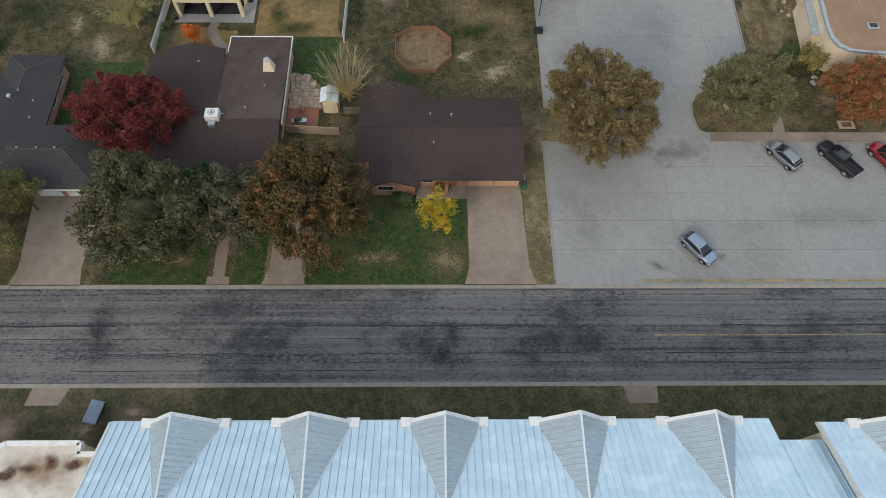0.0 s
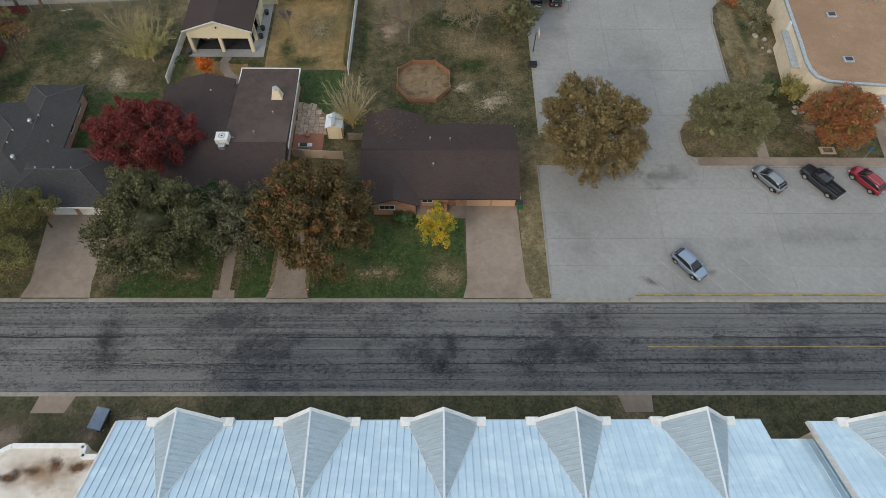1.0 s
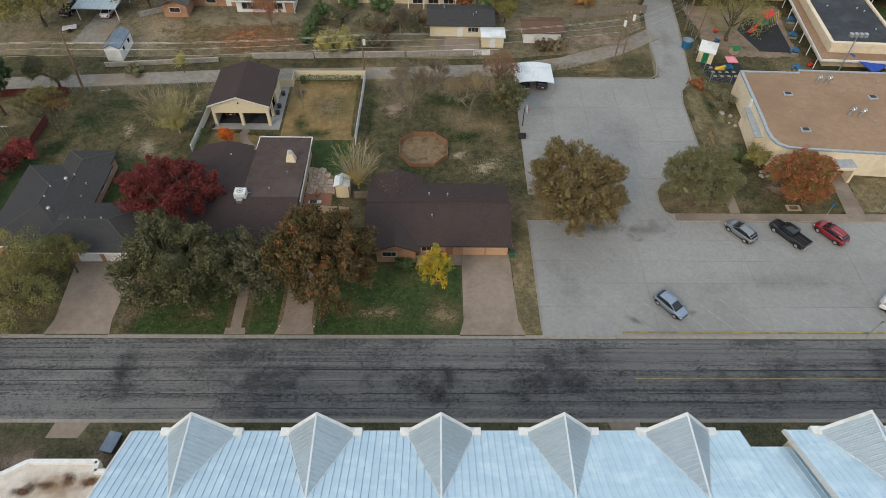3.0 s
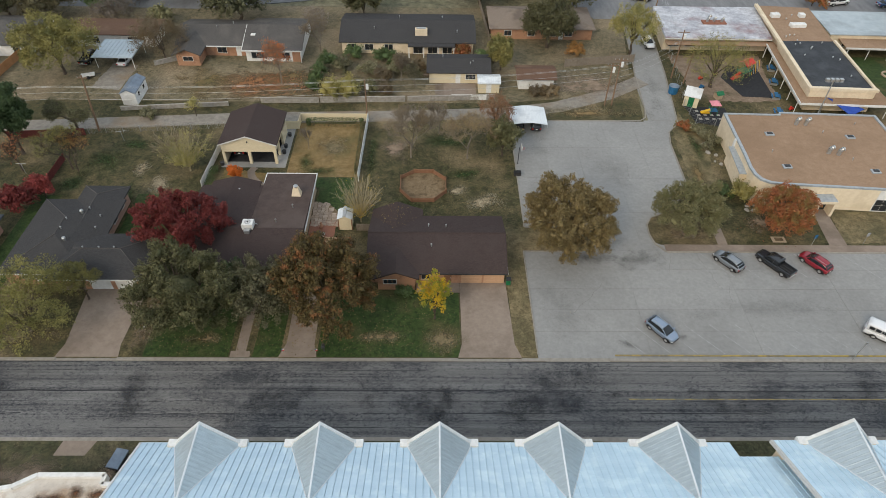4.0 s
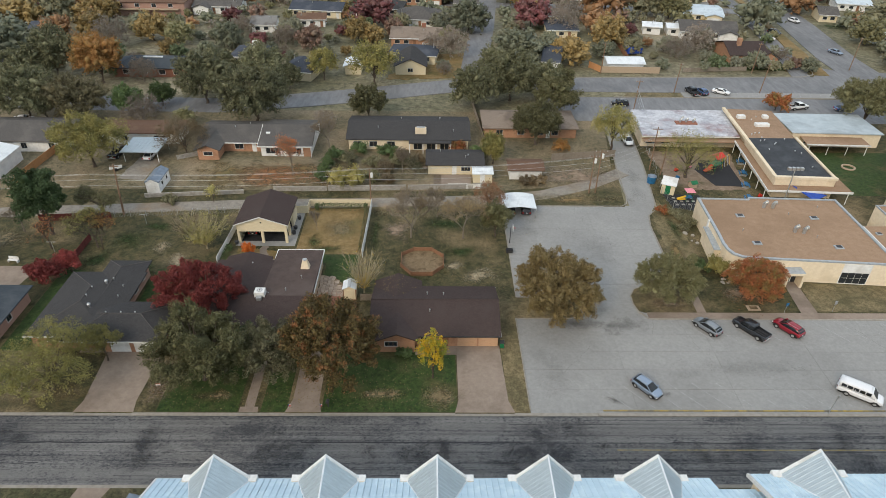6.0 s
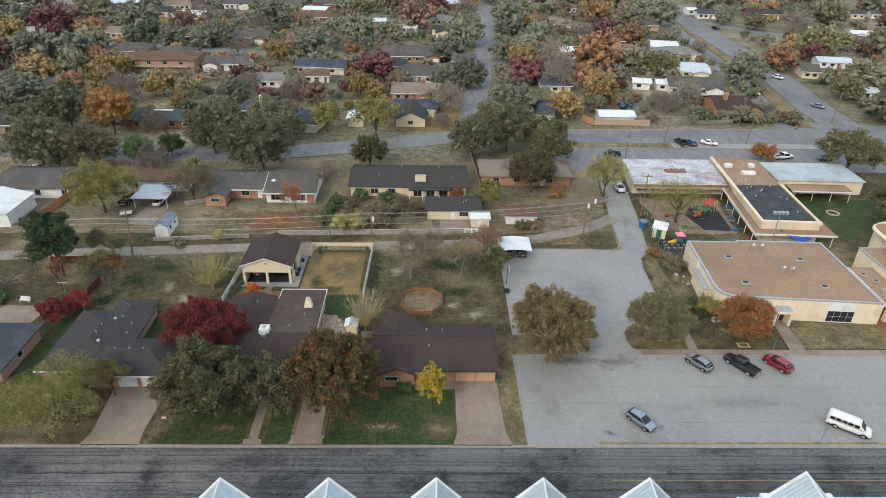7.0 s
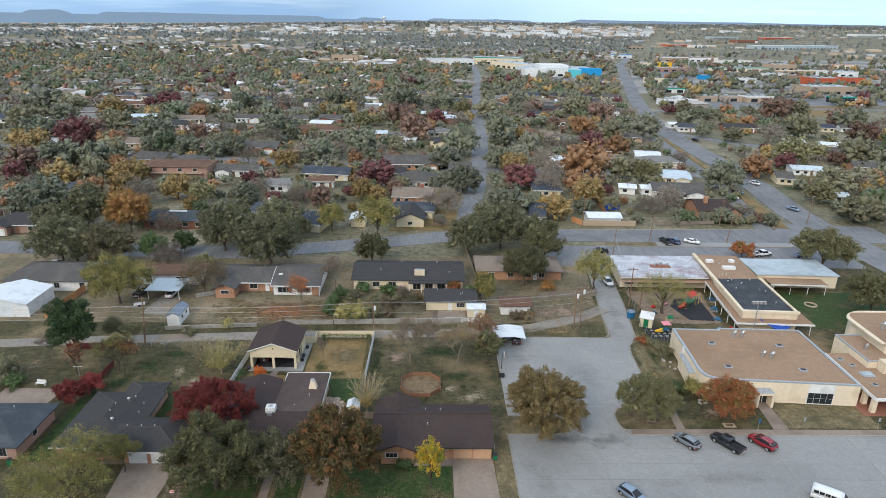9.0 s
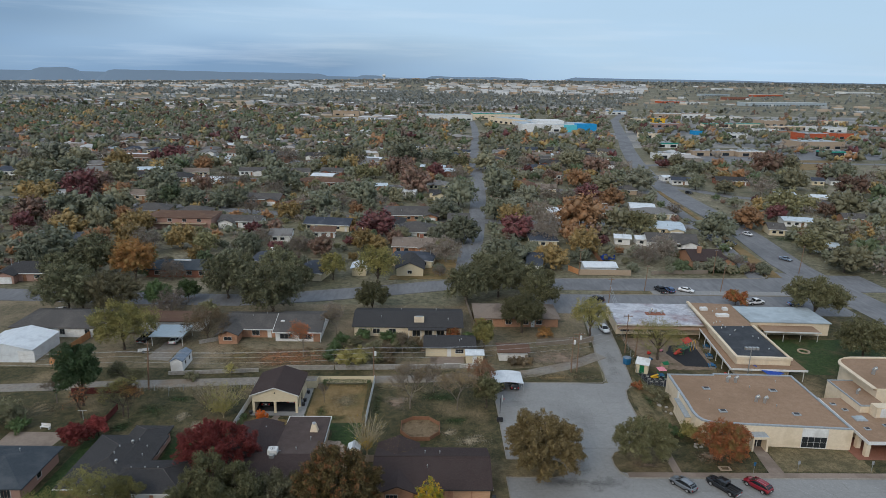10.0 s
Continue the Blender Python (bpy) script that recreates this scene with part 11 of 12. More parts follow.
part("cover", Mesh().box(-2.4, 2.4, -1.2, 1.2, 0.6, 2.4, 0.2), BLUE_TARP, sh)
part("chassis", Mesh().box(-2.6, 2.8, -1.1, 1.1, 0.3, 0.6), DARK_METAL, sh)
HOUSES += [(-99, 223), (-76, 154), (-3, 160), (101, 174), (60, 162), (-20, 157), (-30, 108), (0, 110), (26, 115), (-88, 107), (-62, 108)]
town_home(-123.1, 242.7, 8, 15.9, 12, BRICK_TAN, SHINGLE_GREY, "hip")
town_home(-76.5, 222.6, -3, 16.9, 9, WHITE, SHINGLE_GREY, "gable")
town_home(-183.5, 280.9, 12, 13.8, 12, WHITE, METAL_WHITE, "gable")
town_home(-194.7, 290.1, -11, 11.3, 9, BRICK_PINK, SHINGLE_TAN, "gable")
town_home(-141.7, 278.5, -11, 10.9, 10, BRICK_TAN, SHINGLE_TAN, "gable")
town_home(-175.3, 365.7, 12, 15.0, 14, BRICK_PINK, METAL_BLUEWHITE, "gable")
town_home(-79.4, 272.7, -5, 17.3, 11, BRICK_ORANGE, SHINGLE_GREY, "gable")
town_home(-59.5, 255.0, 4, 16.3, 11, BRICK_ORANGE, SHINGLE_RED, "hip", "c")
town_home(-60.6, 326.1, 1, 26.4, 10, BRICK_RED, SHINGLE_RED, "hip")
town_home(-109.8, 364.7, 6, 15.5, 10, WHITE, SHINGLE_GREY, "gable")
town_home(-26.9, 317.0, 5, 11.4, 9, BRICK_ORANGE, METAL_BLUEWHITE, "gable")
town_home(-5.3, 242.2, 1, 24.1, 14, BRICK_ORANGE, SHINGLE_GREY, "gable")
town_home(-2.0, 210.7, -4, 15.1, 14, WHITE, SHINGLE_GREY, "hip")
town_home(-2.0, 186.1, -3, 15.8, 11, BRICK_ORANGE, SHINGLE_TAN, "gable", "c")
town_home(-2.3, 168.1, -8, 13.8, 9, SIDING, SHINGLE_NAVY, "hip")
town_home(-51.6, 165.1, -2, 9.0, 10, BRICK_TAN, SHINGLE_NAVY, "hip", "w")
town_home(-33.9, 153.1, -12, 8.5, 11, SIDING, SHINGLE_NAVY, "hip")
town_home(-39.0, 219.4, -8, 18.9, 10, SIDING, SHINGLE_NAVY, "gable")
town_home(-39.4, 205.3, 3, 9.3, 7, WHITE, SHINGLE_RED, "gable")
town_home(-54.6, 198.8, 3, 7.8, 9, WHITE, SHINGLE_PALE, "gable")
town_home(-121.9, 148.7, 4, 14.4, 11, BRICK_PINK, SHINGLE_DARK, "hip")
town_home(-124.4, 188.0, 3, 6.1, 10, BRICK_TAN, SHINGLE_NAVY, "gable")
town_home(-143.7, 357.5, 12, 15.7, 9, SIDING, SHINGLE_TAN, "gable")
town_home(-201.8, 357.5, -10, 16.3, 10, WHITE, SHINGLE_PALE, "gable")
town_home(-248.4, 395.7, -9, 19.8, 10, BRICK_PINK, SHINGLE_GREY, "gable")
town_home(-202.8, 421.3, -4, 15.7, 9, BRICK_PINK, SHINGLE_RED, "gable")
town_home(-102.9, 405.4, -3, 16.8, 10, WHITE, SHINGLE_RED, "gable")
town_home(-80.4, 364.2, 12, 13.3, 10, BRICK_TAN, SHINGLE_GREY, "gable")
town_home(-59.4, 368.5, -4, 13.8, 10, BRICK_RED, SHINGLE_GREY, "gable", "c")
town_home(-38.7, 421.8, 6, 8.8, 9, SIDING, SHINGLE_PALE, "gable")
town_home(7.9, 323.9, 5, 12.4, 10, SIDING, SHINGLE_PALE, "hip")
town_home(-13.7, 362.6, 5, 10.2, 9, BRICK_ORANGE, SHINGLE_RED, "gable")
town_home(-9.3, 299.1, -12, 10.5, 7, WHITE, METAL_WHITE, "gable")
town_home(28.0, 489.0, -5, 16.8, 9, BRICK_TAN, SHINGLE_NAVY, "gable")
town_home(63.3, 491.9, 7, 18.2, 9, SIDING, SHINGLE_PALE, "gable")
town_home(86.9, 454.3, 7, 18.4, 9, WHITE, SHINGLE_GREY, "gable")
town_home(80.2, 402.6, 6, 16.1, 9, WHITE, SHINGLE_NAVY, "gable")
town_home(56.5, 327.6, -1, 17.5, 11, BRICK_RED, SHINGLE_RED, "hip", "c")
town_home(70.0, 316.0, -5, 10.5, 10, SIDING, SHINGLE_TAN, "gable")
town_home(86.0, 368.7, -12, 5.5, 9, WHITE, SHINGLE_RED, "gable")
town_home(92.0, 276.7, -6, 15.0, 11, BRICK_ORANGE, SHINGLE_RED, "hip")
town_home(117.3, 317.1, -12, 9.4, 10, BRICK_TAN, SHINGLE_GREY, "hip")
town_home(16.2, 232.0, -3, 8.9, 10, BRICK_RED, SHINGLE_GREY, "gable")
town_home(47.7, 198.0, -2, 10.0, 11, SIDING, SHINGLE_NAVY, "hip")
town_home(39.7, 165.4, -12, 4.7, 14, WHITE, SHINGLE_NAVY, "gable")
town_home(47.6, 214.8, 3, 5.2, 8, SIDING, SHINGLE_TAN, "gable")
town_home(109.0, 266.2, -12, 11.3, 14, WHITE, METAL_WHITE, "gable")
town_home(105.4, 223.1, -12, 13.8, 15, SIDING, METAL_BLUEWHITE, "gable")
town_home(98.3, 198.1, -7, 18.6, 12, WHITE, SHINGLE_GREY, "gable")
town_home(80.3, 201.1, -12, 5.8, 6, WHITE, METAL_WHITE, "gable")
town_home(87.6, 199.8, -8, 4.5, 6, WHITE, METAL_WHITE, "gable")
town_home(164.3, 353.9, -9, 16.1, 9, WHITE, SHINGLE_NAVY, "gable")
town_home(156.8, 366.9, 5, 5.1, 7, WHITE, METAL_WHITE, "gable")
town_home(196.0, 357.2, -6, 20.3, 10, BRICK_RED, SHINGLE_DARK, "gable")
town_home(254.0, 361.8, -12, 7.2, 9, SIDING, SHINGLE_NAVY, "gable")
town_home(267.7, 362.0, -12, 10.1, 9, WHITE, SHINGLE_GREY, "gable")
town_home(204.3, 310.3, -12, 10.6, 9, BRICK_ORANGE, METAL_BLUEWHITE, "gable")
town_home(223.1, 301.2, -12, 15.1, 10, WHITE, METAL_WHITE, "gable")
town_home(209.5, 280.1, -12, 13.8, 10, WHITE, SHINGLE_GREY, "gable")
town_home(153.0, 222.3, -12, 6.2, 10, SIDING, SHINGLE_GREY, "gable")
town_home(172.3, 239.4, -12, 12.7, 10, WHITE, METAL_BLUEWHITE, "gable")
town_home(157.8, 192.9, -12, 7.8, 7, WHITE, METAL_BLUEWHITE, "gable")
town_home(202.8, 246.1, -12, 9.7, 9, BRICK_ORANGE, SHINGLE_GREY, "gable")

# rows of houses further along the streets
house_rng = random.Random(31)
WALL_MIX = [BRICK_RED, BRICK_TAN, BRICK_PINK, WHITE, SIDING, BRICK_ORANGE, WHITE, SIDING]
ROOF_MIX = [SHINGLE_GREY, SHINGLE_PALE, SHINGLE_TAN, SHINGLE_RED, SHINGLE_PALE, METAL_WHITE, SHINGLE_DARK, SHINGLE_GREY, SHINGLE_NAVY, METAL_BLUEWHITE]


def street_y(x, k):
    line = CROSS[k]
    for (x0, y0), (x1, y1) in zip(line, line[1:]):
        if x0 <= x <= x1:
            return y0 + (y1 - y0) * (x - x0) / (x1 - x0)
    return line[-1][1]


for row in range(4):
    for side in (-1, 1):
        for i in range(-18, 14):
            x = 4 + 21.5 * i + house_rng.uniform(-2.5, 2.5)
            base = street_y(x, row)
            y = base + side * house_rng.uniform(16, 20)
            if abs(x) > 0.62 * (y + 60) + 25 or road_gap(x, y) < 12.5 or any(abs(x - a) < 18 and abs(y - b) < 13 for a, b in HOUSES) or x > 135 + 9 * row:
                continue
            if any((x - a) ** 2 + (y - b) ** 2 < (r + 5.5) ** 2 for a, b, r in placed):
                continue
            town_home(x, y, house_rng.uniform(-4, 4) - 4, house_rng.uniform(12, 18), house_rng.uniform(9, 12), house_rng.choice(WALL_MIX), house_rng.choice(ROOF_MIX), house_rng.choice(("gable", "hip")), house_rng.choice(("", "", "c", "w")))
            if house_rng.random() < 0.8:
                structure("driveway", Mesh().box(-2.4, 2.4, -5.5, 5.5, 0.0, 0.16), CONCRETE, "pale concrete driveway", "driveway").matrix_basis = pose(x + 5, (y + base) / 2 - side * 1.5, 0, 0, 0, -3)
for k in range(15):
    for side in (-1, 1):
        y = 166 + 21 * k
        x = 17 + (y - 172) * 0.075 + side * house_rng.uniform(15, 18)
        if road_gap(x, y) < 11 or any(abs(x - a) < 14 and abs(y - b) < 14 for a, b in HOUSES) or any((x - a) ** 2 + (y - b) ** 2 < (r + 5) ** 2 for a, b, r in placed):
            continue
        town_home(x, y, 90 * side - 4, house_rng.uniform(12, 16), 10, house_rng.choice(WALL_MIX), house_rng.choice(ROOF_MIX))
        structure("driveway", Mesh().box(-5.5, 5.5, -2.0, 2.0, 0.0, 0.16), CONCRETE, "pale concrete driveway", "driveway").matrix_basis = pose(x - side * 9, y + 6, 0, 0, 0, -4)
# dormant lawns before the houses
lawn_rng = random.Random(8)
for k, (x, y) in enumerate(HOUSES):
    if y > 190 and lawn_rng.random() < 0.6:
        soft_patch("town_lawn", x + lawn_rng.uniform(-4, 4), y - 11, lawn_rng.uniform(6, 11), lawn_rng.uniform(4, 7), lawn_rng.choice((TAN_SOFT, DRY_SOFT, GREEN_SOFT, DRY_SOFT)), 0.172 + 0.0004 * (k % 9), "dry front lawn before a house", "lawn")

def commercial(x, y):
    ave = 140 + max(0, y - 168) * 0.2
    return (x > ave + 15 and y > 440) or (25 < x < 255 and 650 < y < 1060) or (x > 250 and 380 < y < 470)


MIX = ["liveoak"] * 12 + ["olive"] * 8 + ["green"] * 3 + ["grey"] * 5 + ["twig"] * 6 + ["gold"] * 3 + ["orange"] * 2 + ["rust"] * 3 + ["crimson"] * 1 + ["ygreen"] * 3
wood = []
for _ in range(9000):
    y = tree_rng.uniform(150, 470)
    x = tree_rng.uniform(-1, 1) * (0.70 * (y + 46) + 12) + 4
    told = (x / (y + 38) > -0.72 and x / (y + 38) < 0.72 and y < 350)
    if (32 < x < 130 and y < 160) or road_gap(x, y) < 7.0 or (told and tree_rng.random() < 0.35) or (x > 165 and tree_rng.random() < 0.7) or (commercial(x, y) and tree_rng.random() < 0.85):
        continue
    r = tree_rng.choice((1.4, 1.8, 2.2, 2.8, 3.4)) if told else tree_rng.choice((2.6, 3.2, 3.8, 4.4, 5.0, 5.6))
    if any((x - a) ** 2 + (y - b) ** 2 < (0.85 * (r + c)) ** 2 for a, b, c in placed):
        continue
    if any(abs(x - a) < 8.0 + 0.6 * r and -8.0 - 0.9 * r < y - b < 5.0 + 0.4 * r for a, b in HOUSES):
        continue
    placed.append((x, y, r))
    wood.append((math.hypot(x, y), x, y, r))
wood.sort()
for _, x, y, r in wood[:110]:
    mid_tree(x, y, tree_rng.choice(MIX), r)
    placed.pop()
groves = {}
for _, x, y, r in wood[110:]:
    groves.setdefault(tree_rng.choice(MIX), []).append((x, y, r))


def joined(name, pieces, material, label, category="trees"):
    """Many crowns as one mesh of stuff; pieces: vertices, loops and starts of each."""
    verts, loops, starts, nv, nl = [], [], [], 0, 0
    for v_, l_, s_ in pieces:
        verts.append(v_)
        loops.append(l_ + nv)
        starts.append(s_ + nl)
        nv, nl = nv + len(v_), nl + len(l_)
    me = from_arrays(name, np.concatenate(verts), np.concatenate(loops), np.concatenate(starts))
    me.materials.append(material)
    return tagged(new(name, me), label, category, kind="stuff")


def spun(arrays, x, y, z, k, kz, rng):
    a = rng.uniform(0, 6.28)
    co = arrays[0]
    return np.stack([(co[:, 0] * math.cos(a) - co[:, 1] * math.sin(a)) * k + x, (co[:, 0] * math.sin(a) + co[:, 1] * math.cos(a)) * k + y, co[:, 2] * k * kz + z], 1), arrays[1], arrays[2]


GROVE = [crown_arrays(610 + v, 5.0, 5.0, 3.9, 3.9, 11, 150, 1.35, 3, mass=0.82, level=1, deep=1.7) for v in range(4)]
GROVE_OPEN = [crown_arrays(620 + v, 5.0, 5.0, 3.7, 4.4, 14, 170, 0.95, 3, mass=0.0, level=1) for v in range(2)]
for kind, spots in sorted(groves.items()):
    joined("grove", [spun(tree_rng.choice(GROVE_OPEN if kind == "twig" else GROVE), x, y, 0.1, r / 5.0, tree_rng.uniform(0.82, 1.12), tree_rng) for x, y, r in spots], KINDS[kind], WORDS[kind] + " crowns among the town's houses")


# ---- shops along the avenue ----
def shop(label, x, y, w_, d_, h, wall_mat, roof_mat, rz=8, band=None):
    t = thing("shop_building", x, y, rise(x, y), rz, label, "building")
    part("wall", Mesh().box(-w_ / 2, w_ / 2, -d_ / 2, d_ / 2, 0, h), wall_mat, t)
    part("roof", Mesh().box(-w_ / 2 + 0.6, w_ / 2 - 0.6, -d_ / 2 + 0.6, d_ / 2 - 0.6, h, h + 0.15), roof_mat, t)
    part("parapet", Mesh().box(-w_ / 2 - 0.1, w_ / 2 + 0.1, -d_ / 2 - 0.1, -d_ / 2 + 0.5, h - 0.3, h + 0.9).box(-w_ / 2 - 0.1, -w_ / 2 + 0.5, -d_ / 2, d_ / 2, h - 0.3, h + 0.9), band or wall_mat, t)
    for k in range(max(2, int(w_ / 12))):
        x0 = -w_ / 2 + 4 + k * 12
        if x0 + 6 < w_ / 2:
            win = part("window", Mesh().box(x0 - 0.15, x0 + 6.15, -d_ / 2 - 0.12, -d_ / 2, 0.5, 3.2), STEEL, t)
            part("pane", Mesh().box(x0, x0 + 6, -d_ / 2 - 0.16, -d_ / 2 - 0.1, 0.6, 3.1), GLASS, win)
    for k in range(3):
        part("roof_unit", Mesh().box(-w_ / 3 + k * w_ / 4, -w_ / 3 + k * w_ / 4 + 3, 0, 2.5, h + 0.15, h + 1.8, 0.2), STEEL, t)
    return t


TEAL = mk("paint_teal", (0.03, 0.28, 0.22), (0.05, 0.34, 0.27), 0.4, bump=0)
TURQUOISE = mk("paint_turquoise", (0.10, 0.48, 0.55), (0.14, 0.55, 0.62), 0.4, bump=0)
SHOP_BLUE = mk("paint_shop_blue", (0.02, 0.26, 0.55), (0.03, 0.32, 0.64), 0.4, bump=0)
SHOP_RED = mk("paint_shop_red", (0.42, 0.09, 0.04), (0.52, 0.13, 0.06), 0.4, bump=0)
bx = shop("large white supermarket with a blue corner", 158, 772, 92, 62, 8, WHITE, ROOF_LIGHT, 4)
part("corner_block", Mesh().box(22, 46.5, -32.5, -20, 0, 10), SHOP_BLUE, bx, "bright blue corner facade")
part("upper_block", Mesh().box(-22, 12, -10, 22, 8, 12), WHITE, bx)
part("turquoise_block", Mesh().box(6, 21.8, -32.4, -24, 0, 8.6), TURQUOISE, bx, "turquoise shop front")
part("entrance_block", Mesh().box(-40, -20, -34, -24, 0, 9.6), WHITE, bx)
shop("long cream store wing with a white roof", 140, 838, 150, 34, 7, CREAM, ROOF_LIGHT, -60)
shop("store with a long green front", 104, 960, 72, 36, 9, CREAM, ROOF_MOTTLED, 2, TEAL)
shop("tan building on a field", -128, 985, 40, 18, 7, BRICK_TAN, GRAVEL_ROOF, 0)
shop("long shop row with a teal front", 436, 882, 88, 16, 5, CREAM, ROOF_MOTTLED, 13, TEAL)
shop("tan hall with a pale metal roof", 516, 927, 40, 24, 8, BRICK_TAN, METAL_WHITE, 13)
shop("low tan shop row with a cream parapet", 507, 849, 80, 16, 5, BRICK_TAN, ROOF_LIGHT, 12, CREAM)
shop("shop with a dark red roof", 647, 992, 54, 22, 5, CREAM, SHOP_RED, 14)
shop("pale grey metal warehouse", 541, 825, 43, 26, 6, WHITE, ROOF_LIGHT, 12)
shop("long white shop beside a lot", 434, 780, 30, 14, 5, WHITE, ROOF_LIGHT, 12)
shop("orange brick shop beside a lot", 445, 758, 19, 14, 4.5, BRICK_ORANGE, GRAVEL_ROOF, 11)
shop("red store with a pale roof", 449, 699, 40, 24, 7, SHOP_RED, ROOF_LIGHT, 10)
shop("red brick store wing", 492, 720, 23, 22, 6, SHOP_RED, GRAVEL_ROOF, 11)
shop("large tan brick store with a pale roof", 390, 598, 51, 26, 7, BRICK_TAN, ROOF_LIGHT, 9, BRICK_TAN)
shop("fuel canopy building with a dark green band", 364, 523, 25, 10, 4.5, ROOF_BLACK, ROOF_LIGHT, 8, TEAL)
shop("small white kiosk beside a lot", 372, 507, 10, 8, 4, WHITE, METAL_WHITE, 8)
shop("low tan office with a pale flat roof", 284, 518, 25, 14, 4.5, BRICK_TAN, ROOF_LIGHT, 8, WHITE)
shop("low white shop beside the avenue", 205, 489, 31, 10, 4, WHITE, METAL_WHITE, 8)
shop("low grey-roofed shop beside a lot", 250, 516, 39, 12, 4, BRICK_TAN, ROOF_MOTTLED, 8)
shop("cream shop with a black roof", 250, 684, 18, 14, 4.5, CREAM, ROOF_BLACK, 11)
shop("low shop with blue and green fronts", 232, 581, 24, 12, 4, WHITE, ROOF_MOTTLED, 9, TEAL)
shop("small cream shop beside the avenue", 324, 954, 20, 14, 5, CREAM, CREAM, 15)
shop("yellow shop beside the avenue", 354, 951, 16, 16, 6, PLASTIC_YELLOW, PLASTIC_YELLOW, 15)
shop("pink-fronted fuel station beside the avenue", 329, 858, 59, 18, 4.5, BRICK_PINK, ROOF_LIGHT, 13)
shop("brown shop row with white trim", 417, 1094, 49, 22, 7, BRICK_TAN, ROOF_BLACK, 16, WHITE)
shop("pale shop row with a grey roof", 471, 1110, 59, 22, 7, WHITE, ROOF_MOTTLED, 16, BRICK_TAN)
shop("white commercial building among asphalt lots", 505, 1050, 61, 30, 6, WHITE, ROOF_LIGHT, 15, CREAM)
shop("small blue shop among asphalt lots", 329, 741, 10, 12, 4, SHOP_BLUE, SHOP_BLUE, 11)
shop("white metal building among asphalt lots", 359, 703, 25, 12, 4.5, WHITE, METAL_WHITE, 11)
shop("very long pale warehouse", 940, 1677, 272, 46, 9, ROOF_LIGHT, ROOF_LIGHT, 21, WHITE)
shop("distant store with a red band", 1190, 2257, 143, 30, 7, SHOP_RED, ROOF_LIGHT, 27, WHITE)
shop("distant blue-grey warehouse among asphalt lots", 1009, 2271, 131, 34, 7, ROOF_LIGHT, METAL_BLUE, 28)
shop("distant dark red warehouse among asphalt lots", 963, 2006, 86, 34, 8, BRICK_RED, SHOP_RED, 25)
shop("distant white warehouse among asphalt lots", 1283, 2822, 106, 40, 8, WHITE, WHITE, 32)
shop("distant long white building", 1669, 2503, 199, 40, 8, WHITE, ROOF_LIGHT, 27)
shop("low pink brick building on a lawn", 635, 869, 25, 18, 5, BRICK_PINK, ROOF_LIGHT, 12)
shop("distant orange and white store", 664, 1748, 86, 26, 6, SHOP_RED, ROOF_LIGHT, 24, WHITE)
shop("distant pale store among asphalt lots", 710, 1698, 76, 24, 6, WHITE, ROOF_LIGHT, 23)
shop("long white store with a pale grey roof", 26, 923, 73, 36, 8, WHITE, ROOF_LIGHT, 15)
shop("low pale shop beside the avenue", 493, 1573, 49, 20, 6, BRICK_TAN, ROOF_LIGHT, 23)
shop("pale shop row with a blue band", 351, 1170, 34, 16, 6, WHITE, ROOF_LIGHT, 18, SHOP_BLUE)


# far trees: one sheet of stuff for each tone
FAR_CROWN = [crown_arrays(640 + v, 5.0, 5.0, 3.6, 3.8, 4, 18, 2.4, 3, mass=1.0, level=1, deep=1.7) for v in range(5)]
DEEP_CROWN = [crown_arrays(660 + v, 5.0, 5.0, 3.4, 3.6, 1, 14, 3.4, 3, mass=1.0, level=1) for v in range(4)]


def woods(x, y):
    """Share of the land under trees, far off."""
    s = x / y
    if y < 1250:
        return 0.3 if commercial(x, y) else 0.95
    if 1330 < y < 2250 and -0.08 < s < 0.33:
        return 1.0
    if s < -0.05 and (1300 < y < 1480 + 500 * s or 1750 < y < 2500):
        return 0.9
    return 0.16


SHOPS = [(o.location.x, o.location.y, 0.42 * max(c.dimensions.x for c in o.children) + 8) for o in bpy.data.objects if o.name.startswith("shop_building")]
frng = random.Random(9)


def in_shop(x, y):
    return any((x - a) ** 2 + (y - b) ** 2 < r * r for a, b, r in SHOPS)


near_far, mid_far, deep_far = {}, {}, {}
for _ in range(4800):
    y = 465 + 540 * frng.random() ** 0.8
    x = frng.uniform(-1, 1) * (0.72 * (y + 46) + 15) + 5
    if road_gap(x, y) < 7 or frng.random() > woods(x, y) or (-190 < x < -40 and 820 < y < 990) or in_shop(x, y):
        continue
    near_far.setdefault(frng.choice(MIX + ["liveoak", "green", "olive"] * 4), []).append((x, y, rise(x, y), frng.uniform(3.8, 6.6)))
for _ in range(7500):
    y = 1000 + 1500 * frng.random()
    x = frng.uniform(-1, 1) * (0.72 * (y + 46)) + 5
    if road_gap(x, y) < 9 or frng.random() > woods(x, y) or (y < 1300 and noise.noise(Vector((x / 160, y / 120, 3.3))) < -0.22) or in_shop(x, y):
        continue
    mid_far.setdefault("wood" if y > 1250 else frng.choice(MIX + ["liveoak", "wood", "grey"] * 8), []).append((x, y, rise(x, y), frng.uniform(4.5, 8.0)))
for _ in range(2600):
    y = 2300 + 1900 * frng.random()
    x = frng.uniform(-1, 1) * (0.72 * (y + 46)) + 5
    if noise.noise(Vector((x / 620, y / 300, 8.8))) < 0.0:
        continue
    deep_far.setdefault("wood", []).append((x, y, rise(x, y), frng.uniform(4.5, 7)))
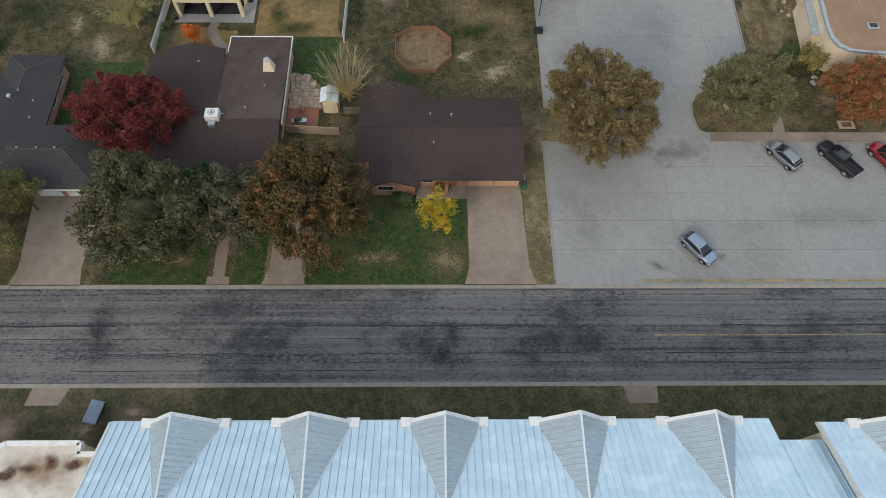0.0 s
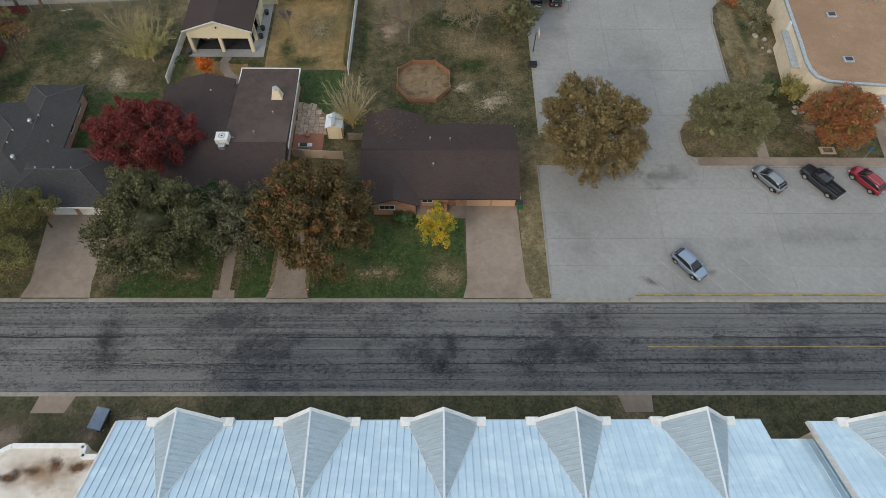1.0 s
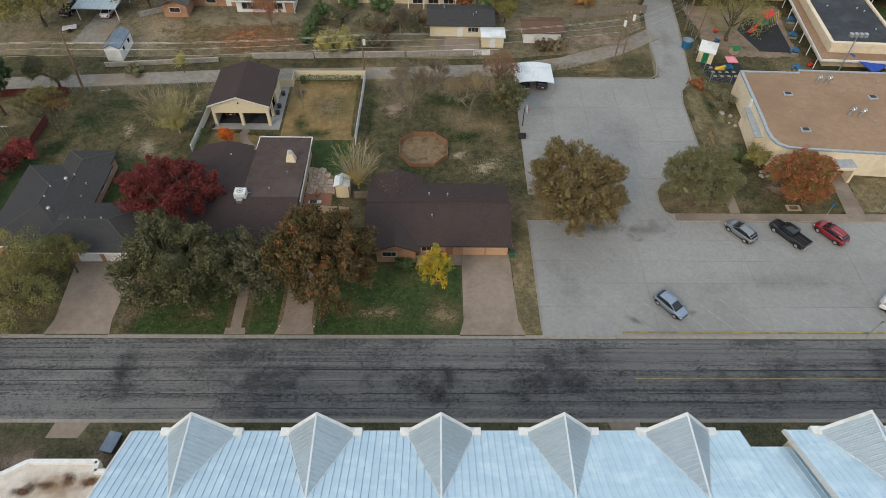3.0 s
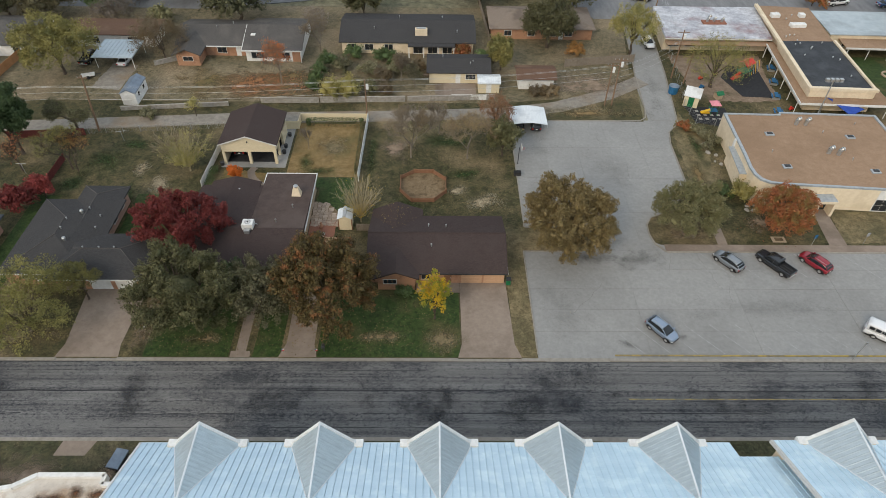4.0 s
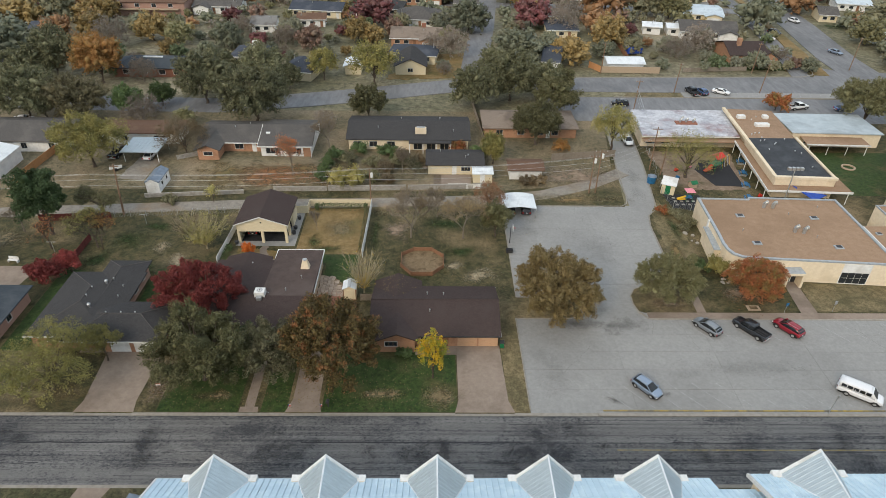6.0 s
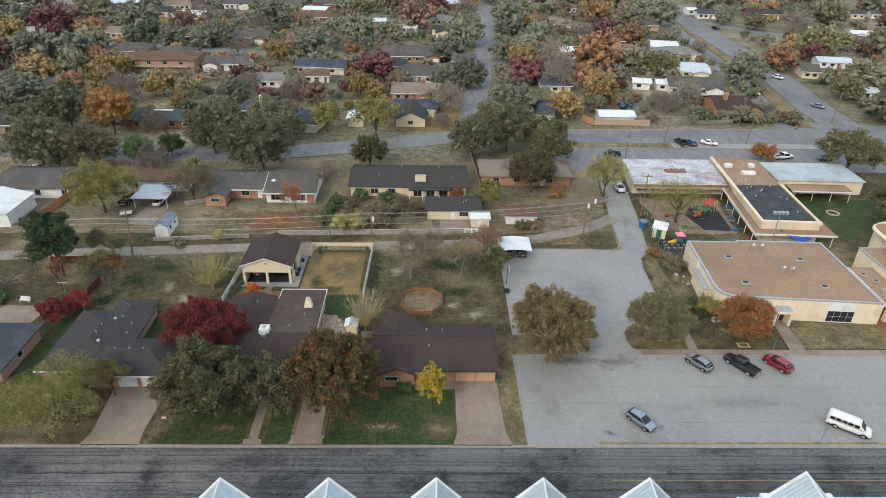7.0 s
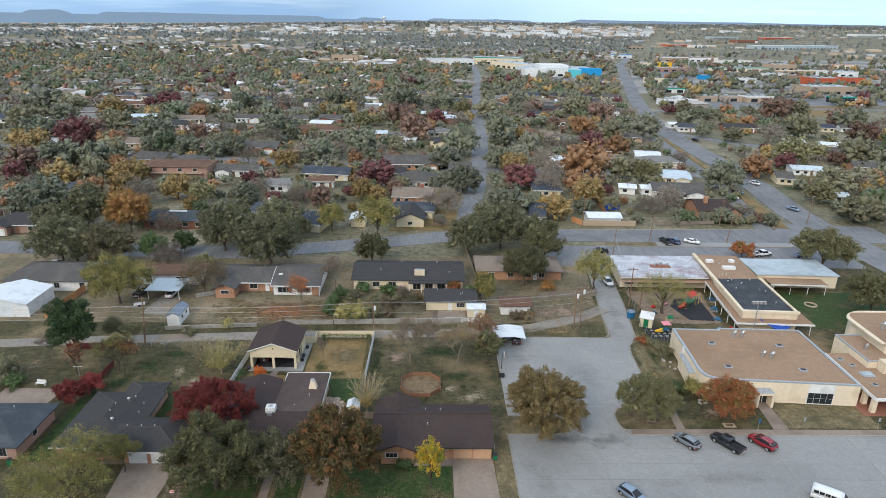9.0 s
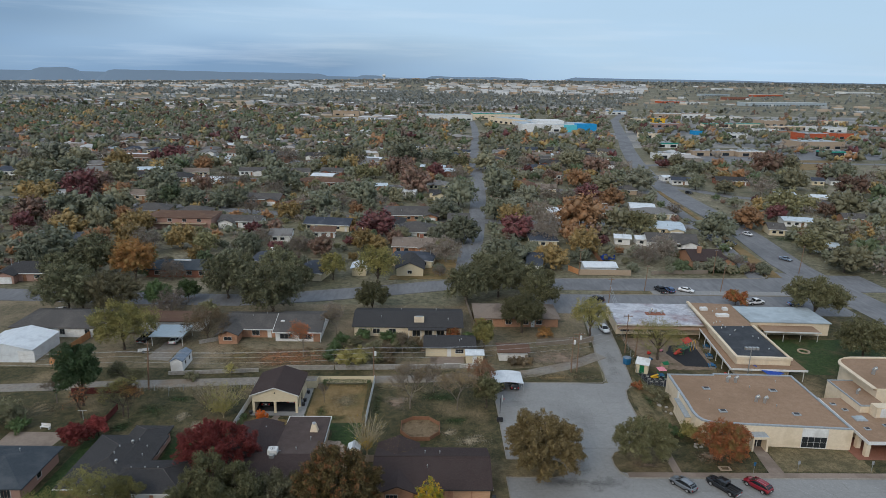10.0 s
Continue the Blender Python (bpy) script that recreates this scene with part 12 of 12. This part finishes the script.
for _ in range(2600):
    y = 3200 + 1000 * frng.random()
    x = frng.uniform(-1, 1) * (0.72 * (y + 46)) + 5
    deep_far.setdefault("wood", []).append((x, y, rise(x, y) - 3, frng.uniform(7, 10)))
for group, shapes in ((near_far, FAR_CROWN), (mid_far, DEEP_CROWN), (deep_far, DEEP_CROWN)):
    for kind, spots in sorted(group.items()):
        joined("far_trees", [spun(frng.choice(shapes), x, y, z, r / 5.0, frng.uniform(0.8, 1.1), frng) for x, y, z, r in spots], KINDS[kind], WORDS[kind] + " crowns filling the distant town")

# far houses and sheds: joined stuff
FAR_WALL = mk("far_wall", (0.36, 0.30, 0.25), (0.56, 0.50, 0.44), 0.02, island=0.45, bump=0)
FAR_ROOF = mk("far_roof", (0.20, 0.19, 0.18), (0.31, 0.29, 0.27), 0.02, island=0.5, bump=0)
FAR_WHITE = mk("far_white", (0.50, 0.51, 0.52), (0.64, 0.64, 0.63), 0.02, island=0.3, bump=0)
walls, roofs, pale = Mesh(), Mesh(), Mesh()


def far_house(x, y, w_, d_, e, h, pale_roof):
    z = rise(x, y)
    walls.box(x - w_ / 2, x + w_ / 2, y - d_ / 2, y + d_ / 2, z, z + e)
    hip(pale if pale_roof else roofs, x - w_ / 2 - 0.5, x + w_ / 2 + 0.5, y - d_ / 2 - 0.5, y + d_ / 2 + 0.5, z + e, h, 0.1)


for _ in range(1500):
    y = 470 + 1000 * frng.random()
    x = frng.uniform(-1, 1) * (0.72 * (y + 46)) + 5
    if road_gap(x, y) < 12 or commercial(x, y) or noise.noise(Vector((x / 260, y / 160, 3.3))) < -0.25:
        continue
    far_house(x, y, frng.uniform(12, 22), frng.uniform(9, 13), 3.0, frng.uniform(1.2, 2.2), frng.random() < 0.15)
tagged(part("far_house_walls", walls, FAR_WALL), "brick and pale walls of distant houses", "houses", kind="stuff")
tagged(part("far_house_roofs", roofs, FAR_ROOF), "grey and brown roofs of distant houses", "roofs", kind="stuff")
tagged(part("far_pale_roofs", pale, FAR_WHITE), "pale roofs of distant houses", "roofs", kind="stuff")
boxes, walls_far = Mesh(), Mesh()
FAR_TAN = mk("far_tan", (0.38, 0.29, 0.21), (0.52, 0.42, 0.32), 0.02, island=0.35, bump=0)
for _ in range(1500):
    y = 1000 + 3700 * frng.random() ** 0.75
    x = frng.uniform(-1, 1) * (0.72 * (y + 46)) + 5
    if noise.noise(Vector((x / 900, y / 260, 1.1))) < 0.05 or road_gap(x, y) < 12:
        continue
    w_, d_, z = frng.uniform(8, 32), frng.uniform(8, 18), rise(x, y)
    (boxes if frng.random() < 0.45 else walls_far).box(x - w_ / 2, x + w_ / 2, y - d_ / 2, y + d_ / 2, z, z + frng.uniform(3, 6.5))
for _ in range(520):
    y = 2100 + 1300 * frng.random()
    x = y * frng.choice((frng.uniform(-0.62, -0.05), frng.uniform(0.0, 0.33)))
    w_, d_, z = frng.uniform(12, 50), frng.uniform(12, 30), rise(x, y)
    (boxes if frng.random() < 0.7 else walls_far).box(x - w_ / 2, x + w_ / 2, y - d_ / 2, y + d_ / 2, z, z + frng.uniform(4, 11))
tagged(part("far_tan_buildings", walls_far, FAR_TAN), "tan distant commercial buildings", "buildings", kind="stuff")
tagged(part("far_buildings", boxes, FAR_WHITE), "pale distant commercial buildings catching the light", "buildings", kind="stuff")


# lots and fields among the shops
structure("shop_lot", Mesh().prism([(95, 660), (225, 655), (235, 735), (95, 735)], 0.0, 0.15), CONCRETE, "pale concrete lot before a supermarket", "parking lot")
structure("shop_lot", Mesh().prism([(178, 446), (313, 499), (367, 596), (233, 546)], 0.0, 0.13), ASPHALT_FAR, "grey asphalt shopping lot", "parking lot")
structure("shop_lot", Mesh().prism([(312, 491), (395, 502), (518, 680), (384, 621)], 0.0, 0.132), ASPHALT_FAR, "grey asphalt lot before a tan store", "parking lot")
structure("shop_lot", Mesh().prism([(274, 747), (406, 758), (455, 858), (296, 861)], 0.0, 0.134), ASPHALT_FAR, "grey lot beside the avenue", "parking lot")
structure("field", Mesh().prism([(275, 430), (317, 434), (359, 494), (310, 491)], 0.0, 0.14), GRASS_TAN, "tan dormant field among shops", "field")
structure("field", Mesh().prism([(168, 411), (214, 416), (225, 442), (177, 439)], 0.0, 0.14), GRASS_DRY, "dry grass strip beside the avenue", "field")
structure("shop_lot", Mesh().prism([(194, 568), (477, 614), (936, 1270), (341, 1091)], 0.0, 0.12), PALE_LOT, "pale lots and yards among the shops", "parking lot")
structure("field", Mesh().prism([(-170, 835), (-75, 828), (-45, 935), (-104, 985), (-186, 960)], 0.0, 0.14), GRASS_TAN, "tan dormant field", "field")
structure("field", Mesh().strip([(-1000, 880), (-690, 1015), (-625, 1120), (-595, 1325), (-515, 1580), (-380, 2000), (-150, 2500)], 42, 0.0, 1.5), GRASS_DRY, "long dry grass field in the distance", "field")

# the hills' haze is put into the material: blue emission over a dark base
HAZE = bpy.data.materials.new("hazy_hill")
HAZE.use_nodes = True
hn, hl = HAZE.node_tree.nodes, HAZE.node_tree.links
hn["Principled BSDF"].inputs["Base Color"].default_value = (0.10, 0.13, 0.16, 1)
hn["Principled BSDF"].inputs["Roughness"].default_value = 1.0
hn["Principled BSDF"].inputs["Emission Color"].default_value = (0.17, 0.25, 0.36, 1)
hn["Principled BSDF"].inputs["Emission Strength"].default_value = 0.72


def hill(x0, x1, z, label, seed, shoulder=0.12, y0=4700):
    """A flat-topped hill far off, with sloping shoulders and an uneven rim."""
    rnd, m, n = random.Random(seed), Mesh(), 40
    prof = []
    for i in range(n + 1):
        t = i / n
        k = min(1.0, t / shoulder, (1 - t) / shoulder)
        k = k * k * (3 - 2 * k)
        prof.append((x0 + (x1 - x0) * t, -60 + (z + 60) * k + (rnd.uniform(-1.0, 1.0) + 5.0 * noise.noise(Vector((7.3 * t, seed, 0.4)))) * k))
    for (xa, za), (xb, zb) in zip(prof, prof[1:]):
        m.poly([(xa, y0, -90), (xb, y0, -90), (xb, y0 + 60, zb), (xa, y0 + 60, za)])
        m.poly([(xa, y0 + 60, za), (xb, y0 + 60, zb), (xb, y0 + 130, zb - 6), (xa, y0 + 130, za - 6)])
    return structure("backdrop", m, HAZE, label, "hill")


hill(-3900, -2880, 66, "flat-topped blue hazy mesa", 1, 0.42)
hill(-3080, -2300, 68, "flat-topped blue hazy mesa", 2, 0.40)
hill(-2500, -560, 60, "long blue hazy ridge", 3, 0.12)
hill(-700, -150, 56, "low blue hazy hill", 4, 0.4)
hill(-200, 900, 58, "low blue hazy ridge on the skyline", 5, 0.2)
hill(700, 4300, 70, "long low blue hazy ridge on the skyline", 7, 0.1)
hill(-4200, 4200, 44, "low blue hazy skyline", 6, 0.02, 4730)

# water tower and hills on the skyline
wt = thing("water_tower", -290, 4180, rise(-290, 4180), 0, "white water tower on the skyline", "water tower")
part("stem", Mesh().tube((0, 0, 0), (0, 0, 24), 5, 4.5, 10), WHITE, wt)
part("tank", Mesh().tube((0, 0, 20), (0, 0, 25), 5, 13, 14).tube((0, 0, 25), (0, 0, 32), 13, 13, 14).tube((0, 0, 32), (0, 0, 37), 13, 3, 14), WHITE, wt)
